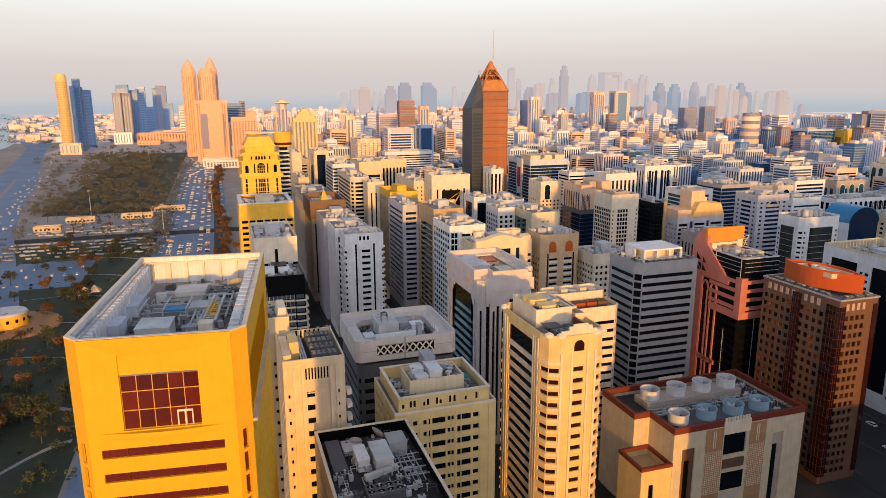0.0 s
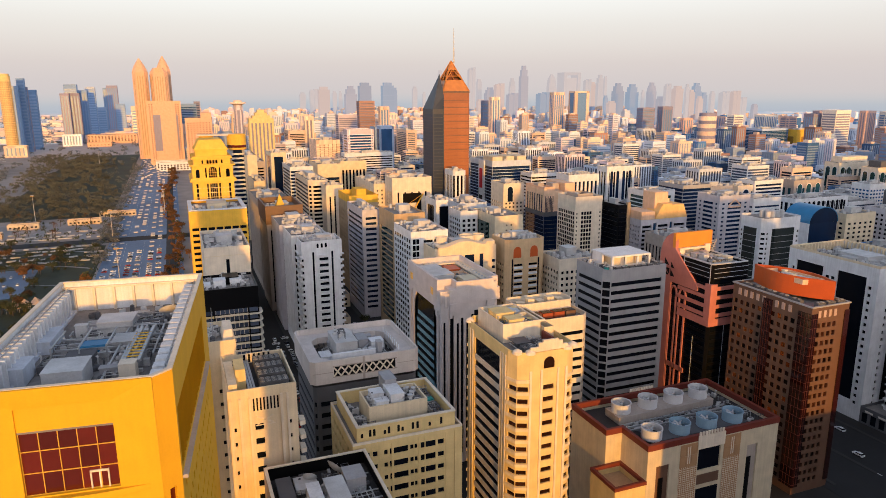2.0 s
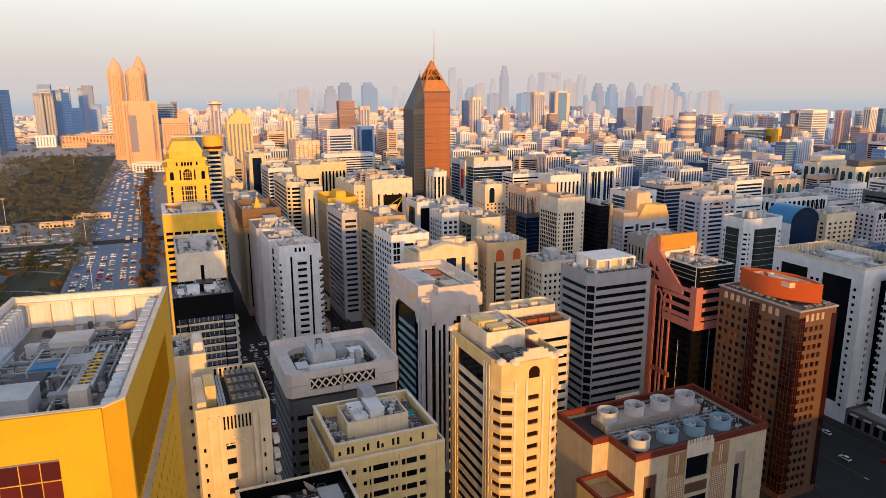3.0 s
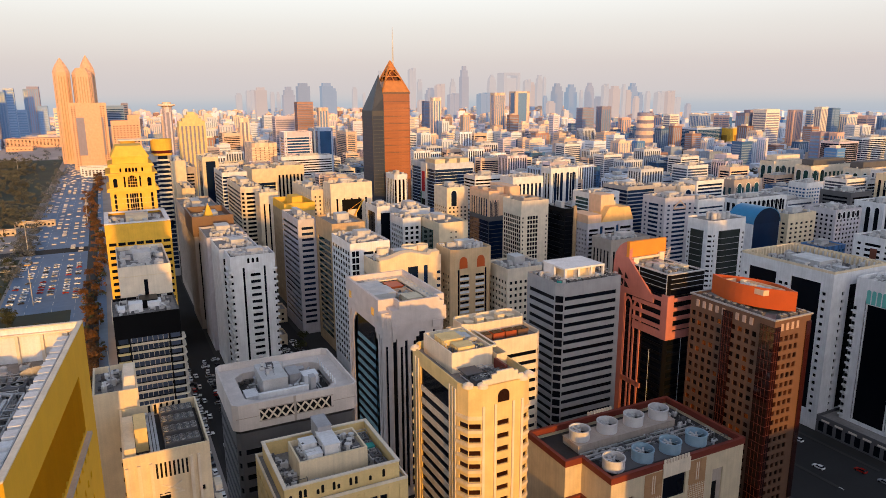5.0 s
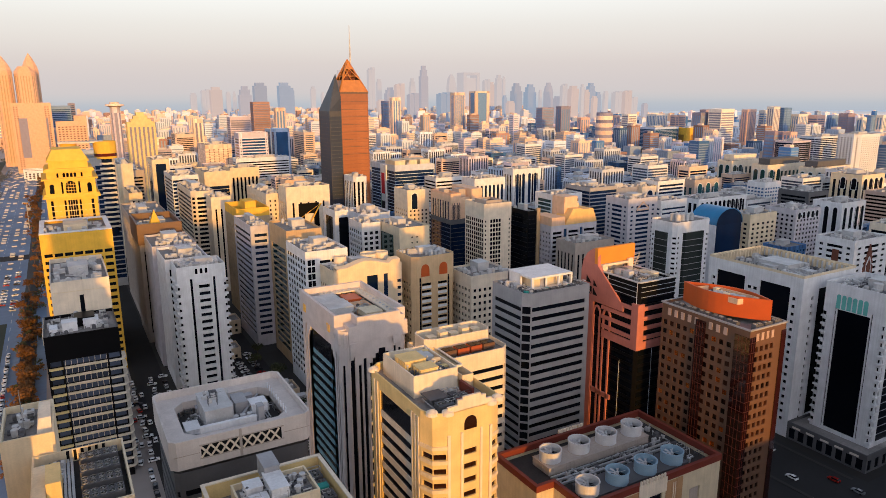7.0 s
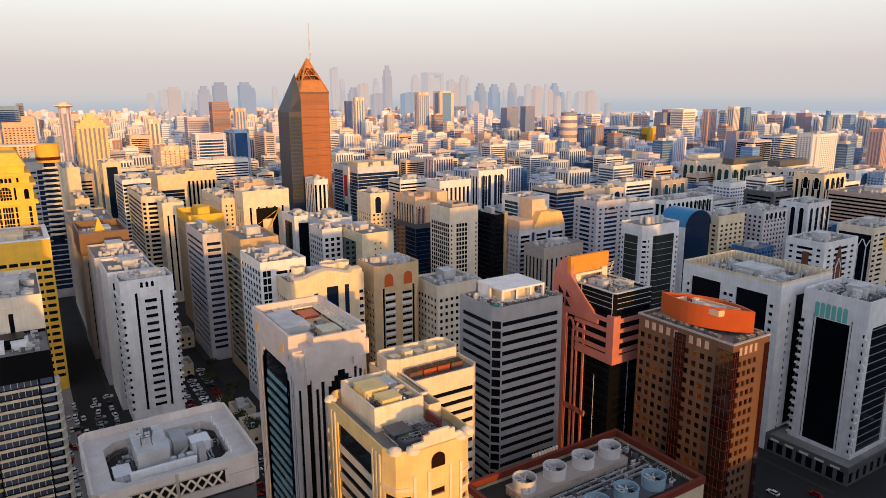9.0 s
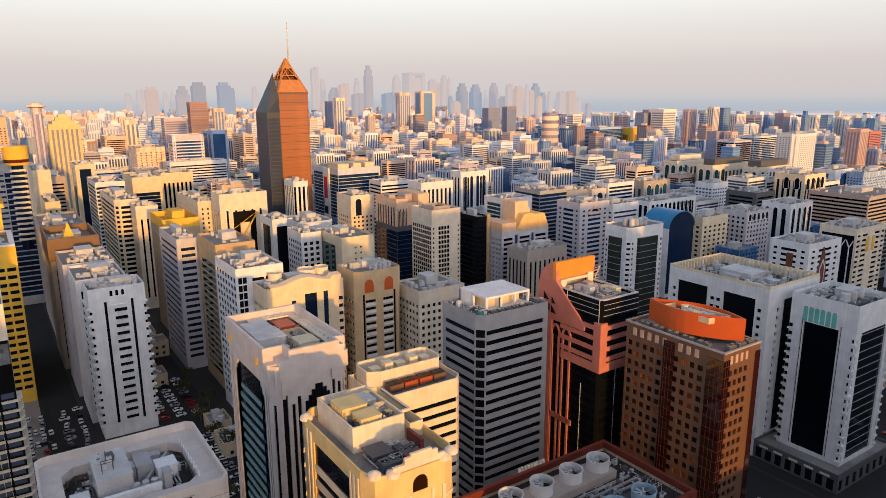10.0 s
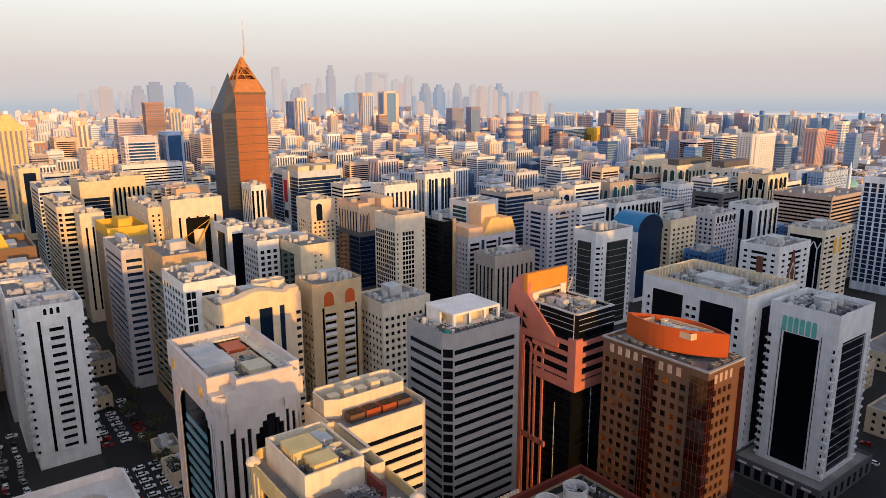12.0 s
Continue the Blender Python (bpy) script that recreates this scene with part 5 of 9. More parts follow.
for x in (0.3, 9.3, 16.1, 25.4):
    g.box(x, -0.22, 4, x + 0.5, -0.02, 62)
for x in (2.6, 4.5, 6.4, 14.8, 17.6, 23.0):
    g.box(x, -0.12, 4, x + 0.25, -0.02, 62)
add(t, "pilaster", g, GOLDCREAM)

litter(t, 7, 8, 20, 16, 66.9, 40, 6)
litter(t, 2.4, 2.4, 25, 5.6, 62.9, 26, 7)
litter(t, 2.2, 6, 5.6, 21, 62.9, 26, 8)
litter(t, 22, 4, 25, 21, 62.9, 20, 9)
add(t, "tarpaulin", Geo().box(22.2, 12.2, 62.9, 24.6, 14.0, 65.0), material("teal sheet", (0.02, 0.28, 0.26)), "teal covered unit")

# ---- dark roofed block in front ----
t = Tower("office_block", "grey block with black sunken roof full of plant", 17.2, 112, rectangle(23, 41.5), 62, TAUPE, GLASS, storey=3.5, base=5, crown=4, parapet=3.0, roof=ROOFD)
t.all_faces(punched(3.4, 1.5))
t.finish(0)
add(t, "coping", Geo().rim(t.ring, inset(t.ring, 0.7), 62, 62.25), PALE)
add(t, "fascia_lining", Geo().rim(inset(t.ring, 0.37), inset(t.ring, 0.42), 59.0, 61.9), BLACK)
crate(t, 7.5, 25, 59, 2.6, 7, 3.0, WHITE)
crate(t, 11.2, 23, 59, 4.0, 9, 3.4, UNIT)
crate(t, 15.8, 29.5, 59, 4.2, 5.4, 3.4, GREY)
crate(t, 2, 24, 59, 3.0, 14, 1.8, DARKG, "plant_skid")
crate(t, 5.8, 33, 59, 4.6, 5, 1.2, UNIT)
for y in (18, 21, 24, 27):
    pipe(t, [(16, y, 60.6), (22, y, 60.6)], 0.12)
pipe(t, [(8, 20, 60.6), (12, 21, 60.8), (14, 22, 60.6)], 0.6, UNIT, "duct")
dish(t, 9, 36, 59, 1.6, 60, 160)
dish(t, 14.5, 37, 59, 2.2, 55, 120)
for k in range(4):
    pipe(t, [(17 + k * 1.2, 16, 60.2), (17 + k * 1.2, 29, 60.2)], 0.1)
chiller(t, 7, 12, 59, 8, 4, 2.4, 4)
litter(t, 1.2, 10, 22, 40, 59.0, 130, 10)


# ---- cream tower with arches ----
BRONZE = glass("dark bronze glass", (0.035, 0.013, 0.006), spec=0.5)
t = Tower("apartment_tower", "cream apartment tower with rounded corner bays and arched top windows", 87.5, 170, [(4.5, 0), (16.5, 0), (19, 1.2), (20.5, 4), (20.5, 36), (3, 36), (0, 33), (0, 5), (1.3, 1.5)], 72, GOLDCREAM, BRONZE, storey=3.7, base=4, crown=5.5, deep=0.4, each=True, seen=(0, 1, 2, 7, 8, 6), parapet=2.2, roof=ROOF)
t.face(0, [("s", 2.2), ("s", 2.2), ("w", 3.4, 0.8, 2.3), ("s", 0)])
t.face(1, [("s", 0.2), ("w", 0, 0.8, 2.3), ("s", 0.4)])
t.face(2, [("s", 0.3), ("w", 0, 0.8, 2.3), ("s", 0.4)])
t.face(3, punched()(32, 3))
t.face(4, punched()(17, 4))
t.face(5, [("s", 0.3), ("w", 0, 0.9, 2.6), ("s", 0.3)])
t.pane = GLASS
t.face(6, [("s", 5.2), ("v", 18.5, 4, 68.0), ("s", 0)])
t.pane = BRONZE
t.face(7, [("s", 0.5), ("w", 0, 0.8, 2.3), ("s", 0.1)])
t.face(8, [("s", 0.1), ("w", 0, 0.8, 2.3), ("s", 0.4)])
t.finish(0)
for k in range(17):
    z = 4 + k * 3.7
    part("balcony", Geo().prism([(4.4, -0.25), (4.5, 0.0), (1.3, 1.5), (0, 5), (-0.3, 5), (1.0, 1.2)], z - 0.2, z + 0.7), CREAM, t.ob)
    part("balcony", Geo().prism([(-0.35, 33), (2.8, 36.3), (3, 36), (0, 33)], z - 0.2, z + 0.8), PALE, t.ob)
    part("balcony", Geo().prism([(16.4, -0.25), (19.2, 1.0), (20.8, 4), (20.5, 4), (19, 1.2), (16.5, 0)], z - 0.2, z + 0.7), CREAM, t.ob)
g = Geo()
for x, w in ((4.4, 0.7), (7.9, 0.6), (13.2, 0.6), (15.8, 0.7)):
    g.box(x, -0.35, 3, x + w, -0.02, 66.5)
add(t, "pilaster", g, PALE)

g = Geo()
g.poly(arch_top(10.6, -0.06, 66.8, 70.2, 3.4))
add(t, "arched_window", g, BRONZE, "arched bronze window")
for k in range(16):
    z = 5.2 + k * 3.7
    part("spandrel", Geo().box(0.12, 9.6, z, 0.39, 27.4, z + 1.75), PALE, t.ob)
g = Geo()
for y in (5.6, 7.2, 8.8, 28.6, 30.4):
    g.box(-0.3, y, 3, -0.02, y + 0.6, 70)
add(t, "pilaster", g, PALE)
g = Geo()
for a, b, zt in ((4.6, 7.2, 73.4), (7.2, 8.6, 74.6), (8.6, 13.4, 75.2), (13.4, 14.8, 74.6), (14.8, 16.4, 73.4)):
    g.box(a, 0, 71.9, b, 0.6, zt)
add(t, "stepped_gable", g, PALE)
g = Geo()
for x, y in ((4.6, 0.4), (1.4, 2.0), (16.4, 0.4), (19, 1.6), (0.2, 32)):
    g.drum(x + 0.2, y + 0.2, 71.5, 1.5, 72.3, 1.3, 14)
    g.drum(x + 0.2, y + 0.2, 72.3, 1.3, 72.9, 0.25, 14)
add(t, "turret_cap", g, PALE)
add(t, "penthouse", Geo().rim([(3.5, 15), (16, 15), (16, 33), (3.5, 33)], [(3.9, 15.4), (15.6, 15.4), (15.6, 32.6), (3.9, 32.6)], 69.8, 75.6), PALE, "cream roof enclosure")
add(t, "penthouse_roof", Geo().box(3.8, 15.3, 73.2, 15.7, 32.7, 73.5), ROOF)
crate(t, 4.6, 22, 73.5, 6, 6, 3.0, GOLDCREAM, step=0.8)
crate(t, 6.2, 16.4, 73.5, 5, 4.2, 2.6, GOLDCREAM, step=0.8)
for k in range(6):
    crate(t, 11.8 + (k % 2) * 1.9, 16 + k * 2.6, 73.5, 1.3, 1.2, 0.9 + (k % 3) * 0.5, (UNIT, GOLDCREAM)[k % 2])
crate(t, 12, 25, 73.5, 2.6, 5, 1.8, UNIT)
dish(t, 13.6, 22, 73.5, 1.5, 50, 170)
dish(t, 13, 18, 73.5, 0.7)
chiller(t, 5, 4.5, 69.8, 4, 3, 1.8, 2)
chiller(t, 10.5, 6.5, 69.8, 4, 3, 1.8, 2)
add(t, "panel", Geo().box(15.9, 8, 69.8, 16.6, 14, 72.5), MAROON)
pipe(t, [(16.4, 20, 73.4), (20.2, 20, 73.4), (20.2, 33, 73.4)], 0.3, PALE)
add(t, "roof_screen", Geo().rim([(16.8, 14), (20.1, 14), (20.1, 35), (16.8, 35)], [(17, 14.2), (19.9, 14.2), (19.9, 34.8), (17, 34.8)], 69.8, 73.4), CREAM)

litter(t, 4.5, 16, 15, 32, 73.5, 45, 21)
litter(t, 4.5, 2.5, 16, 14, 69.8, 40, 22)
litter(t, 17, 14.5, 19.8, 34, 69.8, 25, 23)
add(t, "solar_rack", Geo().prism([(4.6, 8.5), (9.6, 8.5), (9.6, 13.5), (4.6, 13.5)], 71.4, 71.7), DARKG, "dark panel rack")
add(t, "solar_rack", Geo().prism([(10.4, 2.6), (15, 2.6), (15, 6.2), (10.4, 6.2)], 71.6, 71.9), MAROON, "maroon panel rack")

# ---- white office block with rounded roof screen ----
cor = [(3.2 - 3.2 * math.cos(a), 3.2 - 3.2 * math.sin(a)) for a in [math.pi / 2 * i / 5 for i in range(6)]]
t = Tower("office_block", "white office block with dark ribbon windows and orange roof tanks", 116.7, 220.3, cor + [(25.5, 0), (28, 2.5), (28, 20), (0, 20)], 61.5, PALE, GLASS, storey=3.5, base=4, crown=2.4, each=True, parapet=1.6, roof=ROOF, seen=(5, 6, 9))
n = len(t.ring)
for k in range(n):
    L = (Vector(t.ring[(k + 1) % n]) - Vector(t.ring[k])).length
    if k == 5:
        t.face(k, [("s", 0.8), ("w", 0, 1.2, 2.6), ("s", 0.2)])
    elif k == 9 or k == n - 1:
        t.face(k, [("s", 3), ("w", 2.5, 0.8, 2.8), ("s", 2), ("w", 2.5, 0.8, 2.8), ("s", 0)])
    elif L < 4 and k != 6:
        t.face(k, [("s", 0)])
    else:
        t.face(k, bands(0.8)(L, k))
t.finish(0)
add(t, "roof_screen", Geo().rim([(5, 9), (25, 9), (26.5, 11), (26.5, 18), (25, 19.5), (3, 19.5), (1.5, 17.5), (1.5, 11)], [(5.4, 9.4), (24.6, 9.4), (26.1, 11.2), (26.1, 17.8), (24.8, 19.1), (3.2, 19.1), (1.9, 17.3), (1.9, 11.2)], 59.9, 65.2), PALE, "cream roof screen")
RTANK = material("rust red tank", (0.36, 0.07, 0.02))
for k in range(4):
    x_ = 5.5 + k * 4.9
    g = Geo().box(x_, 4.2, 60.4, x_ + 4.4, 7.6, 62.3).box(x_ + 0.2, 4.4, 59.9, x_ + 0.5, 7.4, 60.4).box(x_ + 3.9, 4.4, 59.9, x_ + 4.2, 7.4, 60.4)
    add(t, "condenser", g, RTANK if k % 3 else BROWN, "rust red condenser")
    part("top_grille", Geo().box(x_ + 0.25, 4.45, 62.3, x_ + 2.1, 7.35, 62.45).box(x_ + 2.3, 4.45, 62.3, x_ + 4.15, 7.35, 62.45), BLACK, t.ob, "black fan grille")
litter(t, 2, 10, 25.5, 18.5, 60, 60, 24)
for k in range(5):
    crate(t, 4 + k * 4.2, 12, 60, 2.8, 2.6, 4.8 + k % 2, CREAM)
# the arched niches are only flat black shapes, shade without depth
g = Geo()
for y in (6.6, 12.0):
    g.poly([(-0.05, p[0], p[2]) for p in reversed(arch_top(y, 0, 45, 55, 2.4))])
add(t, "arched_recess", g, BLACK)

# ---- lilac tower with teal bands ----
JW = material("pale lilac stone", (0.60, 0.54, 0.53), streak=0.04)
t = Tower("office_tower", "pale lilac stone tower with teal glass bands and stepped crown", 92.5, 238, [(2, 0), (21, 0), (23, 2), (23, 39), (0, 39), (0, 2)], 70, JW, GLASS, storey=3.5, base=4, crown=7, deep=0.5, parapet=1.0, seen=(0, 4))
t.face(0, [("s", 0.9), ("v", 1.5, 4, 61), ("s", 1.2), ("v", 1.0, 4, 58), ("s", 0.7), ("v", 1.1, 4, 60), ("s", 1.1), ("v", 1.0, 4, 58), ("v", 1.0, 4, 59.5), ("v", 1.2, 4, 61), ("v", 2.4, 4, 62.5), ("v", 1.2, 4, 61), ("v", 1.0, 4, 59.5), ("s", 0.7), ("v", 0.9, 4, 62.5), ("s", 0.8), ("v", 0.9, 4, 61.5), ("s", 0)])
t.face(1, [("s", 0.9), ("v", 0.9, 4, 60.5), ("s", 0)])
t.face(2, slots(72, 4, 1.6, 4, 8)(37, 2))
t.face(3, slots(72, 4, 1.6, 4, 8)(23, 3))
t.face(4, [("s", 2.2), ("v", 0.7, 4, 62), ("s", 0.8), ("v", 0.7, 4, 63), ("s", 1.4), ("v", 1.4, 4, 59.5), ("v", 1.3, 4, 61.5), ("v", 21.0, 4, 63), ("v", 1.3, 4, 61.5), ("v", 1.4, 4, 59.5), ("s", 1.3), ("v", 0.7, 4, 62), ("s", 0.8), ("v", 0.7, 4, 61), ("s", 0)])
t.face(5, [("s", 0.9), ("v", 0.9, 4, 58.5), ("s", 0)])
t.finish(0)
TEALP = material("teal spandrel panel", (0.15, 0.31, 0.40), rough=0.25, var=0.1)
for k in range(15):
    z = 5 + k * 3.5
    part("spandrel", Geo().box(0.28, 6.6 if k < 14 else 9, z, 0.5, 30.6 if k < 14 else 29, z + 1.5), TEALP, t.ob)
# tall roof walls, notched down in steps at both front corners
g = Geo().box(5.2, -0.5, 66, 20.4, 0.5, 74.3).box(5.2, 0.5, 69.2, 6.0, 4.6, 74.3).box(-0.5, 4.6, 68.5, 6.0, 5.4, 74.3).box(-0.5, 5.4, 66.5, 0.5, 39.5, 74.3)
g.box(0.5, 38.5, 69, 23.5, 39.5, 74.3).box(22.5, 3.2, 66.5, 23.5, 38.5, 74.3).box(20.4, 2.4, 69, 23.5, 3.2, 74.3).box(19.6, 0.5, 69, 20.4, 3.2, 74.3)
add(t, "crown_wall", g, JW, "tall pale roof wall")
g = Geo().box(2.4, -0.5, 65.5, 5.2, 4.6, 71.6).box(-0.5, 1.6, 65.5, 2.4, 4.6, 70.4).box(1.0, 0.2, 64.5, 2.4, 1.6, 69.2).box(20.4, -0.5, 66, 21.8, 2.4, 72.9).box(21.8, 0.6, 65.5, 23.5, 2.4, 70.4)
add(t, "stepped_corner", g, JW, "stepped corner blocks of the crown")
g = Geo().box(2.6, -0.9, 60.5, 3.6, -0.02, 66).box(3.6, -0.8, 62.5, 5.2, -0.02, 66).box(17.6, -0.7, 63.6, 20.4, -0.5, 66.2).box(9.4, -0.62, 70.8, 11.6, -0.5, 73.2)
add(t, "stepped_corbel", g, JW)
g = Geo()
for y in (9.0, 33.0):
    for q in range(3):
        g.box(-0.62, y + q * 1.0, 67.4, -0.5, y + 0.45 + q * 1.0, 70.2)
add(t, "wall_vent", g, OCHRE, "narrow ochre wall vents")
add(t, "gallery", Geo().box(19.0, 6, 71.8, 22.5, 38.5, 72.3).box(6, 35, 71.8, 19, 38.5, 72.3), PALE, "pale inner roof gallery")
g = Geo()
for q in range(11):
    g.drum(20.6, 7.5 + q * 2.8, 72.3, 0.45, 72.7, 0.4, 10)
for q in range(5):
    g.drum(8 + q * 2.4, 36.8, 72.3, 0.45, 72.7, 0.4, 10)
add(t, "turret_cap", g, UNIT, "round vent cap")
for x0, y0, w, d, h, mt in ((2.0, 15, 8.5, 10, 3.9, UNIT), (2.4, 26, 8.0, 8.0, 3.4, UNIT), (12.0, 8, 6.0, 7.0, 3.0, CREAM), (12.5, 26, 5.5, 7.5, 2.6, RUST)):
    crate(t, x0, y0, 69.1, w, d, h, mt, step=1.1)
add(t, "sunken_court", Geo().rim([(12, 16), (18.4, 16), (18.4, 24), (12, 24)], [(12.4, 16.4), (18, 16.4), (18, 23.6), (12.4, 23.6)], 69, 71.6), PEACH)
for x, y, r in ((11.0, 14.5, 1.1), (11.4, 24.6, 1.2), (18.0, 25.0, 1.0), (11.0, 29.5, 0.8)):
    dish(t, x, y, 70.2, r)
for k in range(8):
    crate(t, 2.2 + (k % 4) * 2.1, 7.0 + (k // 4) * 4.0, 69.1, 1.5, 2.2, 1.0 + (k % 3) * 0.6, (UNIT, CREAM, STEEL)[k % 3])
    pipe(t, [(11.4, 7 + k * 3.4, 70.2), (18.6, 8.5 + k * 3.2, 70.2)], 0.18)
chiller(t, 12.4, 34.0, 69.1, 6, 3.4, 2, 3)
litter(t, 10.5, 6, 19, 36, 69.1, 80, 25)
litter(t, 1.5, 6, 10, 15, 69.1, 25, 26)

# ---- white balcony tower with slots, and its back sections ----
t = Tower("apartment_tower", "white apartment tower with slot windows and notched balcony corners", 62.8, 367, rectangle(21.6, 17), 66, WHITE, GLASS, storey=3.45, base=6, crown=5.5, deep=0.8, each=True, parapet=1.6, roof=ROOF)
t.face(0, [("w", 1.0, 0.9, 2.3), ("s", 4.6), ("v", 1.1, 6, 60), ("s", 2.6), ("w", 4.9, 0.8, 2.4), ("s", 1.6), ("v", 1.1, 6, 60), ("s", 0), ("w", 1.0, 0.9, 2.3)])
t.face(1, punched()(17, 1))
t.face(2, punched()(21, 2))
t.face(3, [("w", 1.2, 0.6, 2.5), ("s", 0.8), ("w", 4.0, 0.6, 2.5), ("s", 0.8), ("w", 4.0, 0.6, 2.5), ("s", 0)])
t.finish(10, 4)
for k in range(16):
    z = 6 + k * 3.45
    part("balcony", Geo().box(8.2, -0.7, z - 0.1, 13.4, 0, z + 0.75), WHITE, t.ob)
    part("balcony", Geo().box(-0.9, -0.35, z - 0.1, 1.2, 1.5, z + 0.7), WHITE, t.ob)
    part("balcony", Geo().box(20.4, -0.35, z - 0.1, 22.5, 1.5, z + 0.7), WHITE, t.ob)
    part("balcony", Geo().box(-0.9, 6, z - 0.1, -0.02, 16, z + 0.7), WHITE, t.ob)
g = Geo()
for x in (8.6, 10.8, 13.0):
    g.poly(arch_top(x, -0.04, 62.2, 64.6, 1.1, pointed=True))
add(t, "arched_window", g, GLASS)
crate(t, 5, 3, 64.4, 6, 6, 1.8, GREY)
crate(t, 12, 7, 64.4, 6, 5, 2.0, WHITE)
block("apartment_tower", "white apartment slab behind the slot-windowed tower", 60.5, 386, 20, 30, 66, WHITE, GLASS, slots(66, 3.2, 1.2, 6, 5), top=9)
block("apartment_tower", "pale apartment slab with recessed vertical slots", 59, 420, 22, 34, 66, LILAC, GLASS, slots(66, 3.2, 1.3, 6, 5), top=8)
t = Tower("apartment_tower", "brown slab with orange crown and pointed roof tent", 57, 462, rectangle(23, 40), 68, TAUPE, GLASS, crown=12)
t.all_faces(slots(68, 3.4, 1.3, 6, 13))
t.finish(2)
add(t, "crown", Geo().rim(inset(t.ring, -0.6), inset(t.ring, 0.4), 59, 71), BROWN, "orange brown crown")
add(t, "roof_tent", Geo().prism([(7, 8), (14, 8), (14, 15), (7, 15)], 67, 77, [(10.4, 11.4), (10.6, 11.4), (10.6, 11.6), (10.4, 11.6)]), OCHRE, "pointed gold roof tent")
t = block("apartment_tower", "dark brown slab with striped balconies", 58, 515, 24, 70, 66, TAUPE, GLASS, slots(66, 3.4, 1.4, 6, 5), top=6)

# ---- grey banded office tower with white roof pavilion ----
LG = material("light grey stone", (0.35, 0.345, 0.36), streak=0.06)
t = Tower("office_tower", "grey stone office tower with dark bands and white roof pavilion", 158.5, 231, [(2.4, 0), (29, 0), (29, 21), (0, 21), (0, 2.4)], 74.2, LG, GLASS, storey=3.45, base=4, crown=4, deep=0.3, seen=(0, 3, 4), parapet=1.2)
t.face(0, [("s", 0.4), ("w", 0, 1.2, 2.75), ("s", 2.0)])
t.face(1, bands(1.0)(21, 1))
t.face(2, bands(1.0)(29, 2))
t.face(3, [("s", 1.6), ("w", 0, 1.2, 2.75), ("s", 0.4)])
t.each = True
t.face(4, [("s", 0.2), ("w", 0, 0.5, 3.2), ("s", 0.2)])
t.finish(4, 2)
g = Geo()
for z in (0.0, 4.6):
    g.box(5.5, 4, 73.2 + z, 24, 19, 73.9 + z)
for x, y in ((5.5, 4), (11.5, 4), (17.5, 4), (23.2, 4), (5.5, 11), (5.5, 18.2), (23.2, 18.2), (14, 18.2), (23.2, 11)):
    g.box(x, y, 73.9, x + 0.8, y + 0.8, 77.8)
g.box(5.5, 12, 73.9, 6, 19, 77.8).box(11.5, 4.2, 73.9, 12.5, 12, 77.8)
add(t, "pavilion", g, WHITE, "white open roof pavilion")
add(t, "pavilion_room", Geo().box(8, 7, 73.9, 22, 17.5, 77.7), CREAM)
for x in (2, 4, 25.5):
    chiller(t, x, 3, 73.1, 1.8, 3, 1.6, 1)
for k in range(6):
    chiller(t, 6 + k * 3, 1.2, 73.1, 2.4, 1.8, 1.4, 2)
litter(t, 1.5, 2, 28, 4, 73.0, 24, 27)
litter(t, 24.2, 4, 28, 20, 73.0, 24, 28)
litter(t, 1.5, 4, 5.2, 20, 73.0, 24, 29)
for k in range(3):
    add(t, "tarpaulin", Geo().box(1.6 + k * 9, 2.2, 73.0, 2.8 + k * 9, 3.6, 74.6), material("teal sheet", (0.02, 0.28, 0.26)), "teal covered unit")

# ---- salmon pink and black tower ----
t = Tower("office_tower", "black glass office tower with salmon pink frame and orange roof fin", 198.5, 217, [(1, 0), (18, 0), (18, 30), (0, 30), (0, 1)], 75.8, BLACK, GLASS, storey=3.3, base=4, crown=3, deep=0.2, seen=(0, 3), parapet=1.0)
t.face(0, bands(0.3, 0.9, 3.0)(17, 0))
for k in (1, 2, 3):
    t.face(k, bands(0.3, 0.9, 3.0)(30 - 12 * (k == 2), k))
t.face(4, [("s", 0)])
t.finish(0)
g = Geo()
for k in range(5):
    z = 50.5 + k * 3.7
    g.box(-0.5, -0.6, z, 18.1, -0.02, z + (3.0 if k == 0 else 1.5))
    g.box(-0.6, -0.6, z, -0.02, 18 + k * 0.2, z + (3.0 if k == 0 else 1.5))
g.box(-0.66, -0.66, 50.5, 2.6, 2.6, 68)
add(t, "pink_frame", g, PINK, "salmon pink spandrel frame")
g = Geo()
prof = [(30.2, 0), (23, 0), (23, 63.5), (7.0, 63.5), (7.0, 65.5), (21.4, 78.0), (21.6, 84.6), (24.4, 84.2), (27.4, 82.2), (29.6, 79), (30.6, 74.6)]
g.poly([(-0.7, y, z) for y, z in prof])
g.poly([(0.8, y, z) for y, z in reversed(prof)])
for i in range(len(prof)):
    (ya, za), (yb, zb) = prof[i], prof[(i + 1) % len(prof)]
    g.quad((-0.7, yb, zb), (-0.7, ya, za), (0.8, ya, za), (0.8, yb, zb))
add(t, "curved_wing", g, PINK, "curving salmon pink wing wall")
g = Geo()
for y in (20.0, 14.5):
    g.box(-0.55, y - 1.0, 4, -0.02, y - 0.2, 58)
    g.box(-0.55, y + 2.4, 4, -0.02, y + 3.2, 58)
    pts = [(y + 1.1 + 2.1 * math.cos(a), 58 + 4 * math.sin(a)) for a in [math.pi * i / 8 for i in range(9)]]
    for (ya, za), (yb, zb) in zip(pts, pts[1:]):
        g.bar((-0.3, ya, za), (-0.3, yb, zb), 0.5, 0.8)
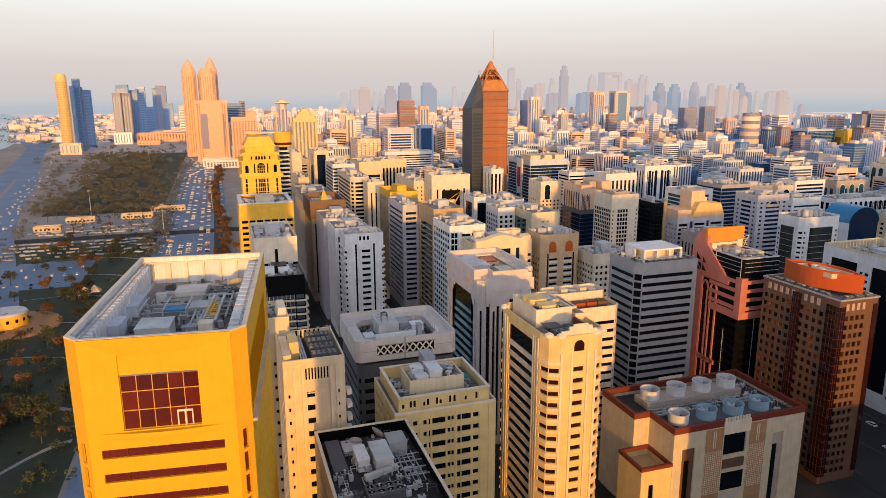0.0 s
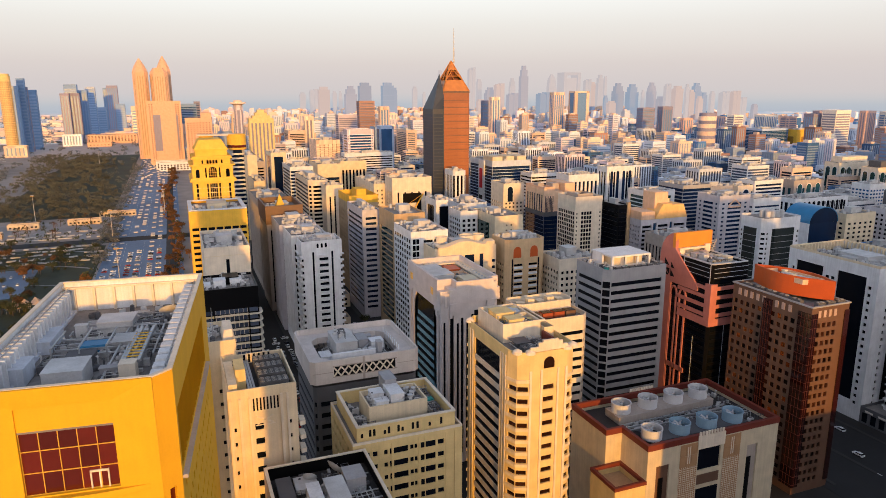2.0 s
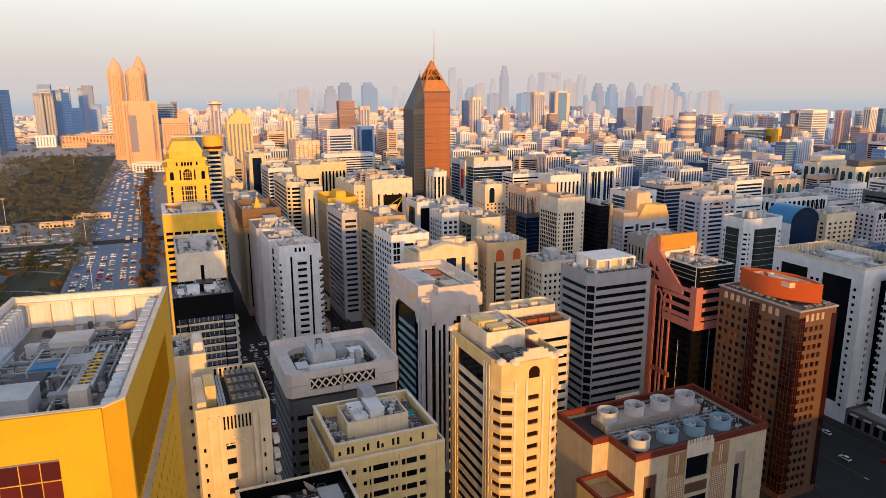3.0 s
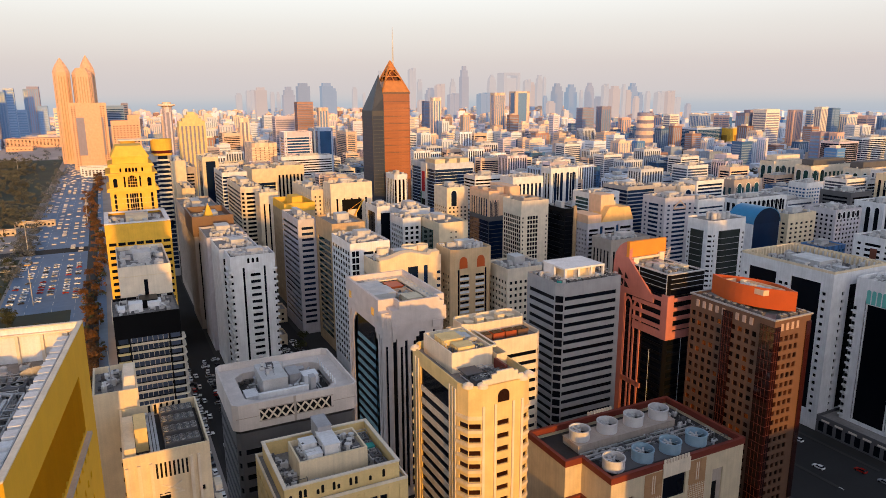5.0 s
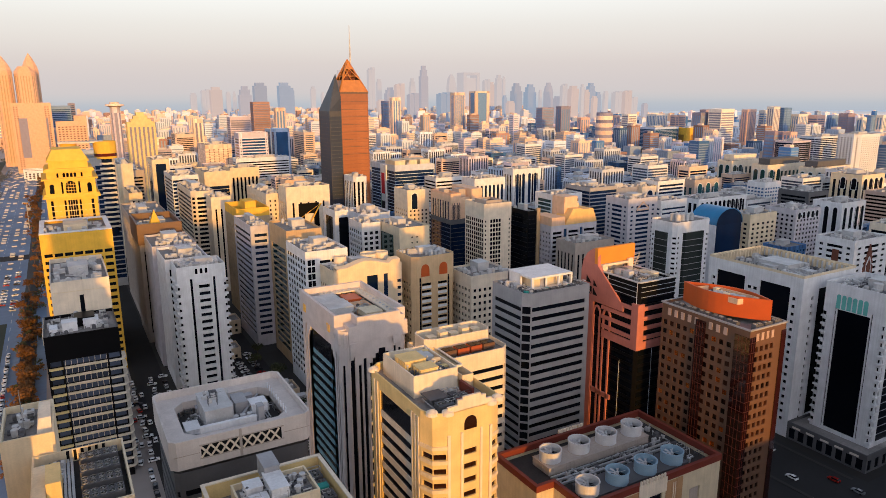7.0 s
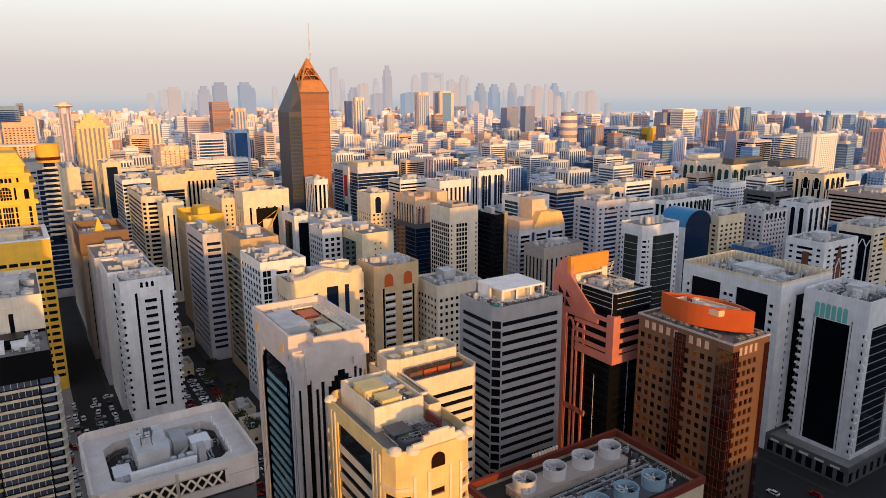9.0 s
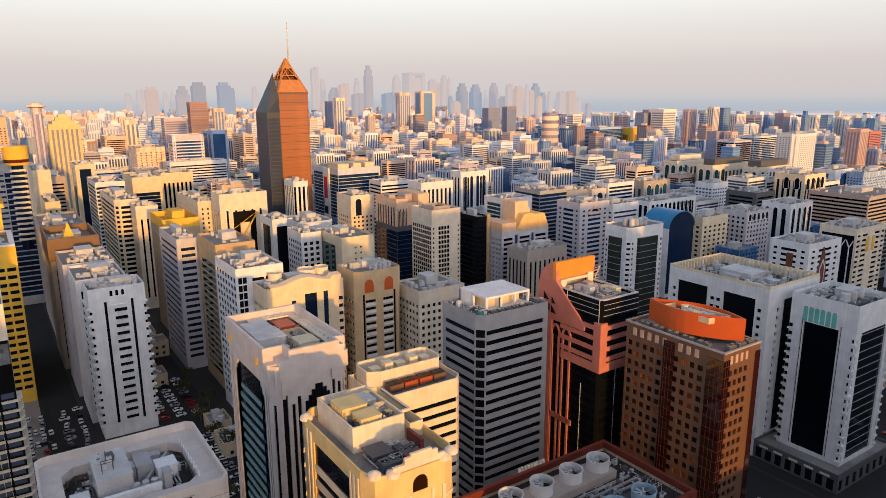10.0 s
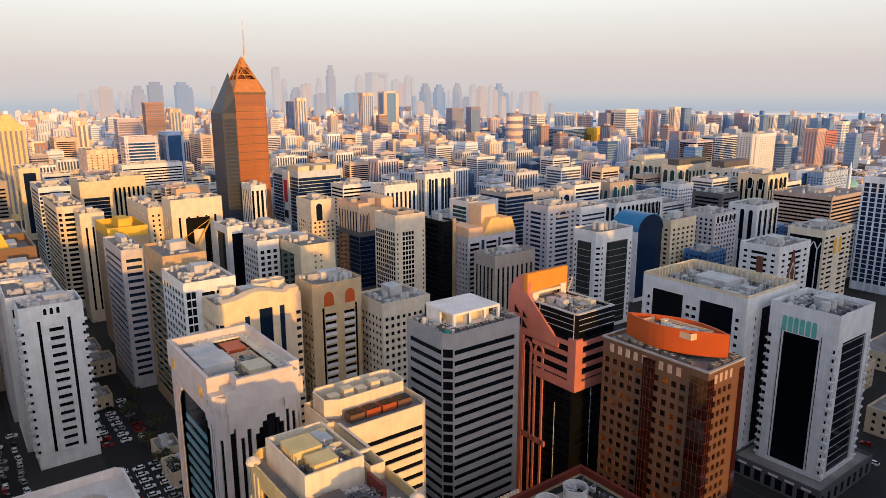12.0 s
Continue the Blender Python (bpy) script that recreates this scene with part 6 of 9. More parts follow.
g.box(-0.55, 12, 26, -0.02, 25, 28)
add(t, "pink_arch", g, PINK, "tall pink arch ribs")
# flat black triangles paint the shaded holes of the lattice
g = Geo()
for y0, z0, y1, z1, y2, z2 in ((27.5, 66, 24.6, 66, 27.5, 69), (24.2, 66.2, 24.2, 69, 27.2, 69.2), (23.6, 66, 20.8, 66, 23.6, 69), (27.5, 70.4, 24.6, 70.4, 27.5, 73.4), (23.4, 69.6, 21.2, 69.6, 23.4, 72.2)):
    g.poly([(-0.73, y0, z0), (-0.73, y1, z1), (-0.73, y2, z2)])
add(t, "panel", g, BLACK, "small black triangle painted as a shaded lattice hole")
g = Geo()
g.prism([(-0.72, 21.5), (18.8, 21.9), (18.8, 23.4), (-0.72, 23.2)], 78.4, 84.7)
g.box(17.2, 21.9, 74.8, 18.6, 23.3, 78.4)
add(t, "wing_fin", g, material("bright orange cladding", (0.72, 0.26, 0.03), var=0.06), "bright orange roof fin")
g = Geo().box(0.9, 24.6, 74.8, 17, 27.4, 77.6).box(0.9, 20.4, 74.8, 3.6, 21.4, 78.3).box(14.4, 20.6, 74.8, 17.0, 21.4, 79.2).box(3.6, 20.8, 77.4, 14.4, 21.4, 78.3)
for q in range(5):
    g.bar((17.6, 21.2, 76 + q), (20.4, 20.8, 76.6 + q), 0.15)
g.bar((17.6, 21, 74.8), (20.4, 20.6, 81), 0.2)
add(t, "roof_room", g, PALE)
add(t, "coping", Geo().rim(t.ring, inset(t.ring, 0.9), 75.82, 76.2), UNIT)
for k in range(9):
    crate(t, 4 + (k % 3) * 4.0, 5 + (k // 3) * 4.6, 74.8, 2.6, 3.0, 1.2 + (k % 4) * 0.5, (UNIT, STEEL, CREAM)[k % 3])
    pipe(t, [(2.5, 4 + k * 1.7, 75.4), (16, 4.4 + k * 1.7, 75.4)], 0.12)
litter(t, 2, 2, 17, 21, 74.8, 80, 30)
add(t, "edge_strip", Geo().box(-0.16, 0.9, 67.9, -0.02, 1.1, 75.8).box(-0.16, 16, 68.2, -0.02, 16.2, 75.8).box(8.0, -0.2, 10, 8.12, -0.02, 50).box(-0.16, 8, 10, -0.02, 8.15, 44), COOL, "thin pale edge strip")
for z in (70.4, 72.4, 74.2):
    add(t, "light_strip", Geo().box(1, -0.2, z, 18, -0.02, z + 0.12).box(-0.16, 1, z, -0.02, 24, z + 0.12), COOL)

# ---- brown tower with orange oval screen ----
t = Tower("office_tower", "brown stone office tower with square windows and orange oval roof screen", 202, 173.5, rectangle(17.5, 35.5), 71, BROWN, glass("bronze mirrored glass", (0.045, 0.016, 0.008), rough=0.12, metal=0.35, rand=0.95, spec=0.6), storey=3.3, base=3, crown=4.5, deep=0.35, each=True, parapet=1.0, roof=ROOF)
t.face(0, [("s", 0.3), ("s", 2.6)] + [("w", 1.6, 0.7, 2.5), ("s", 0.85)] * 4 + [("s", 0)])
t.face(1, punched()(35, 1))
t.face(2, punched()(17, 2))
t.face(3, [("s", 0.8)] + [("w", 1.75, 0.7, 2.5), ("s", 1.15)] * 5 + [("s", 3.2)] + [("w", 1.75, 0.7, 2.5), ("s", 1.15)] * 4 + [("s", 0)])
t.finish(0)
# random panes in orange metal: sunset reflections put into their colour
EMBER = glass("sunset-tinted pane", (0.95, 0.30, 0.07), rough=0.18, metal=0.9, rand=0.3)
lit_panes = {}
rnd_ = random.Random(8)
for ob in list(t.ob.children):
    if ob.name.startswith("window") and ob.matrix_basis.translation.x < 0.6 and ob.matrix_basis.translation.z > 22 and rnd_.random() < 0.13:
        if ob.data.name not in lit_panes:
            me = ob.data.copy()
            me.materials[0] = EMBER
            lit_panes[ob.data.name] = me
        ob.data = lit_panes[ob.data.name]
DARKR = glass("dark red mirrored glass", (0.022, 0.005, 0.004), spec=0.9)
add(t, "corner_glazing", Geo().prism([(-0.35, -0.35), (2.6, -0.35), (2.6, 0.0), (0.0, 0.0), (0.0, 5.2), (-0.35, 5.2)], 3, 68.5), DARKR, "dark red glass corner")
add(t, "corner_glazing", Geo().box(15.4, -0.3, 3, 17.62, 0.6, 68.5), DARKR, "dark red glass corner")
add(t, "glass_strip", Geo().box(-0.3, 16.6, 3, 0, 20.6, 69), DARKR, "dark red glass strip")
g = Geo()
for k in range(20):
    z = 4 + k * 3.3
    g.box(-0.45, -0.45, z, 2.7, -0.36, z + 0.12).box(-0.45, -0.4, z, -0.36, 5.3, z + 0.12).box(-0.4, 16.5, z, -0.31, 20.7, z + 0.12)
for x in (0.6, 1.6):
    g.box(x, -0.42, 3, x + 0.1, -0.36, 68.4)
for y in (0.9, 2.3, 3.7, 17.6, 18.8, 19.8):
    g.box(-0.42, y, 3, -0.36, y + 0.1, 68.4)
add(t, "mullion_grid", g, material("dull red mullion", (0.11, 0.03, 0.02), rough=0.5))
g = Geo()
for k in range(4):
    g.box(2.98 + k * 2.45, -0.15, 66.9, 4.2 + k * 2.45, 0, 69.4)
for k in range(9):
    y = 8.2 + k * 2.9
    if not 15 < y < 19:
        g.box(-0.15, y, 66.9, 0, y + 1.4, 69.4)
add(t, "panel", g, material("pale rose panel", (0.50, 0.36, 0.30)), "pale square crown panels")
add(t, "coping", Geo().rim(inset(t.ring, -0.4), inset(t.ring, 0.3), 70.7, 71.2), GREY)
g = Geo()
lens, inn = [], []
for i in range(13):
    q = i / 12
    lens.append((5.5 + 6.0 * q - 5.2 * math.sin(math.pi * q), 31.5 - 30 * q))
for i in range(13):
    q = 1 - i / 12
    lens.append((5.5 + 6.0 * q + 5.4 * math.sin(math.pi * q), 31.5 - 30 * q))
lens = [p for i, p in enumerate(lens) if i == 0 or (Vector(p) - Vector(lens[i - 1])).length > 0.05][:-1]
cx_, cy_ = sum(p[0] for p in lens) / len(lens), sum(p[1] for p in lens) / len(lens)
innr = [(cx_ + (x - cx_) * 0.94, cy_ + (y - cy_) * 0.96) for x, y in lens]
g.rim(lens, innr, 71.6, 78.6)
g.rim(innr, [(cx_ + (x - cx_) * 0.93, cy_ + (y - cy_) * 0.95) for x, y in lens], 71.6, 78.6)
add(t, "oval_screen", g, RUST, "orange oval roof screen")
add(t, "oval_floor", Geo().prism(innr, 76.0, 76.2), ROOF)
add(t, "roof_pit", Geo().rim([(4.6, 9), (12.6, 7), (11.6, 25), (4.4, 26)], [(5.0, 9.4), (12.2, 7.5), (11.2, 24.6), (4.8, 25.6)], 76.2, 78.0), PEACH)
for k in range(7):
    crate(t, 5.4 + (k % 2) * 2.6, 10 + k * 2.0, 76.2, 1.6, 1.4, 0.9 + (k % 3) * 0.6, (PEACH, UNIT, CREAM)[k % 3])
litter(t, 5, 10, 11.4, 24, 76.2, 26, 31)
litter(t, 13, 3, 16.6, 30, 70.0, 24, 32)
for k in range(3):
    add(t, "water_tank", Geo().bar((6 + k * 0.8, 18 - k * 3, 77.3), (9 + k * 0.8, 17 - k * 3, 77.3), 1.2), UNIT)
for k in range(5):
    chiller(t, 0.9, 6 + k * 5.4, 70.0, 1.8, 4.2, 1.7, 2, "y")
for k in range(3):
    chiller(t, 3.5 + k * 4.6, 0.8, 70.0, 3.6, 1.7, 1.8, 2)

# ---- low block with eight cooling towers ----
t = Tower("plant_building", "cream plant building with maroon parapet and flat plant roof", 127.5, 168, [(5.5, 0), (58.5, 0), (58.5, 34), (-0.5, 34), (-0.5, 13.5), (5.5, 13.5)], 34.6, material("aged cream render", (0.62, 0.53, 0.38), streak=0.1), GLASS, storey=3.6, base=3, crown=3, deep=0.5, parapet=1.6, roof=ROOFD, seen=(0,))
t.face(0, [("s", 3.5), ("v", 5.0, 2, 28.5, BROWN), ("s", 3.8), ("s", 7.5), ("v", 9.0, 23.5, 31), ("s", 7.4), ("s", 4.0), ("v", 4.4, 2, 28.5, TAUPE), ("s", 0)])
for k in (1, 2, 3, 4, 5):
    t.face(k, [("s", 0)])
t.finish(0)
for x in (10.3, 46.2):
    add(t, "window", Geo().box(x, 0.3, 2, x + 1.8, 0.46, 24), BLACK)
add(t, "window", Geo().box(25.3, -0.05, 10.5, 34.3, 0, 17), GLASS)
add(t, "window", Geo().box(25.3, -0.05, 18.5, 34.3, 0, 22.0), BROWN)
TILE = material("tan tile panel", (0.42, 0.24, 0.12), var=0.1)
for x0 in (18.0, 35.6):
    for r in range(8):
        for c in range(3):
            part("tile_panel", Geo().box(x0 + c * 2.3, -0.12, 2 + r * 4.0, x0 + c * 2.3 + 2.22, 0, 5.9 + r * 4.0), TILE, t.ob)
for k, (x0, x1, z0) in enumerate(((27.6, 32.0, 8.6), (28.0, 32.0, 7.3), (25.6, 27.0, 7.2))):
    add(t, "sign", Geo().box(x0, -0.12, z0, x1, -0.02, z0 + (2.0 if k == 2 else 0.8)), UNIT, "plain grey sign bar")
for x0 in (18.0, 35.6):
    g = Geo()
    for q in range(10):
        g.box(x0 + q * 0.76, -0.17, 10.2, x0 + 0.1 + q * 0.76, -0.12, 26)
    for q in range(22):
        g.box(x0, -0.17, 10.2 + q * 0.72, x0 + 6.8, -0.12, 10.3 + q * 0.72)
    add(t, "tile_joint", g, PALE)
    for q in (2.9, 3.7):
        add(t, "white_strip", Geo().box(x0 + q, -0.17, 27, x0 + q + 0.3, -0.12, 33), PALE)
g = Geo().rim(inset(t.ring, -0.25), inset(t.ring, 0.9), 34.4, 36.4)
add(t, "parapet", g, MAROON, "maroon parapet")
g = Geo()
for k in range(9):
    g.box(24.8 + k * 1.15, -0.6, 35.8, 25.5 + k * 1.15, -0.26, 37.4)
g.box(24.6, -0.55, 31.5, 35.4, -0.27, 36)
add(t, "crenellated_panel", g, PALE)
g = Geo()
for k in range(9):
    g.box(24 + k * 1.15, 34.3, 35.8, 24.7 + k * 1.15, 34.9, 37.4)
add(t, "crenellated_panel", g, PALE)
t2 = Tower("plant_annex", "cream annex with maroon rimmed sunken terrace", 121.5, 168, rectangle(11.4, 13.2), 24, GOLDCREAM, GLASS, crown=16, base=3, parapet=3.0, roof=TAN)
t2.face(0, [("s", 3), ("v", 1.8, 2, 18), ("s", 0)])
for k in (1, 2, 3):
    t2.face(k, [("s", 0)])
t2.finish(0)
add(t2, "coping", Geo().rim(inset(t2.ring, -0.2), inset(t2.ring, 0.8), 23.2, 24.4), MAROON, "maroon coping")
FANW = material("white fan shroud", (0.62, 0.62, 0.64), rough=0.5)
FANB = material("blue grey fan shroud", (0.26, 0.40, 0.52), rough=0.5)
crate(t, 10, 3, 33, 38, 8, 2.2, DARKG, "cooling_base")
crate(t, 9, 20, 33, 40, 8, 2.6, TAUPE, "cooling_base")
for row, y in enumerate((6.0, 24.2)):
    for k in range(4):
        x = (11.2, 22.2, 33.2, 44.0)[k] + (1.4 if row else 0)
        fan = thing("cooling_tower", ("blue grey" if (row == 0 and k > 0) else "white") + " round cooling tower shroud with fan blades", "cooling tower", 127.5 + x, 168 + y, 35.2 if row == 0 else 35.6, 0, "cooling towers on the plant roof")
        n_ = 28
        o_ = [(3.3 * math.cos(2 * math.pi * i / n_), 3.3 * math.sin(2 * math.pi * i / n_)) for i in range(n_)]
        i_ = [(q[0] * 0.95, q[1] * 0.95) for q in o_]
        part("shroud", Geo().rim(o_, i_, 0, 3.6).rim([(q[0] * 1.05, q[1] * 1.05) for q in o_], o_, 3.2, 3.62).rim(i_, [(q[0] * 0.99, q[1] * 0.99) for q in i_], 0.0, 3.6), FANB if (row == 0 and k > 0) else FANW, fan)
        part("fan_floor", Geo().drum(0, 0, 1.0, 3.1, 1.1, 3.1, 28), BLACK, fan)
        for b in range(8):
            a = 2 * math.pi * b / 8
            ca, sa_ = math.cos(a), math.sin(a)
            g = Geo()
            g.poly([(0.4 * ca - 0.12 * sa_, 0.4 * sa_ + 0.12 * ca, 2.4), (0.4 * ca + 0.12 * sa_, 0.4 * sa_ - 0.12 * ca, 2.55), (2.9 * ca + 0.4 * sa_, 2.9 * sa_ - 0.4 * ca, 2.6), (2.9 * ca - 0.35 * sa_, 2.9 * sa_ + 0.35 * ca, 2.25)])
            part("fan_blade", g, UNIT, fan)
        part("hub", Geo().drum(0, 0, 1.1, 0.55, 2.9, 0.45, 12), UNIT, fan)
for y in (14, 16, 18):
    pipe(t, [(8, y, 34), (52, y, 34)], 0.3)

litter(t, 8, 12.5, 56, 19, 33.0, 60, 33)
litter(t, 50, 2, 57, 32, 33.0, 40, 34)

# ---- white blocks with black glass panels ----
t = Tower("office_block", "white concrete block with tall black glass panels and finned roof screen", 277, 205, rectangle(36, 46), 69.5, WHITE, GLASS, storey=3.3, base=6, crown=6, deep=0.6, parapet=3.2, roof=ROOF, each=True)
t.face(0, [("s", 0), ("w", 1.6, 0.8, 2.4), ("s", 3.0), ("v", 14, 8, 64), ("s", 3.0), ("w", 1.6, 0.8, 2.4), ("s", 0)])
t.face(1, punched()(46, 1))
t.face(2, punched()(36, 2))
t.face(3, [("s", 2.2), ("w", 1.5, 0.8, 2.3), ("s", 1.0), ("v", 14.5, 8, 64.6), ("s", 1.3), ("w", 2.0, 0.8, 2.3), ("s", 0.8), ("w", 2.0, 0.8, 2.3), ("s", 1.3), ("v", 14.0, 8, 64.6), ("s", 1.0), ("w", 1.6, 0.8, 2.3), ("s", 0)])
t.finish(14, 12)
g = Geo()
for k in range(20):
    g.box(34.2, 2 + k * 2.2, 66.4, 35.6, 2.5 + k * 2.2, 70.2)
for k in range(16):
    g.box(1.6 + k * 2.1, 44.2, 66.4, 2.1 + k * 2.1, 45.6, 70.2)
g.rim(inset(t.ring, 0.05), inset(t.ring, 0.34), 69.5, 70.6)
add(t, "roof_fin", g, CREAM, "cream roof screen fins")
for k in range(4):
    crate(t, 6 + k * 6, 8 + (k % 2) * 14, 66.4, 3.6, 6, 1.8, UNIT)
    pipe(t, [(5, 10 + k * 8, 67.2), (30, 10 + k * 8, 67.2)], 0.2)
litter(t, 2, 2, 33, 43, 66.4, 150, 35)
t = Tower("apartment_tower", "white tower with black glass bay, teal arches and notched balconies", 285, 176, rectangle(27, 24.5), 69, WHITE, GLASS, storey=3.3, base=8, crown=9.5, deep=0.6, parapet=2.4, roof=ROOF, each=True)
t.face(0, [("w", 1.6, 0.7, 2.3), ("s", 2.2), ("v", 19, 8, 58.5), ("s", 2.4), ("w", 1.4, 0.7, 2.3), ("s", 0)])
t.face(1, punched()(24, 1))
t.face(2, punched()(27, 2))
t.face(3, [("w", 1.4, 0.7, 2.3), ("s", 3.2), ("v", 0.5, 8, 60), ("s", 0.4), ("v", 12.8, 8, 58.5), ("s", 0.4), ("v", 0.5, 8, 60), ("s", 0), ("w", 1.4, 0.7, 2.3)])
t.finish(8, 9)
g = Geo()
for k in range(6):
    y = 8.2 + k * 2.12
    g.poly([(-0.06, q[0], q[2]) for q in reversed(arch_top(y, 0, 58.8, 64.6, 1.7))])
add(t, "teal_arch", g, material("pale teal glass", (0.16, 0.50, 0.46), rough=0.2), "pale teal arched windows")
for k in range(15):
    z = 8 + k * 3.3
    for x, y in ((-0.5, -0.5), (-0.5, 22.8), (25.2, -0.5)):
        part("balcony", Geo().box(x, y, z - 0.1, x + 2.2, y + 2.2, z + 0.6), WHITE, t.ob)
    part("mullion_band", Geo().box(4, 0.45, z + 2.9, 22.6, 0.58, z + 3.1), GREY, t.ob)
for k in range(3):
    add(t, "water_tank", Geo().drum(8 + k * 5, 9, 66.6, 1.7, 70.4, 1.7, 18), UNIT)
    chiller(t, 5 + k * 6.4, 14, 66.6, 5, 3, 2, 3)
litter(t, 1.5, 1.5, 25.5, 23, 66.6, 80, 36)
for k in range(4):
    crate(t, 2 + k * 3.2, 3.0, 66.6, 2.4, 2.6, 1.6, DARKG)
t = Tower("podium", "dark stone shop podium with arched openings", 277, 172, rectangle(42, 33), 7.6, DARKG, GLASS, base=0.5, crown=1, storey=5.5)
t.all_faces(lambda L, i: [("s", 1.0)] + [("w", 2.6, 0.2, 4.6), ("s", 0)] * 8)
t.finish(0)
g = Geo()
for k in range(5):
    g.box(-0.3, 3 + k * 6, 5.6, -0.1, 6.5 + k * 6, 6.4)
add(t, "sign", g, material("pale sign board", (0.7, 0.65, 0.6)), "pale illuminated sign bars")

# ---- taupe block with pointed arches, and cream block with wavy roof ----
t = Tower("apartment_block", "taupe apartment block with pointed red-brown arches and chamfered crown", 163.5, 328, rectangle(23.5, 20, 2.0), 66.5, material("warm sand render", (0.64, 0.45, 0.26), streak=0.08), GLASS, storey=3.5, base=5, crown=11, deep=0.5, each=True, seen=(0, 6, 7))
t.face(0, [("s", 1.4), ("v", 1.1, 5, 56), ("s", 0.2), ("w", 5.2, 1.3, 2.6), ("s", 0), ("w", 5.2, 1.3, 2.6), ("s", 0.2), ("v", 1.1, 5, 56), ("s", 1.4)])
for k in range(14):
    for x0 in (2.8, 11.6):
        part("spandrel", Geo().box(x0 + 1.9, -0.16, 4.9 + k * 3.5, x0 + 7.1, -0.02, 6.2 + k * 3.5), WHITE, t.ob)
for k in range(1, 8):
    t.face(k, [("s", 0)] if k % 2 else punched()(18, k))
t.finish(10, 7)
g = Geo()
for x in (6.6, 16.6):
    g.poly(arch_top(x, -0.05, 56.5, 62.6, 4.6, pointed=True))
add(t, "pointed_arch", g, RUST, "red-brown pointed arches")
WAVY = material("soft gold cream render", (0.80, 0.64, 0.44), streak=0.08)
t = Tower("apartment_block", "cream apartment block with rounded corners and blue window slots", 124, 331, [(3, 0), (35, 0), (35, 17), (0, 17), (0, 3), (0.9, 0.9)], 64.5, WAVY, GLASSN, storey=3.5, base=5, crown=5, deep=0.4, each=True, seen=(0, 4, 5))
t.face(0, [("s", 8), ("v", 2.0, 5, 58), ("s", 4), ("v", 5.5, 5, 60), ("s", 3), ("v", 2.2, 5, 60), ("s", 0), ("w", 2.0, 0.8, 2.4), ("s", 0.4)])
for k in (1, 2, 3):
    t.face(k, punched()(20, k))
t.face(4, [("s", 0.3), ("w", 0, 0.8, 2.3), ("s", 0.2)])
t.face(5, [("s", 0.2), ("w", 0, 0.8, 2.3), ("s", 0.3)])
t.finish(5, 3)
g = Geo()
m_ = 30
for i in range(m_):
    xa, xb = 2 + 32 * i / m_, 2 + 32 * (i + 1) / m_
    za, zb = [65 + 2.4 * max(0, math.sin(math.pi * (x - 6) / 22)) ** 1.5 + (1.4 if x > 29 else 0) for x in (xa, xb)]
    g.quad((xa, -0.2, 64), (xb, -0.2, 64), (xb, -0.2, zb), (xa, -0.2, za))
    g.quad((xa, -0.2, za), (xb, -0.2, zb), (xb, 3.5, zb + 0.6), (xa, 3.5, za + 0.6))
    g.quad((xb, 3.5, 63), (xa, 3.5, 63), (xa, 3.5, za + 0.6), (xb, 3.5, zb + 0.6))
add(t, "wavy_parapet", g, WAVY, "sunlit wavy parapet")
for x, y, r in ((23, 12, 4), (30, 12, 3.2), (9, 13, 3)):
    add(t, "roof_drum", Geo().drum(x, y, 63.4, r, 68, r, 24, cap=False).drum(x, y, 66, r - 0.3, 66.2, r - 0.3, 24), PALE)

# ---- copper and dark twin office tower with mast ----
COPPER = glass("copper mirrored glass", (0.42, 0.15, 0.05), rough=0.3, metal=0.25, rand=0.05)
SLATE = glass("slate blue mirrored glass", (0.035, 0.05, 0.085), rough=0.4, rand=0.05, spec=0.25)
t = Tower("office_tower", "copper glass office tower with open pyramid top and mast", 265.5, 680, rectangle(29, 29), 143.5, material("copper brown spandrel", (0.30, 0.105, 0.04), rough=0.4), COPPER, storey=3.6, base=6, crown=8, deep=0.15)
t.all_faces(lambda L, i: [("s", 1.2), ("w", 0, 0.35, 3.5), ("s", 1.2)])
t.finish(0)
apex = (14.5, 14.5, 174.5)
c4 = [(0, 0, 143.6), (29, 0, 143.6), (29, 29, 143.6), (0, 29, 143.6)]
g = Geo()
for k in range(4):
    a, b = Vector(c4[k]), Vector(c4[(k + 1) % 4])
    p = Vector(apex)
    m1, m2 = a.lerp(p, 0.36), b.lerp(p, 0.36)
    g.quad(tuple(a), tuple(b), tuple(m2), tuple(m1))
    m3, m4 = a.lerp(p, 0.72), b.lerp(p, 0.72)
    g.poly([tuple(m3), tuple(m4), apex])
    for q in (0.36, 0.5, 0.72):
        g.bar(tuple(a.lerp(p, q)), tuple(b.lerp(p, q)), 0.8)
    g.bar(tuple(a), apex, 1.2)
    mid = (m1 + m2) / 2
    if k in (1, 2):
        g.quad(tuple(m1), tuple(m2), tuple(m4), tuple(m3))
    g.bar(tuple(m1), tuple((a.lerp(p, 0.72) + b.lerp(p, 0.72)) / 2), 0.7)
    g.bar(tuple(m2), tuple((a.lerp(p, 0.72) + b.lerp(p, 0.72)) / 2), 0.7)
    g.bar(tuple(mid), tuple(a.lerp(p, 0.72)), 0.6)
add(t, "pyramid", g, material("golden orange metal", (0.50, 0.20, 0.05), rough=0.4), "open orange pyramid frame")
g = Geo().box(9, 10, 154.6, 14, 15, 159.5).box(15, 9.5, 154.6, 20, 14, 157.4).box(12, 12, 159.5, 17, 16.5, 163.5).drum(18, 17, 154.6, 1.6, 158.6, 1.6, 10)
add(t, "plant_unit", g, material("deep brown tile", (0.15, 0.045, 0.025)), "brown plant units within the pyramid")
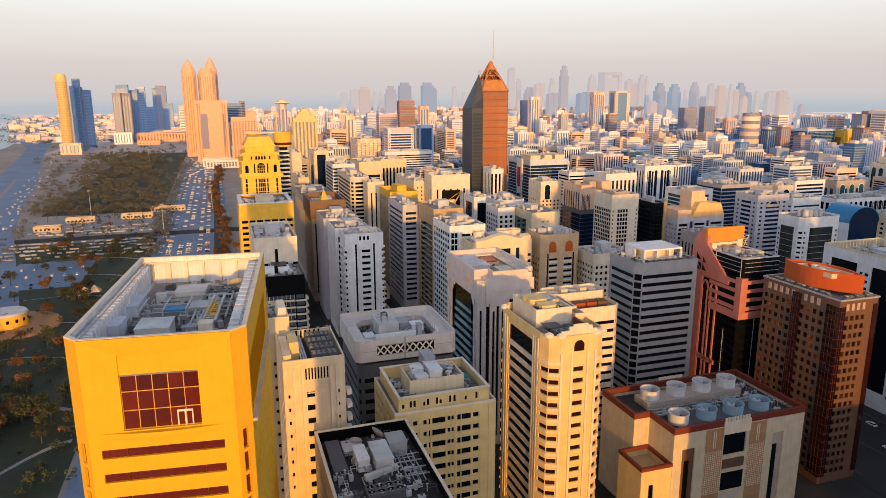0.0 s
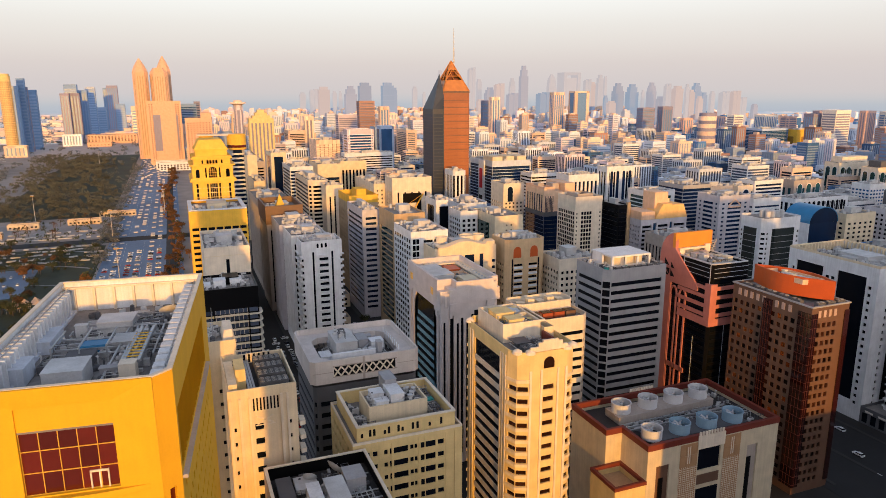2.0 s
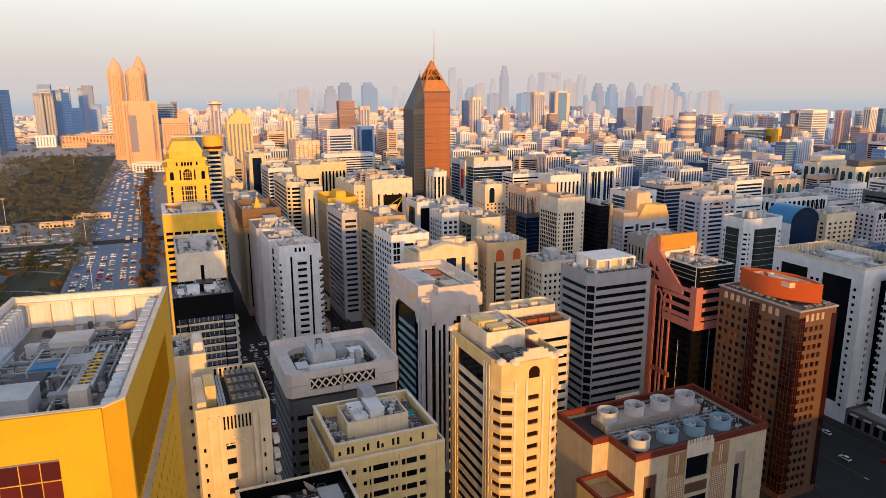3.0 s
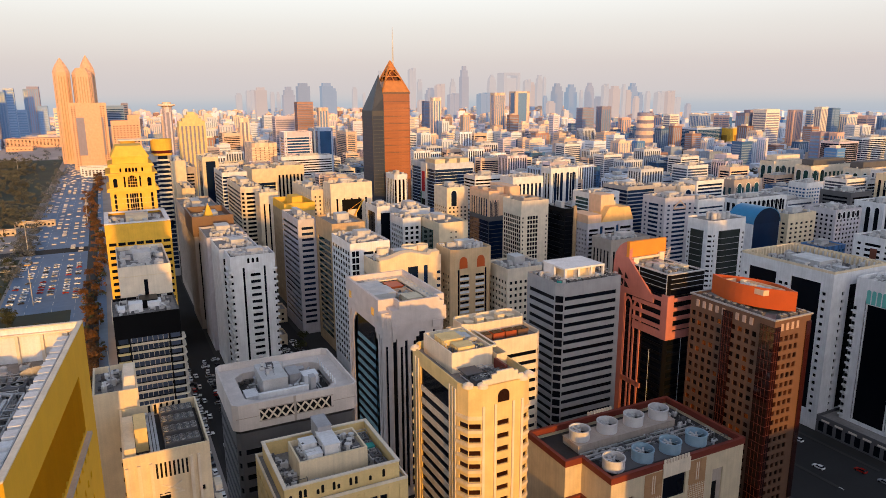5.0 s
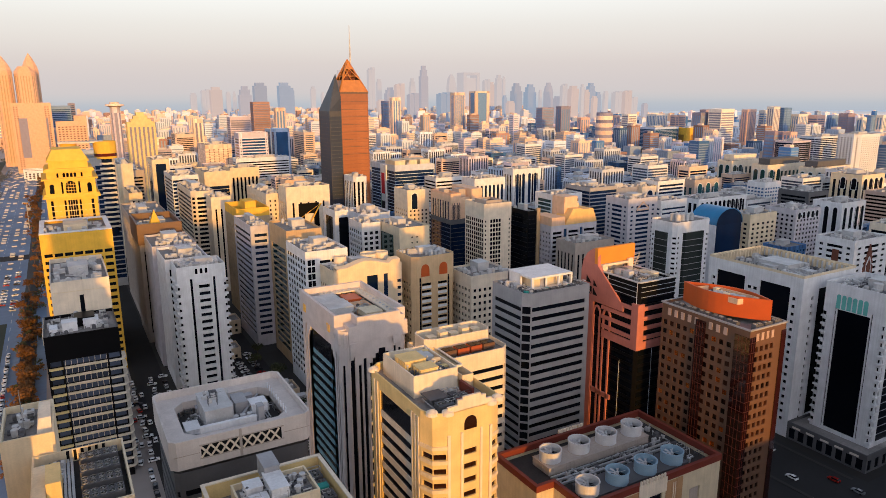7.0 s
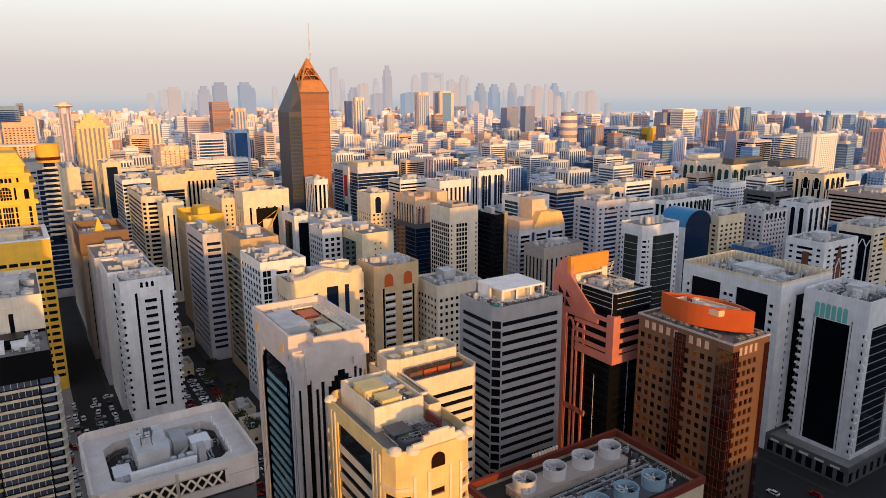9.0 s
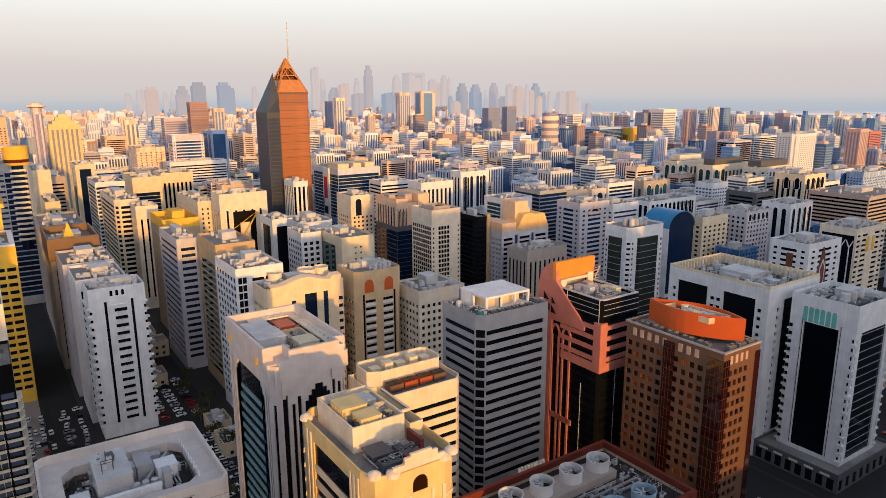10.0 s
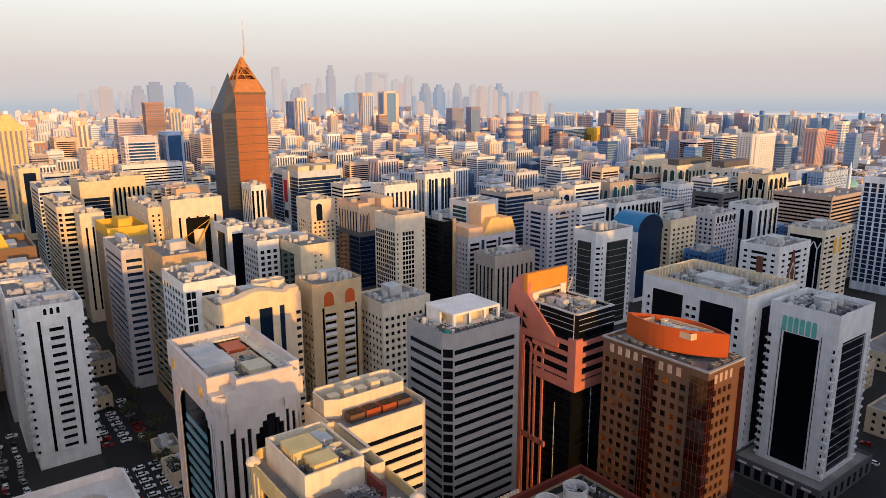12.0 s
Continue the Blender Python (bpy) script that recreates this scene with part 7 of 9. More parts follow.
g = Geo().drum(17.8, 15, 166, 1.0, 188, 0.7, 8)
g.drum(17.8, 15, 188, 0.5, 207, 0.25, 8)
add(t, "mast", g, UNIT, "thin pale mast")
g = Geo()
for k in range(8):
    g.box(-0.25, -0.25, 84 + k * 7.2, 29.2, -0.1, 84.5 + k * 7.2)
g.box(-0.3, -0.3, 142.0, 29.3, -0.1, 143.9)
add(t, "string_course", g, BROWN)
t = Tower("office_tower", "slate blue glass office tower with slanting pointed roof", 252.8, 676, rectangle(12, 30), 126, material("slate blue stone", (0.05, 0.055, 0.07), rough=0.5), SLATE, storey=3.6, base=6, crown=4, deep=0.1)
t.all_faces(lambda L, i: [("s", 0.6), ("w", 0, 0.3, 3.4), ("s", 0.6)])
t.finish(0)
g = Geo()
q = [(0, 0, 126), (12, 0, 139), (12, 30, 139), (0, 30, 126)]
pk = (9.6, 6, 161)
for k in range(4):
    g.poly([q[k], q[(k + 1) % 4], pk])
g.poly([(0, 0, 126), (12, 0, 126), (12, 0, 139)])
g.poly([(12, 30, 126), (0, 30, 126), (12, 30, 139)])
g.quad((12, 0, 126), (12, 30, 126), (12, 30, 139), (12, 0, 139))
add(t, "roof", g, SLATE, "slate blue pointed roof")

# ---- unseen blocks added behind the viewer, to shade the nearest fronts ----
for x_, y_, w_, d_, h_ in ((-70, -150, 60, 60, 36), (4, -10, 56, 40, 101), (70, -150, 44, 60, 30), (126, 10, 45, 50, 92), (186, -20, 26, 50, 44), (216, -40, 50, 50, 108), (270, -40, 56, 50, 94), (332, -40, 58, 50, 102), (396, -40, 58, 50, 102), (460, -40, 68, 50, 100), (536, -40, 80, 60, 98)):
    block("office_block", "unseen concrete city block added behind the viewer for shade", x_, y_, w_, d_, h_, TAUPE, GLASS, punched(5, 2), top=0)

# ---- streets, boulevard, park ----
def path_strip(name, label, pts, w, z, mat, cat_):
    g = Geo()
    for (xa, ya), (xb, yb) in zip(pts, pts[1:]):
        g.quad((xa - w / 2, ya, z), (xa + w / 2, ya, z), (xb + w / 2, yb, z), (xb - w / 2, yb, z))
    return tagged(new(name, g.mesh(name, mat)), label, cat_, kind="structure")


# the asphalt's blue sky reflection is put into its base colour
BLUEROAD = material("sky-tinted blue grey asphalt", (0.15, 0.22, 0.34), rough=0.8, var=0.2, size=6)
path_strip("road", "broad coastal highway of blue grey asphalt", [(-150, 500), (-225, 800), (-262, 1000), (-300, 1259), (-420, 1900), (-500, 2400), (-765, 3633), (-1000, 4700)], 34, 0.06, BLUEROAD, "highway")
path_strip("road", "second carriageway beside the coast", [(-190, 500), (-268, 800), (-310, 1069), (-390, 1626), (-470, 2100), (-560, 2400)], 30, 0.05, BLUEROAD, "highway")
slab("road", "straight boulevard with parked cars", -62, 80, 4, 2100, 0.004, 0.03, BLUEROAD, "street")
slab("road", "cross street before the park", -260, 742, 20, 764, 0.034, 0.05, ASPHALT, "street")
slab("pavement", "long planted median of the boulevard", -10, 560, -2, 1500, 0.03, 0.2, PAVE, "median")
slab("park_ground", "dark grassy park ground", -205, 905, -72, 1800, 0.034, 0.06, material("park grass", (0.03, 0.037, 0.014), var=0.4, size=8), "park")
slab("park_ground", "green lawn beside curved paths", -230, 40, -64, 730, 0.034, 0.05, material("park grass", (0.03, 0.037, 0.014)), "park")
slab("plaza", "pale paved plaza by the park", -200, 772, -60, 880, 0.034, 0.07, material("pale plaza paving", (0.30, 0.28, 0.28), var=0.3, size=6), "plaza")
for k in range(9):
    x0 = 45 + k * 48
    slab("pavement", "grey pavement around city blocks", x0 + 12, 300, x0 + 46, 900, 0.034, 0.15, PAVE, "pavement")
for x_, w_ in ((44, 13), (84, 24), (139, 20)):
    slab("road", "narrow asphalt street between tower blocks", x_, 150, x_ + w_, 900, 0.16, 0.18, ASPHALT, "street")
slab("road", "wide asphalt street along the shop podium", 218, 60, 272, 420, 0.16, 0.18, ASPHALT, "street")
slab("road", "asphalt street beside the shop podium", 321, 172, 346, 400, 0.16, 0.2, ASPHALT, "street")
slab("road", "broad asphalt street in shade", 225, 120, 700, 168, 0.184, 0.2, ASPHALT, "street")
PATHM = material("pale plaza paving", (0.30, 0.28, 0.28))
for k in range(7):
    y_ = 330 + k * 62
    path_strip("path", "pale curving park path", [(-168, y_), (-140, y_ + 14), (-112, y_ + 18), (-88, y_ + 10), (-66, y_ - 6)], 5, 0.08 + 0.002 * k, PATHM, "path")
for x0, y0, amp in ((-80, 150, 10), (-110, 175, 14), (-100, 215, 9), (-92, 255, 12)):
    g_ = Geo()
    pts_ = [(x0 - 70 + 5 * q, y0 + amp * math.sin(q * 0.42) + q * 1.6) for q in range(20)]
    for (xa, ya), (xb, yb) in zip(pts_, pts_[1:]):
        g_.quad((xa, ya - 1.6, 0.09), (xb, yb - 1.6, 0.09), (xb, yb + 1.6, 0.09), (xa, ya + 1.6, 0.09))
    tagged(new("path", g_.mesh("path", PATHM)), "winding pale park path", "path", kind="structure")
g_ = Geo()
for q in range(24):
    a0, a1 = math.pi * (0.52 + q * 0.03), math.pi * (0.55 + q * 0.03)
    g_.quad((-30 + 58 * math.cos(a0), 92 + 66 * math.sin(a0), 0.1), (-30 + 67 * math.cos(a0), 92 + 75 * math.sin(a0), 0.1), (-30 + 67 * math.cos(a1), 92 + 75 * math.sin(a1), 0.1), (-30 + 58 * math.cos(a1), 92 + 66 * math.sin(a1), 0.1))
tagged(new("road", g_.mesh("road", ASPHALT)), "curving asphalt park road with a crossing", "street", kind="structure")
g_ = Geo()
for q in range(6):
    a_ = math.pi * (0.80 + q * 0.006)
    g_.bar((-30 + 59 * math.cos(a_), 92 + 67 * math.sin(a_), 0.105), (-30 + 66 * math.cos(a_), 92 + 74 * math.sin(a_), 0.105), 0.55, 0.02)
tagged(new("road_marks", g_.mesh("road_marks", material("white road paint", (0.6, 0.6, 0.58)))), "white zebra crossing bars on the park road", "road marks", kind="stuff")
slab("car_park", "blue grey car park by the lawn", -168, 560, -108, 650, 0.1, 0.13, BLUEROAD, "car park")
slab("sand", "open sandy ground by the coast road", -400, 1820, -20, 2290, 0.003, 0.006, material("open sand", (0.52, 0.43, 0.40), var=0.3, size=30), "sand")
slab("park_ground", "dark lawn between car park and boulevard", -60, 330, -18, 545, 0.034, 0.09, material("park grass", (0.03, 0.037, 0.014)), "lawn")
slab("pavement", "planted strip along the boulevard", -9, 330, -1, 555, 0.034, 0.2, PAVE, "median")
# lane marks
g_ = Geo()
for k in range(60):
    for x_ in (-46, -30, -16):
        g_.box(x_, 400 + k * 18, 0.031, x_ + 0.25, 409 + k * 18, 0.04)
for k in range(20):
    g_.box(232 + k * 14, 143.6, 0.2, 238 + k * 14, 144, 0.21)
    g_.box(244.6, 170 + k * 12, 0.18, 245, 176 + k * 12, 0.19)
tagged(new("road_marks", g_.mesh("road_marks", material("white road paint", (0.6, 0.6, 0.58)))), "white lane dashes on the asphalt", "road marks", kind="stuff")

# round pavilion on a sandy terrace beside the park
t = thing("pavilion_building", "low round ochre building with ring of windows on a sand terrace", "pavilion", -132, 470)
part("terrace", Geo().drum(0, 0, 0, 30, 1.2, 29, 40), material("orange sand terrace", (0.42, 0.20, 0.08), var=0.2), t)
part("wall", Geo().drum(0, 0, 1.2, 11, 9, 11, 32), OCHRE, t)
part("roof", Geo().drum(0, 0, 9, 11.6, 10.4, 10.6, 32), UNIT, t)
for k in range(14):
    a = 2 * math.pi * k / 14
    part("window", Geo().box(-0.8, -0.1, 4.8, 0.8, 0.1, 6.8), GLASS, t, m=pose(11.02 * math.cos(a), 11.02 * math.sin(a), 0, 0, 0, math.degrees(a) + 90))
for k, (x_, y_) in enumerate(((-104, 524), (-98, 527), (-92, 530))):
    tn = thing("shade_sail", "pale peaked fabric shade tent on poles", "tent", x_, y_, 0, 0, "shade tents in the park")
    part("canopy", Geo().prism([(-4, -4), (4, -4), (4, 4), (-4, 4)], 3, 7.5, [(-0.2, -0.2), (0.2, -0.2), (0.2, 0.2), (-0.2, 0.2)]), PEACH, tn)
    for sx, sy in ((-3.8, -3.8), (3.8, -3.8), (3.8, 3.8), (-3.8, 3.8)):
        part("pole", Geo().drum(sx, sy, 0, 0.1, 3.1, 0.1, 8), STEEL, tn)
# low buildings at the edge of the plaza
for x_, y_, w_ in ((-190, 800, 26), (-168, 846, 30), (-112, 856, 34), (-84, 900, 40)):
    block("kiosk", "low sandy park building with flat roof", x_, y_, w_, 9, 6, SAND, GLASS, punched(4, 2, 0.6, 2.4), base=1.0, crown=1.0, top=0)
for x_, y_, w_ in ((-24, 1400, 60), (-30, 1430, 80)):
    block("office_block", "low white arcaded building by the boulevard", x_, y_, w_, 18, 16, WHITE, GLASS, punched(6, 3, 0.6, 2.8), base=2.0, crown=2, top=0)
block("office_block", "long low orange stone building", -228, 2240, 135, 50, 26, SALMON, GLASS, punched(9, 4), top=0)
block("office_block", "low orange stone gatehouse block", -215, 2120, 60, 30, 12, SALMON, GLASS, punched(9, 4), base=3, top=0)

# ---- trees ----
BARK = material("bark", (0.10, 0.07, 0.05))
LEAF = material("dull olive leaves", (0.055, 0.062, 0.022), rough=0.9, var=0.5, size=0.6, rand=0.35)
# the low sun's orange is put into this second leaf colour
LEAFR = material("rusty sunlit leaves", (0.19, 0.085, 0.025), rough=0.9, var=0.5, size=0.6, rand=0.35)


def leaf_clumps(g, cx, cy, cz, rx, rz, count, rnd_, size):
    """Small tilted leaf sprays, scattered unevenly through a crown."""
    for _ in range(count):
        a, b, q = rnd_.uniform(0, 6.283), rnd_.uniform(-0.7, 1.0), rnd_.random() ** 0.4
        c = Vector((cx + rx * q * math.cos(a) * math.cos(b), cy + rx * q * math.sin(a) * math.cos(b), cz + rz * q * math.sin(b)))
        u = Vector((rnd_.uniform(-1, 1), rnd_.uniform(-1, 1), rnd_.uniform(-0.5, 0.5))).normalized() * size * rnd_.uniform(0.6, 1.3)
        v = u.cross(Vector((rnd_.uniform(-1, 1), rnd_.uniform(-1, 1), rnd_.uniform(0.2, 1)))).normalized() * size * rnd_.uniform(0.5, 1.0)
        w = u.cross(v).normalized() * size * 0.4
        p = [c + u, c + v, c - u, c - v, c + w, c - w]
        k = len(g.v)
        g.v += [tuple(x) for x in p]
        for i in range(4):
            j = (i + 1) % 4
            g.f.append((k + i, k + j, k + 4))
            g.f.append((k + j, k + i, k + 5))


def tree(name, label, h, r, mat, seed, group):
    rnd_ = random.Random(seed)
    ob = thing(name, label, "tree", 0, -3000 - seed * 20, 0, 0, group)
    g = Geo().drum(0, 0, 0, 0.3, h * 0.5, 0.16, 8)
    for k in range(5):
        a = k * 1.26 + seed
        g.bar((0, 0, h * 0.38), (r * 0.6 * math.cos(a), r * 0.6 * math.sin(a), h * 0.72), 0.14)
    part("trunk", g, BARK, ob)
    c = Geo()
    for k in range(6):
        a = k * 1.05 + seed
        leaf_clumps(c, r * 0.5 * math.cos(a), r * 0.5 * math.sin(a), h * (0.62 + 0.1 * (k % 3)), r * 0.6, h * 0.22, 45, rnd_, 0.55)
    part("crown", c, mat, ob)
    return ob


def palm(name, label, h, seed, group):
    ob = thing(name, label, "palm", 0, -3000 - seed * 20, 0, 0, group)
    part("trunk", Geo().drum(0, 0, 0, 0.28, h, 0.2, 8), BARK, ob)
    c = Geo()
    for k in range(16):
        a, up = k * 2.4, 0.9 - 0.09 * k
        last = Vector((0, 0, h))
        for s in range(1, 5):
            q = s / 4
            nxt = Vector((3.4 * q * math.cos(a), 3.4 * q * math.sin(a), h + 2.2 * up * q - 2.6 * q * q))
            wd = 0.45 * (1.1 - q)
            side = Vector((-math.sin(a), math.cos(a), 0)) * wd
            c.quad(tuple(last - side), tuple(last + side), tuple(nxt + side * 0.7), tuple(nxt - side * 0.7))
            last = nxt
    part("crown", c, LEAFR, ob)
    return ob


rnd = random.Random(11)
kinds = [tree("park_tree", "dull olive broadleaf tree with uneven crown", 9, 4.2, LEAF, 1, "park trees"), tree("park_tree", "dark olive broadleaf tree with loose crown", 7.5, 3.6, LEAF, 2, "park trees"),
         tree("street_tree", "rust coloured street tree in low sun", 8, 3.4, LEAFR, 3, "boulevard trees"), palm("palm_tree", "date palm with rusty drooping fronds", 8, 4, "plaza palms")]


def plant(k, x, y):
    s = rnd.uniform(0.8, 1.25)
    ob = copy_thing(kinds[k], pose(x, y, 0, 0, 0, rnd.uniform(0, 360)))
    ob.scale = (s, s, s)


for k in range(46):
    plant(2, -6 + 7 * math.sin(k * 0.2) + rnd.gauss(0, 4), 560 + k * 20 + rnd.uniform(-9, 9))
for k in range(96):
    plant(k % 3, rnd.uniform(-165, -66), rnd.uniform(300, 735))
for k in range(26):
    plant(3, rnd.uniform(-200, -62), rnd.uniform(770, 900))
for k in range(96):
    x_, y_ = rnd.uniform(-165, -34), rnd.uniform(95, 430)
    if x_ < -66 or y_ < 200:
        plant((0, 1, 0, 1, 2)[k % 5], x_, y_)
for k in range(16):
    plant(2, -5 + rnd.gauss(0, 2), 345 + k * 13 + rnd.uniform(-4, 4))
for k in range(14):
    plant(k % 2, rnd.uniform(-58, -22), rnd.uniform(335, 540))
for k, ob in enumerate(kinds):
    ob.matrix_basis = pose(-80 - 9 * k, 640 + 11 * k, 0)
g_ = Geo()
for k in range(1750):
    q = rnd.random() ** 1.1
    y_ = 900 + 900 * q + rnd.gauss(0, 18)
    x_ = -208 - 62 * q + rnd.random() * 138 + rnd.gauss(0, 9) - 20 * (rnd.random() < 0.06)
    if math.sin(x_ * 0.07) * math.sin(y_ * 0.021) > 0.72:
        continue
    r_ = rnd.uniform(2.2, 4.6)
    leaf_clumps(g_, x_, y_, rnd.uniform(3.5, 7), r_, r_ * 0.7, 30, rnd, 0.85)
# woodland leaves made paler, with haze put into the colour
tagged(new("park_wood", g_.mesh("park_wood", material("haze-paled woodland leaves", (0.12, 0.115, 0.075), rough=0.95, var=0.5, size=4))), "dense dull olive park woodland", "trees", kind="stuff")
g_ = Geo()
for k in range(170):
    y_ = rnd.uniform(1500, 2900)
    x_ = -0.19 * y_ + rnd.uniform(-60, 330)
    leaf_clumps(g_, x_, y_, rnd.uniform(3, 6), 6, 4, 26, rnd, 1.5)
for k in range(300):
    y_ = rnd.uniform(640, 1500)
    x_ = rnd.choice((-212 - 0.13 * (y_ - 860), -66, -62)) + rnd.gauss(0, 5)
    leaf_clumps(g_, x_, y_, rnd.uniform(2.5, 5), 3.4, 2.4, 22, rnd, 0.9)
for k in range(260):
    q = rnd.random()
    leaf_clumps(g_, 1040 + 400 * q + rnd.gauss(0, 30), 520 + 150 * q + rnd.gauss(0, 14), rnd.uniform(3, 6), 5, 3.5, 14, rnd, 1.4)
# greyer leaf colour stands in for the haze before these trees
tagged(new("far_wood", g_.mesh("far_wood", material("haze-greyed far leaves", (0.11, 0.12, 0.12), rough=1.0))), "distant scattered trees along the coast", "trees", kind="stuff")

g_, r2_ = Geo(), Geo()
for k in range(760):
    x_, y_ = rnd.uniform(-205, -32), rnd.uniform(85, 440)
    if (x_ > -60 and y_ > 96) or (abs(math.hypot((x_ + 30) / 62.5, (y_ - 92) / 70.5) - 1) < 0.14) or (math.hypot(x_ + 132, y_ - 470) < 36) or math.sin(x_ * 0.09) * math.sin(y_ * 0.055 + 1) > 0.6:
        continue
    q = rnd.uniform(1.6, 4.2)
    leaf_clumps(g_ if rnd.random() < 0.78 else r2_, x_, y_, q * 0.9, q, q * 0.85, 26, rnd, 0.75)
for k in range(420):
    y_ = 330 + 1150 * rnd.random() ** 1.4
    q = rnd.uniform(1.2, 3.0)
    leaf_clumps(r2_ if rnd.random() < 0.7 else g_, -5 + rnd.gauss(0, 3) + (7 * math.sin((y_ - 560) / 100) if y_ > 560 else 0), y_, q, q, q * 0.9, 20, rnd, 0.8)
tagged(new("thicket", g_.mesh("thicket", LEAF)), "dense dark olive bushes in the park", "bushes", kind="stuff")
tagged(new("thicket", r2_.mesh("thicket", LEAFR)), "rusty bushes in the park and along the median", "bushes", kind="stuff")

# ---- cars ----
WHEEL = Geo().drum(0, 0, -0.11, 0.33, 0.11, 0.33, 10).mesh("wheel", BLACK)


def car(label, mat, k, near=True):
    ob = thing("car", label, "car", 0, -4000 - 10 * k, 0, 0, "parked cars")
    g = Geo()
    side = [(-2.25, 0.35), (2.2, 0.35), (2.25, 0.75), (1.3, 0.95), (-2.2, 1.0)]
    n = len(side)
    g.poly([(x, -0.9, z) for x, z in side])
    g.poly([(x, 0.9, z) for x, z in reversed(side)])
    for i in range(n):
        (xa, za), (xb, zb) = side[i], side[(i + 1) % n]
        g.quad((xb, -0.9, zb), (xa, -0.9, za), (xa, 0.9, za), (xb, 0.9, zb))
    g.box(-1.5, -0.66, 1.42, 0.3, 0.66, 1.47)
    if not near:
        g.box(-1.8, -0.85, 0, -1.0, 0.85, 0.36).box(1.0, -0.85, 0, 1.8, 0.85, 0.36)
    part("body", g, mat, ob)
    part("cabin", Geo().prism([(-2.0, -0.84), (1.0, -0.84), (1.0, 0.84), (-2.0, 0.84)], 0.95, 1.42, [(-1.5, -0.66), (0.3, -0.66), (0.3, 0.66), (-1.5, 0.66)], cap=False), GLASS, ob, "dark window band")
    if near:
        for wx in (-1.4, 1.4):
            for wy in (-0.8, 0.8):
                part("wheel", WHEEL, None, ob, m=pose(wx, wy, 0.33, 90))
    return ob


PAINTS = (("white saloon car parked on asphalt", material("white car paint", (0.75, 0.76, 0.78), rough=0.25, var=0.02, bump=0)), ("silver grey car parked on asphalt", material("silver car paint", (0.42, 0.44, 0.47), rough=0.25, metal=0.4, var=0.02, bump=0)),
          ("dark saloon car parked on asphalt", material("dark car paint", (0.03, 0.03, 0.035), rough=0.2, var=0.02, bump=0)), ("dull red car parked on asphalt", material("red car paint", (0.3, 0.02, 0.015), rough=0.25, var=0.02, bump=0)))
cars = [car(a_, b_, k) for k, (a_, b_) in enumerate(PAINTS)]
far_cars = [car(a_, b_, 4 + k, False) for k, (a_, b_) in enumerate(PAINTS)]


def park(x, y, turn, z=0.03):
    copy_thing((cars if math.hypot(x - 20, y - 40) < 330 else far_cars)[min(3, int(rnd.random() ** 2.6 * 4))], pose(x, y, z, 0, 0, turn + rnd.uniform(-3, 3)))


for x_ in (-57, -50, -40, -33, -23, -16):
    for k in range(14):
        if rnd.random() < 0.78:
            park(x_, 575 + k * 8.2 + (k // 8) * 9, rnd.choice((0, 180)))
for k in range(36):
    if k < 26:
        park((46.2, 55.0)[k % 2] + rnd.uniform(-0.3, 0.3), 228 + (k // 2) * 6.4 + rnd.uniform(-0.6, 0.6), 90, 0.18)
    else:
        park(29.2 + rnd.uniform(-0.2, 0.2), 168 + (k - 26) * 5.8, 90, 0.003)
for k in range(26):
    park(88 + (k % 3) * 7, 372 + (k // 3) * 6, rnd.choice((0, 180)), 0.18)
for k in range(14):
    park((38.6, 44.2, 50.0, 56.4)[k % 4], 338 + (k // 4) * 17 + rnd.uniform(-5, 5), 90, 0.2)
for k in range(22):
    park(-14.5, 350 + k * 6.2, 90, 0.03)
for k in range(18):
    park(-160 + (k % 6) * 9, 572 + (k // 6) * 26, 90, 0.13)
for k in range(14):
    park(rnd.choice((326, 332, 340)), 150 + k * 8, 90, 0.2)
for k in range(12):
    park(rnd.choice((224, 238, 250, 262)), 130 + k * 9, 90, 0.2)
# the streets between the tower rows are lined with cars
for k in range(30):
    park(39.5 + (k % 2) * 16.5 + rnd.uniform(-0.3, 0.3), 226 + (k // 2) * 6.0, 90, 0.2)
for k in range(36):
    park((87.5, 93.5, 99.5)[k % 3], 284 + (k // 3) * 5.6 + rnd.uniform(-0.8, 0.8), rnd.choice((0, 180)), 0.2)
for k in range(52):
    park((36.5, 41.5, 50.5, 56.5)[k % 4] + rnd.uniform(-0.3, 0.3), 318 + (k // 4) * 7.2 + rnd.uniform(-0.9, 0.9), rnd.choice((80, 90, 100, 0)), 0.2)
for k in range(9):
    plant(k % 2, 86 + rnd.uniform(0, 22), 290 + k * 17 + rnd.uniform(-4, 4))
for k in range(30):
    park((141.5, 156.0)[k % 2], 250 + (k // 2) * 6.4, 90, 0.2)
for k in range(24):
    park((44.5, 57.0)[k % 2], 150 + (k // 2) * 6.2, 90, 0.2)
for k, ob in enumerate(cars + far_cars):
    ob.matrix_basis = pose(1.0 if k > 3 else 29.2, 600 + 9 * k if k > 3 else 230 + 6 * k, 0.03, 0, 0, 90)
g_ = Geo()
for k in range(420):
    x_, y_ = rnd.uniform(-60, -168), rnd.uniform(290, 900)
    r_ = rnd.uniform(1.0, 2.6)
    if not (-168 < x_ < -108 and 560 < y_ < 650):
        leaf_clumps(g_, x_, y_, r_ * 0.9, r_, r_ * 0.8, 10, rnd, 0.8)
tagged(new("shrubs", g_.mesh("shrubs", LEAF)), "dull olive shrubs and hedges along park paths", "shrubs", kind="stuff")
g_ = Geo()
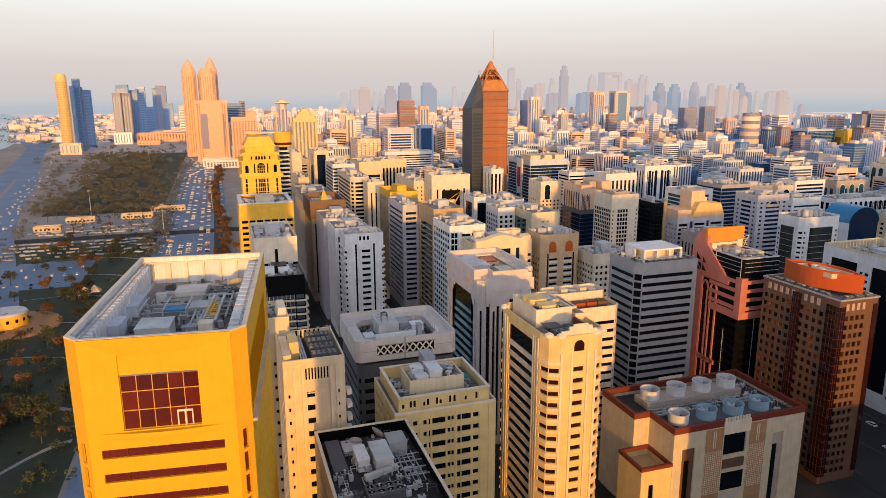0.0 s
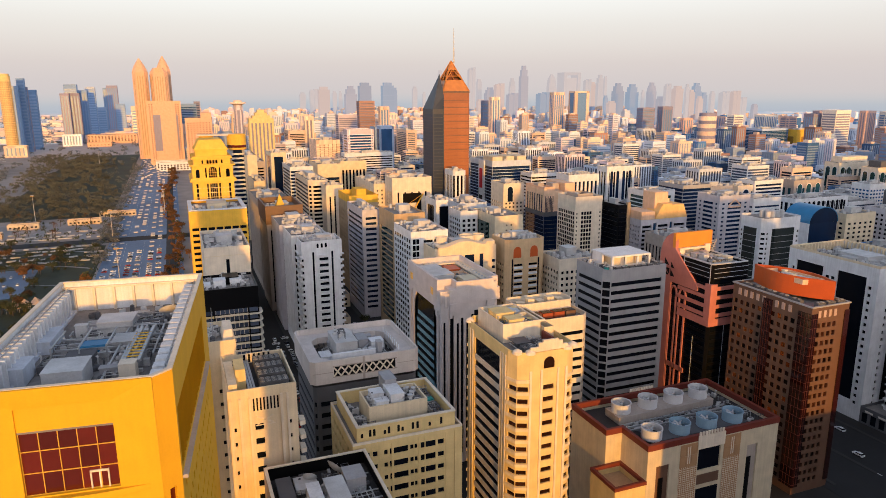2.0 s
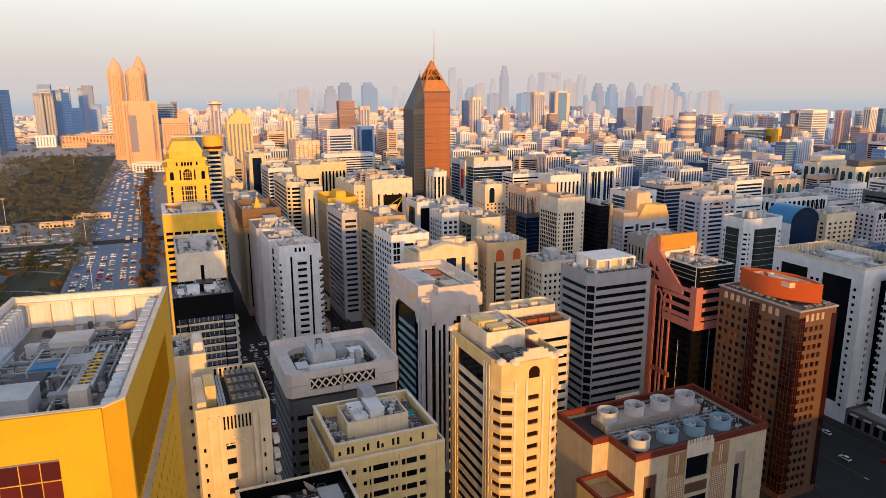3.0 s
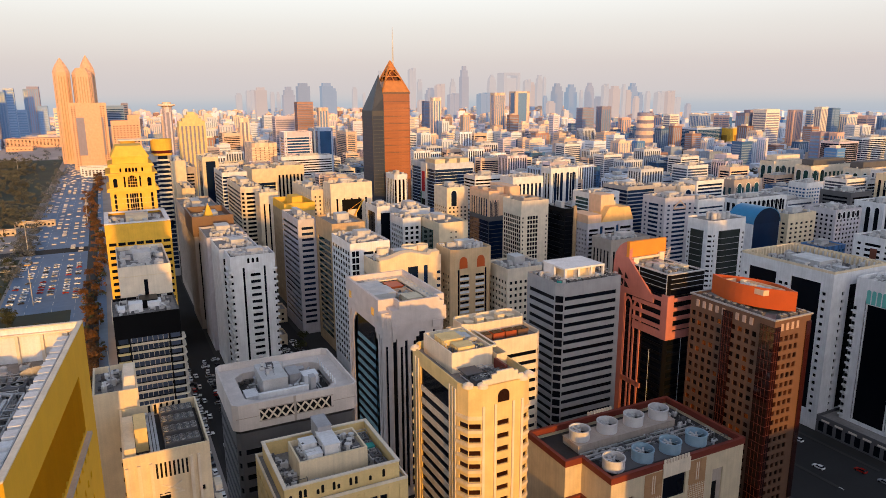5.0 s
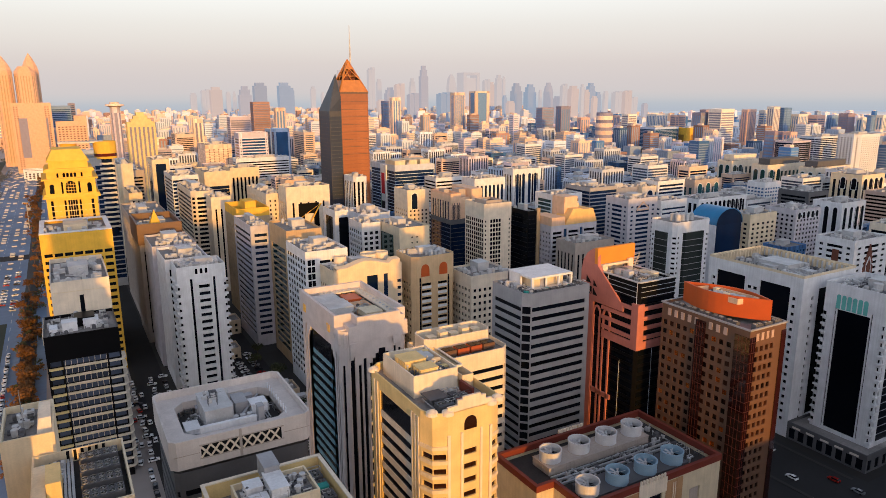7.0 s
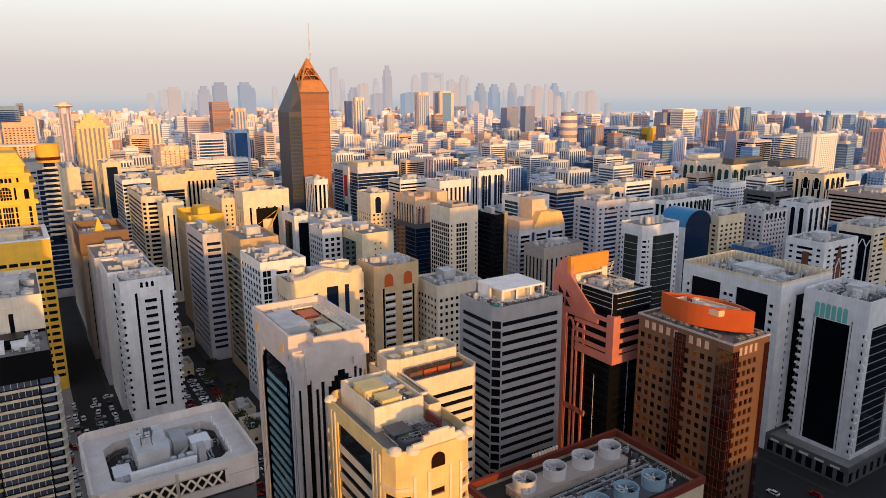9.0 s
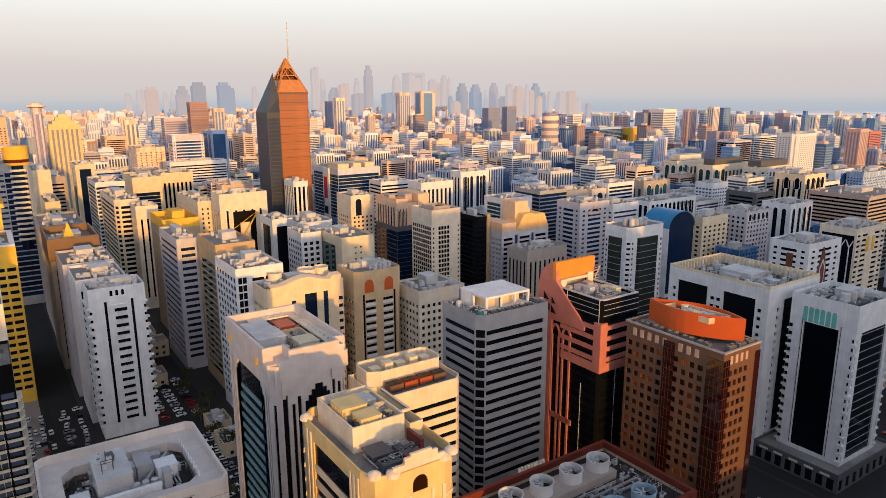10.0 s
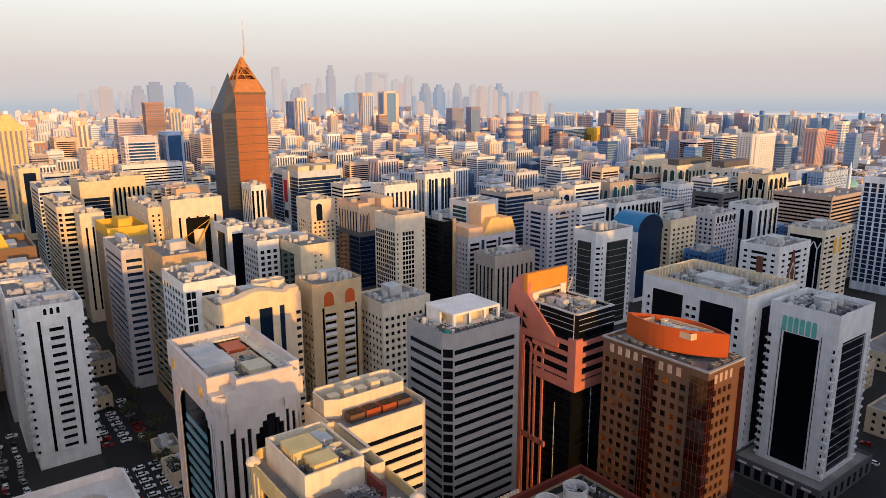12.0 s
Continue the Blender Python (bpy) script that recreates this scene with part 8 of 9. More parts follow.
for k in range(260):
    x_, y_ = rnd.uniform(-195, -66), rnd.choice((668, 684, 700, 716, 732, 776, 790, 812)) + rnd.uniform(-2, 2)
    g_.box(x_ - 2, y_ - 0.9, 0.3, x_ + 2, y_ + 0.9, 1.3)
for k in range(420):
    y_ = rnd.uniform(700, 1900)
    x_ = rnd.choice((-57, -50, -40, -33, -23, -16, 0)) if y_ < 1300 else rnd.uniform(-60, 0)
    g_.box(x_ - 2, y_ - 0.9, 0.3, x_ + 2, y_ + 0.9, 1.3)
for k in range(90):
    q = rnd.random()
    y_ = 700 + 1500 * q
    x_ = -235 - 0.13 * (y_ - 860) + rnd.uniform(-14, 14)
    g_.box(x_ - 0.9, y_ - 2, 0.4, x_ + 0.9, y_ + 2, 1.5)
tagged(new("distant_cars", g_.mesh("distant_cars", material("distant car paint", (0.45, 0.45, 0.46), rough=0.3))), "distant pale parked cars in rows", "cars", kind="stuff")
for x_, y0, y1 in ((222, 172, 400), (243.5, 172, 400), (268, 172, 400)):
    slab("pavement", "raised kerb strip along the wide street", x_, y0, x_ + 1.6, y1, 0.181, 0.34, PAVE, "kerb")
slab("pavement", "raised median in the broad shaded street", 226, 141, 690, 142.4, 0.201, 0.36, PAVE, "kerb")
bus = thing("coach", "white coach with dark window band on the wide street", "bus", 268, 146, 0.2, 8)
part("body", Geo().prism([(-5.6, -1.25), (5.6, -1.25), (5.6, 1.25), (-5.6, 1.25)], 0.4, 3.1, [(-5.5, -1.2), (5.4, -1.2), (5.4, 1.2), (-5.5, 1.2)]), PAINTS[0][1], bus)
part("window_band", Geo().rim([(-5.3, -1.3), (5.62, -1.3), (5.62, 1.3), (-5.3, 1.3)], [(-5.2, -1.2), (5.5, -1.2), (5.5, 1.2), (-5.2, 1.2)], 1.5, 2.5), GLASS, bus, "dark window band")
for wx in (-3.6, 3.4):
    for wy in (-1.15, 1.15):
        part("wheel", Geo().drum(0, 0, -0.14, 0.5, 0.14, 0.5, 12), BLACK, bus, m=pose(wx, wy, 0.5, 90))
# low houses and a small mosque between the tower rows
for x_, y_, w_, d_, h_ in ((104, 300, 12, 16, 9), (100, 322, 14, 14, 7), (88, 452, 20, 14, 9), (86, 410, 12, 12, 7), (101, 344, 9, 12, 6), (74, 244, 14, 18, 7), (76, 270, 10, 12, 5), (92, 476, 14, 20, 8), (142, 300, 18, 22, 8), (146, 372, 14, 26, 10), (222, 300, 30, 26, 9), (232, 350, 40, 24, 12), (352, 158, 46, 30, 12), (356, 206, 50, 30, 14), (430, 190, 50, 34, 10)):
    block("house", "low beige courtyard house with flat roof", x_, y_, w_, d_, h_, SAND, GLASS, punched(4, 1.4), base=0.6, crown=1.0, top=1)
mn = thing("minaret", "small cream minaret with balcony and gold finial", "minaret", 71, 192)
part("shaft", Geo().drum(0, 0, 0, 1.3, 24, 1.0, 12), PALE, mn)
part("balcony", Geo().drum(0, 0, 23.5, 1.0, 24.6, 1.9, 12).drum(0, 0, 24.6, 1.9, 25.4, 1.9, 12), PALE, mn)
part("lantern", Geo().drum(0, 0, 25.4, 0.8, 29, 0.8, 12), OCHRE, mn)
part("finial", Geo().drum(0, 0, 29, 1.0, 32, 0.05, 12), OCHRE, mn)
# floodlight masts
for x_, y_ in ((-137, 1542), (-42, 568), (-60, 760), (-150, 900), (-12, 900)):
    fm = thing("floodlight_mast", "tall steel floodlight mast with lamp ring", "light mast", x_, y_, 0, 0, "floodlight masts")
    part("pole", Geo().drum(0, 0, 0, 0.4, 30, 0.18, 10), STEEL, fm)
    part("lamp_ring", Geo().drum(0, 0, 29.4, 1.6, 30, 1.8, 14), STEEL, fm)
    for k in range(6):
        a = k * math.pi / 3
        part("lamp", Geo().box(-0.4, -0.3, 28.7, 0.4, 0.3, 29.4), OCHRE, fm, m=pose(1.6 * math.cos(a), 1.6 * math.sin(a), 0))

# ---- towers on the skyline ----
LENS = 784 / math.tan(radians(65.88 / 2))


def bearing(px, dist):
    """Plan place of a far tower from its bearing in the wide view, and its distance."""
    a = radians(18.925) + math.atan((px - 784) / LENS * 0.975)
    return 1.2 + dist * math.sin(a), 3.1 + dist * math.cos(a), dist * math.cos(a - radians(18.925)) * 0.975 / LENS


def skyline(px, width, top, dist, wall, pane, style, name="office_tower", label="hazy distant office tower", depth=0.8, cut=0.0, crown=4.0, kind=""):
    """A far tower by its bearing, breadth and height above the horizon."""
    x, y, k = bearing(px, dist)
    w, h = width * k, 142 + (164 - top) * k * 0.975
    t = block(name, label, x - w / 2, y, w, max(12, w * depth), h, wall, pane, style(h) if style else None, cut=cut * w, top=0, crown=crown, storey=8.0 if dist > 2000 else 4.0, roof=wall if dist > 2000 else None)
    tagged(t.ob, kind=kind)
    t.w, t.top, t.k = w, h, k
    return t


# far claddings and panes with haze and low sun put into their colours
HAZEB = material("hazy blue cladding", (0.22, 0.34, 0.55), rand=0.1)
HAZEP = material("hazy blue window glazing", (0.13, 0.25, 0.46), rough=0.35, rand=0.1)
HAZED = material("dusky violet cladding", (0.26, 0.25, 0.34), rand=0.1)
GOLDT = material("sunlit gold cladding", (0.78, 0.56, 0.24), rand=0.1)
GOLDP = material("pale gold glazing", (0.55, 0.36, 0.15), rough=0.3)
fins = lambda h: slots(h, 7, 4.0, 12, 8)
rows = lambda h: bands(1.5, 2.0, 6.5)
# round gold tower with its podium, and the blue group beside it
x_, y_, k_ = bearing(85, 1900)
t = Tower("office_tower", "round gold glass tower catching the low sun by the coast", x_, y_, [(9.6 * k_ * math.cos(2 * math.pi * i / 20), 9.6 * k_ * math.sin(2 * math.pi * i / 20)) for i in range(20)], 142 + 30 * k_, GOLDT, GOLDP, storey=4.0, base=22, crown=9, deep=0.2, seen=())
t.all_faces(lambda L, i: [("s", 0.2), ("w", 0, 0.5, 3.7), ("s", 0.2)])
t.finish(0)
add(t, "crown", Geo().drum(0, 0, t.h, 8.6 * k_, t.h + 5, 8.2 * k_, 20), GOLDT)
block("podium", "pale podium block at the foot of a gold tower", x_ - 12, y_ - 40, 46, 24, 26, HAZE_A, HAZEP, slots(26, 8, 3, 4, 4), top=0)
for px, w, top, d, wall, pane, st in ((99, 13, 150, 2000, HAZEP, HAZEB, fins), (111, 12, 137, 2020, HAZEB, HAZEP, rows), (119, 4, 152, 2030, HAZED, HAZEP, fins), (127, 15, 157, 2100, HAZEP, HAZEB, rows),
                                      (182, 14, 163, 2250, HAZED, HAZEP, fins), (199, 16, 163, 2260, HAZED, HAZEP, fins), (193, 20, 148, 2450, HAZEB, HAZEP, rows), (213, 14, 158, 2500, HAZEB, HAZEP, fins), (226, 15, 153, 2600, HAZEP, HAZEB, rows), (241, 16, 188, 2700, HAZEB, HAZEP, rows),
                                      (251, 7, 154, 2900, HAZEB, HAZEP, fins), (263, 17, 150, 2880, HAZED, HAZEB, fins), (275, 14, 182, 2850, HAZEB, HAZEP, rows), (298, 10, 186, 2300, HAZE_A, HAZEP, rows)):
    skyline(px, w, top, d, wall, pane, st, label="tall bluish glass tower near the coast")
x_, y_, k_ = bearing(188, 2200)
block("podium", "white podium block at the foot of a blue tower", x_ - 24, y_ - 20, 48, 26, 32, HAZE_W, HAZEP, slots(32, 8, 3, 4, 4), top=0)


def ogive(t, w, z0, z1, tip=0.05):
    """A pointed crown that curves in to its tip."""
    g = Geo()
    r0 = rectangle(w, w, w * 0.22)
    ring = lambda q: [(w / 2 + (a - w / 2) * q, w / 2 + (b - w / 2) * q) for a, b in r0]
    steps = [(0.0, 1.0), (0.25, 0.86), (0.5, 0.64), (0.75, 0.36), (1.0, tip)]
    for (qa, sa_), (qb, sb_) in zip(steps, steps[1:]):
        g.prism(ring(sa_), z0 + (z1 - z0) * qa, z0 + (z1 - z0) * qb, ring(sb_))
    return add(t, "crown", g, SALMON)


ribs = lambda h: slots(h, 5, 1.8, 8, 8)
for px, w, sh, tip, d in ((314.5, 25, 127, 103, 1680), (354.5, 23, 126, 99, 1700)):
    t = skyline(px, w, sh, d, SALMON, TAN, ribs, name="hotel_tower", label="tall slender salmon tower with a pointed crown", depth=1.0, cut=0.22)
    ogive(t, t.w, t.top, t.top + (sh - tip) * t.k * 0.975)
t = skyline(346.5, 29, 128, 1640, SALMON, TAN, ribs, name="hotel_tower", label="salmon tower shoulder with a chamfered top and dark side slot", depth=0.5, cut=0.2)
add(t, "crown", Geo().prism(rectangle(t.w, t.w * 0.5, t.w * 0.2)[:], t.top, t.top + 8 * t.k, [(t.w / 2 + (a - t.w / 2) * 0.6, b) for a, b in rectangle(t.w, t.w * 0.5, t.w * 0.2)]), SALMON)
add(t, "glass_strip", Geo().box(-0.6, 2, 20, -0.05, t.w * 0.3, t.top - 4), HAZED, "dark side glazing")
t = skyline(350, 56, 177, 1530, SALMON, GLASS, lambda h: (lambda L, i: [("s", L * 0.07), ("w", L * 0.04, 1.2, 2.6), ("s", L * 0.03), ("w", L * 0.04, 1.2, 2.6), ("s", 0), ("w", L * 0.04, 1.2, 2.6), ("s", L * 0.03), ("w", L * 0.04, 1.2, 2.6), ("s", L * 0.06)]), label="broad salmon slab in front of the pointed towers", depth=0.4)
add(t, "recess", Geo().box(t.w * 0.17, -0.3, 28, t.w * 0.38, -0.02, 100), HAZED, "dusky tall glazed recess")
add(t, "recess", Geo().box(t.w * 0.84, -0.3, 28, t.w * 0.89, -0.02, 100), HAZED, "dusky narrow glazed recess")
t = skyline(408, 44, 207, 1400, SALMON, GLASS, lambda h: punched(5.5, 2.6), label="orange lit block with rows of square windows", depth=0.6)
add(t, "attic", Geo().box(t.w * 0.6, 1, t.top, t.w, t.w * 0.5, t.top + 10), SALMON)
skyline(391, 28, 182, 1800, HAZEB, GLASSB, rows, label="blue glass block behind orange slab", depth=0.5)
skyline(407, 10, 178, 1820, HAZED, GLASSB, rows, label="dusky block behind orange slab", depth=0.8)
t = skyline(479, 15, 184, 1150, HAZE_C, HAZED, fins, label="rose tower under a flared disc roof", depth=1.0, cut=0.2)
add(t, "disc_roof", Geo().drum(t.w / 2, t.w / 2, t.top, t.w * 0.5, t.top + 2, t.w * 0.95, 24).drum(t.w / 2, t.w / 2, t.top + 2, t.w * 0.95, t.top + 4, t.w * 0.9, 24).drum(t.w / 2, t.w / 2, t.top + 4, t.w * 0.5, t.top + 7, t.w * 0.45, 24), HAZE_A, "pale flared disc roof")
t = skyline(518, 42, 208, 1000, GOLDCREAM, HAZED, lambda h: slots(h, 5, 2.4, 8, 6), label="gold lit block with stepped crown", depth=0.6)
for q, (f_, a_, b_) in enumerate(((0.72, 0, 4), (0.5, 4, 8), (0.28, 8, 12))):
    add(t, "crown_step", Geo().box(t.w * (0.5 - f_ / 2), 1 + q, t.top + a_, t.w * (0.5 + f_ / 2), t.w * 0.5 - q, t.top + b_), GOLDCREAM)


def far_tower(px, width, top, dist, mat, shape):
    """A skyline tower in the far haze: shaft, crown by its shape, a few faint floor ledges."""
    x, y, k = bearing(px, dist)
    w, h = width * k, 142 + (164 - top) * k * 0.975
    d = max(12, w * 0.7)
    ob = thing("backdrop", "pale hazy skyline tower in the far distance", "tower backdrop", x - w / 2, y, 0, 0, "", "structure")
    g, cr = Geo(), Geo()
    r = rectangle(w, d)
    mid = lambda q: [(w / 2 + (a_ - w / 2) * q, d / 2 + (b_ - d / 2) * q) for a_, b_ in r]
    if shape == 0:
        g.prism(r, 0, h * 0.93)
        cr.prism(mid(0.7), h * 0.93, h)
    elif shape == 1:
        g.prism(r, 0, h * 0.8)
        cr.prism(mid(0.78), h * 0.8, h * 0.92)
        cr.prism(mid(0.5), h * 0.92, h)
    elif shape == 2:
        g.prism(r, 0, h * 0.72)
        cr.prism(r, h * 0.72, h * 0.9, mid(0.8))
        cr.prism(mid(0.8), h * 0.9, h, mid(0.25))
    elif shape == 3:
        g.drum(w / 2, d / 2, 0, w / 2, h * 0.75, w / 2, 14)
        cr.drum(w / 2, d / 2, h * 0.75, w / 2, h * 0.92, w * 0.36, 14)
        cr.drum(w / 2, d / 2, h * 0.92, w * 0.26, h, w * 0.24, 14)
    elif shape == 4:
        g.box(0, 0, 0, w * 0.48, d, h * 0.95).box(w * 0.52, 0, 0, w, d, h)
        cr.box(w * 0.1, 0.2 * d, h * 0.95, w * 0.4, d * 0.8, h * 0.98)
    else:
        g.box(0, 0, 0, w * 0.18, d, h * 0.94).box(w * 0.82, 0, 0, w, d, h * 0.94).box(w * 0.18, d * 0.15, 0, w * 0.82, d, h * 0.88)
        cr.box(0, 0, h * 0.94, w, d, h)
    for q in range(int(h / 22)):
        cr.prism([(a_ + (-0.5 if a_ < w / 2 else 0.5), b_ + (-0.5 if b_ < d / 2 else 0.5)) for a_, b_ in r], 20 + q * 22, 21.5 + q * 22) if shape in (0, 1) and 21.5 + q * 22 < h * 0.78 else None
    part("shaft", g, mat, ob)
    part("crown", cr, mat, ob)
    return ob


# these tones glow: haze is put into the far towers as emission
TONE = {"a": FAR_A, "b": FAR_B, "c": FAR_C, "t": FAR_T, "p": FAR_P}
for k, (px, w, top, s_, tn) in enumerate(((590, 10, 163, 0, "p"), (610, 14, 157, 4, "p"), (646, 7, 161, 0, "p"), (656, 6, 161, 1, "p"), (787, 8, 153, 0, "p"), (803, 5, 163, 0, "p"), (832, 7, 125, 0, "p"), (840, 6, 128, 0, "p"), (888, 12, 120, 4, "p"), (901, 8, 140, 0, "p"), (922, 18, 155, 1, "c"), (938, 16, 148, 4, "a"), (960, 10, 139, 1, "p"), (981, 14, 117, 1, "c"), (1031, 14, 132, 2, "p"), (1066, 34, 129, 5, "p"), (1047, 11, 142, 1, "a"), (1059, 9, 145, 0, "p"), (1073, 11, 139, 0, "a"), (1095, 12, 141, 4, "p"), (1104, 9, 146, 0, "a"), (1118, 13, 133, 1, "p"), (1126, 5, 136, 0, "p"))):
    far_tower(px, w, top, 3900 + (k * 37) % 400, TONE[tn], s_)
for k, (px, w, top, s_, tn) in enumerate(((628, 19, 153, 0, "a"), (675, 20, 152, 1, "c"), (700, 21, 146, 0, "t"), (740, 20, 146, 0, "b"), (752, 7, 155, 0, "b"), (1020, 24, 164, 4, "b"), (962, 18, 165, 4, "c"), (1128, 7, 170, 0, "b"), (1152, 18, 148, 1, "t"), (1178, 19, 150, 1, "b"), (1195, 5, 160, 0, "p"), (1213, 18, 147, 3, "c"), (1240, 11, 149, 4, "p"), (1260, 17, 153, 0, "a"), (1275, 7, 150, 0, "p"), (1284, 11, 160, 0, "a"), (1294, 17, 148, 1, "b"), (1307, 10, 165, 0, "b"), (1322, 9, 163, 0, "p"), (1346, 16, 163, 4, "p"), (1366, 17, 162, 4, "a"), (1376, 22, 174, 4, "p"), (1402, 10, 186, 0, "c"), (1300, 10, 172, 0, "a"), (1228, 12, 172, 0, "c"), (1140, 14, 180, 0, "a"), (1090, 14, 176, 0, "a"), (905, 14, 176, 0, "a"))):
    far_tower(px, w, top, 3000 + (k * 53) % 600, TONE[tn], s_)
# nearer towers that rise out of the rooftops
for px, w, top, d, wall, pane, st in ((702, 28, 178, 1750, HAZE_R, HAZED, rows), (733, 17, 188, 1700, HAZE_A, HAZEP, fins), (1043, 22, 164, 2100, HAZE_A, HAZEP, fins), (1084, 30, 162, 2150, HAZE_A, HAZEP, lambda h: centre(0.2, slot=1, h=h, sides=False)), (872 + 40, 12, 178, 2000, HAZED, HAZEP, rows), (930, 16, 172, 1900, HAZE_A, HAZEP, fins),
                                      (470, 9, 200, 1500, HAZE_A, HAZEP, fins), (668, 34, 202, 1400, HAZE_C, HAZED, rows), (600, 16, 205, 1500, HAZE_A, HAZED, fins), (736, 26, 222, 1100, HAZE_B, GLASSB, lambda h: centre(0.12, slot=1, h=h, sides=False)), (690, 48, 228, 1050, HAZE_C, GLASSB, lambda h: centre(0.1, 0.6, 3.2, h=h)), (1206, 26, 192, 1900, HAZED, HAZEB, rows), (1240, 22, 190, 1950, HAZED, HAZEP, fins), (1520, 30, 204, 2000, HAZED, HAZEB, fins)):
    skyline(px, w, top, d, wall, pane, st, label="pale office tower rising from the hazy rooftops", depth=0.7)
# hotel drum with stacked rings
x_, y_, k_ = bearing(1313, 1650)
t = thing("drum_tower", "round peach building with stacked window rings", "building", x_, y_)
for q in range(6):
    part("storey_ring", Geo().drum(0, 0, 18 * q * 0.9, 17 * k_ - q * 0.4, 18 * q * 0.9 + 9, 17 * k_ - q * 0.4, 24), HAZE_A, t)
    part("window_ring", Geo().drum(0, 0, 18 * q * 0.9 + 9, 16 * k_ - q * 0.4, 18 * q * 0.9 + 16.2, 16 * k_ - q * 0.4, 24), HAZED, t)

# ---- filling blocks of the city grid ----
rnd = random.Random(4)
# haze is put into the HAZE walls and the paler DUSK panes here
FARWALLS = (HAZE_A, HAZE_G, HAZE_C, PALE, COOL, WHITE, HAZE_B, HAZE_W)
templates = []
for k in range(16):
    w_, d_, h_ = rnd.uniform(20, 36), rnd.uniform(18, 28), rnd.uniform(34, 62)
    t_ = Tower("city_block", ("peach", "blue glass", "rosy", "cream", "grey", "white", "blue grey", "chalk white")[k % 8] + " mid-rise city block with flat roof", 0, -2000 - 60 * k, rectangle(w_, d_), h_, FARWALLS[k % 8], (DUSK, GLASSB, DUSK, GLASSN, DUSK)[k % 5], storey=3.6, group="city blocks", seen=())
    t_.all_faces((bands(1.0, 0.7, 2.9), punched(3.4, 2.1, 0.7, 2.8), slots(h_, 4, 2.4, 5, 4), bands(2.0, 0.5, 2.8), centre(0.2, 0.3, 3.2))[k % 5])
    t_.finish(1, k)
    templates.append((t_.ob, w_, d_, h_))
del PLOTS[-16:]


def free(x, y, w, d, gap=6.0):
    return all(x + w + gap < a or x > c + gap or y + d + gap < b or y > e + gap for a, b, c, e in PLOTS)


made = 0
cells = [(i, j) for i in range(0, 60) for j in range(0, 60)]
for i, j in cells:
    x_, y_ = 160 + i * 38 + rnd.uniform(-6, 6), 300 + j * 40 + rnd.uniform(-6, 6)
    r_ = math.hypot(x_, y_)
    an = math.degrees(math.atan2(x_, y_))
    k = rnd.randrange(16)
    if an > 34 and rnd.random() < 0.6:
        k = rnd.choice((1, 4, 5, 7, 9, 12, 13, 15))
    ob, w_, d_, h_ = templates[k]
    if 1 < an < 71 and 560 < r_ < 1320 and free(x_, y_, w_, d_) and made < 190 and rnd.random() < 0.8 and (x_ > 250 or y_ > 780):
        zs = min(1.0, (46 if r_ < 800 else 56) / h_) * rnd.uniform(0.75, 1.0)
        c_ = copy_thing(ob, pose(x_, y_, 0))
        c_.scale = (1, 1, zs)
        PLOTS.append((x_, y_, x_ + w_, y_ + d_))
        made += 1
for k, (ob, w_, d_, h_) in enumerate(templates):
    ob.matrix_basis = pose(300 + 60 * k, 1340 + (k % 3) * 45, 0)
    PLOTS.append((300 + 60 * k, 1340 + (k % 3) * 45, 300 + 60 * k + w_, 1340 + (k % 3) * 45 + d_))
walls = [Geo() for _ in range(9)]
panes, roofs = Geo(), Geo()
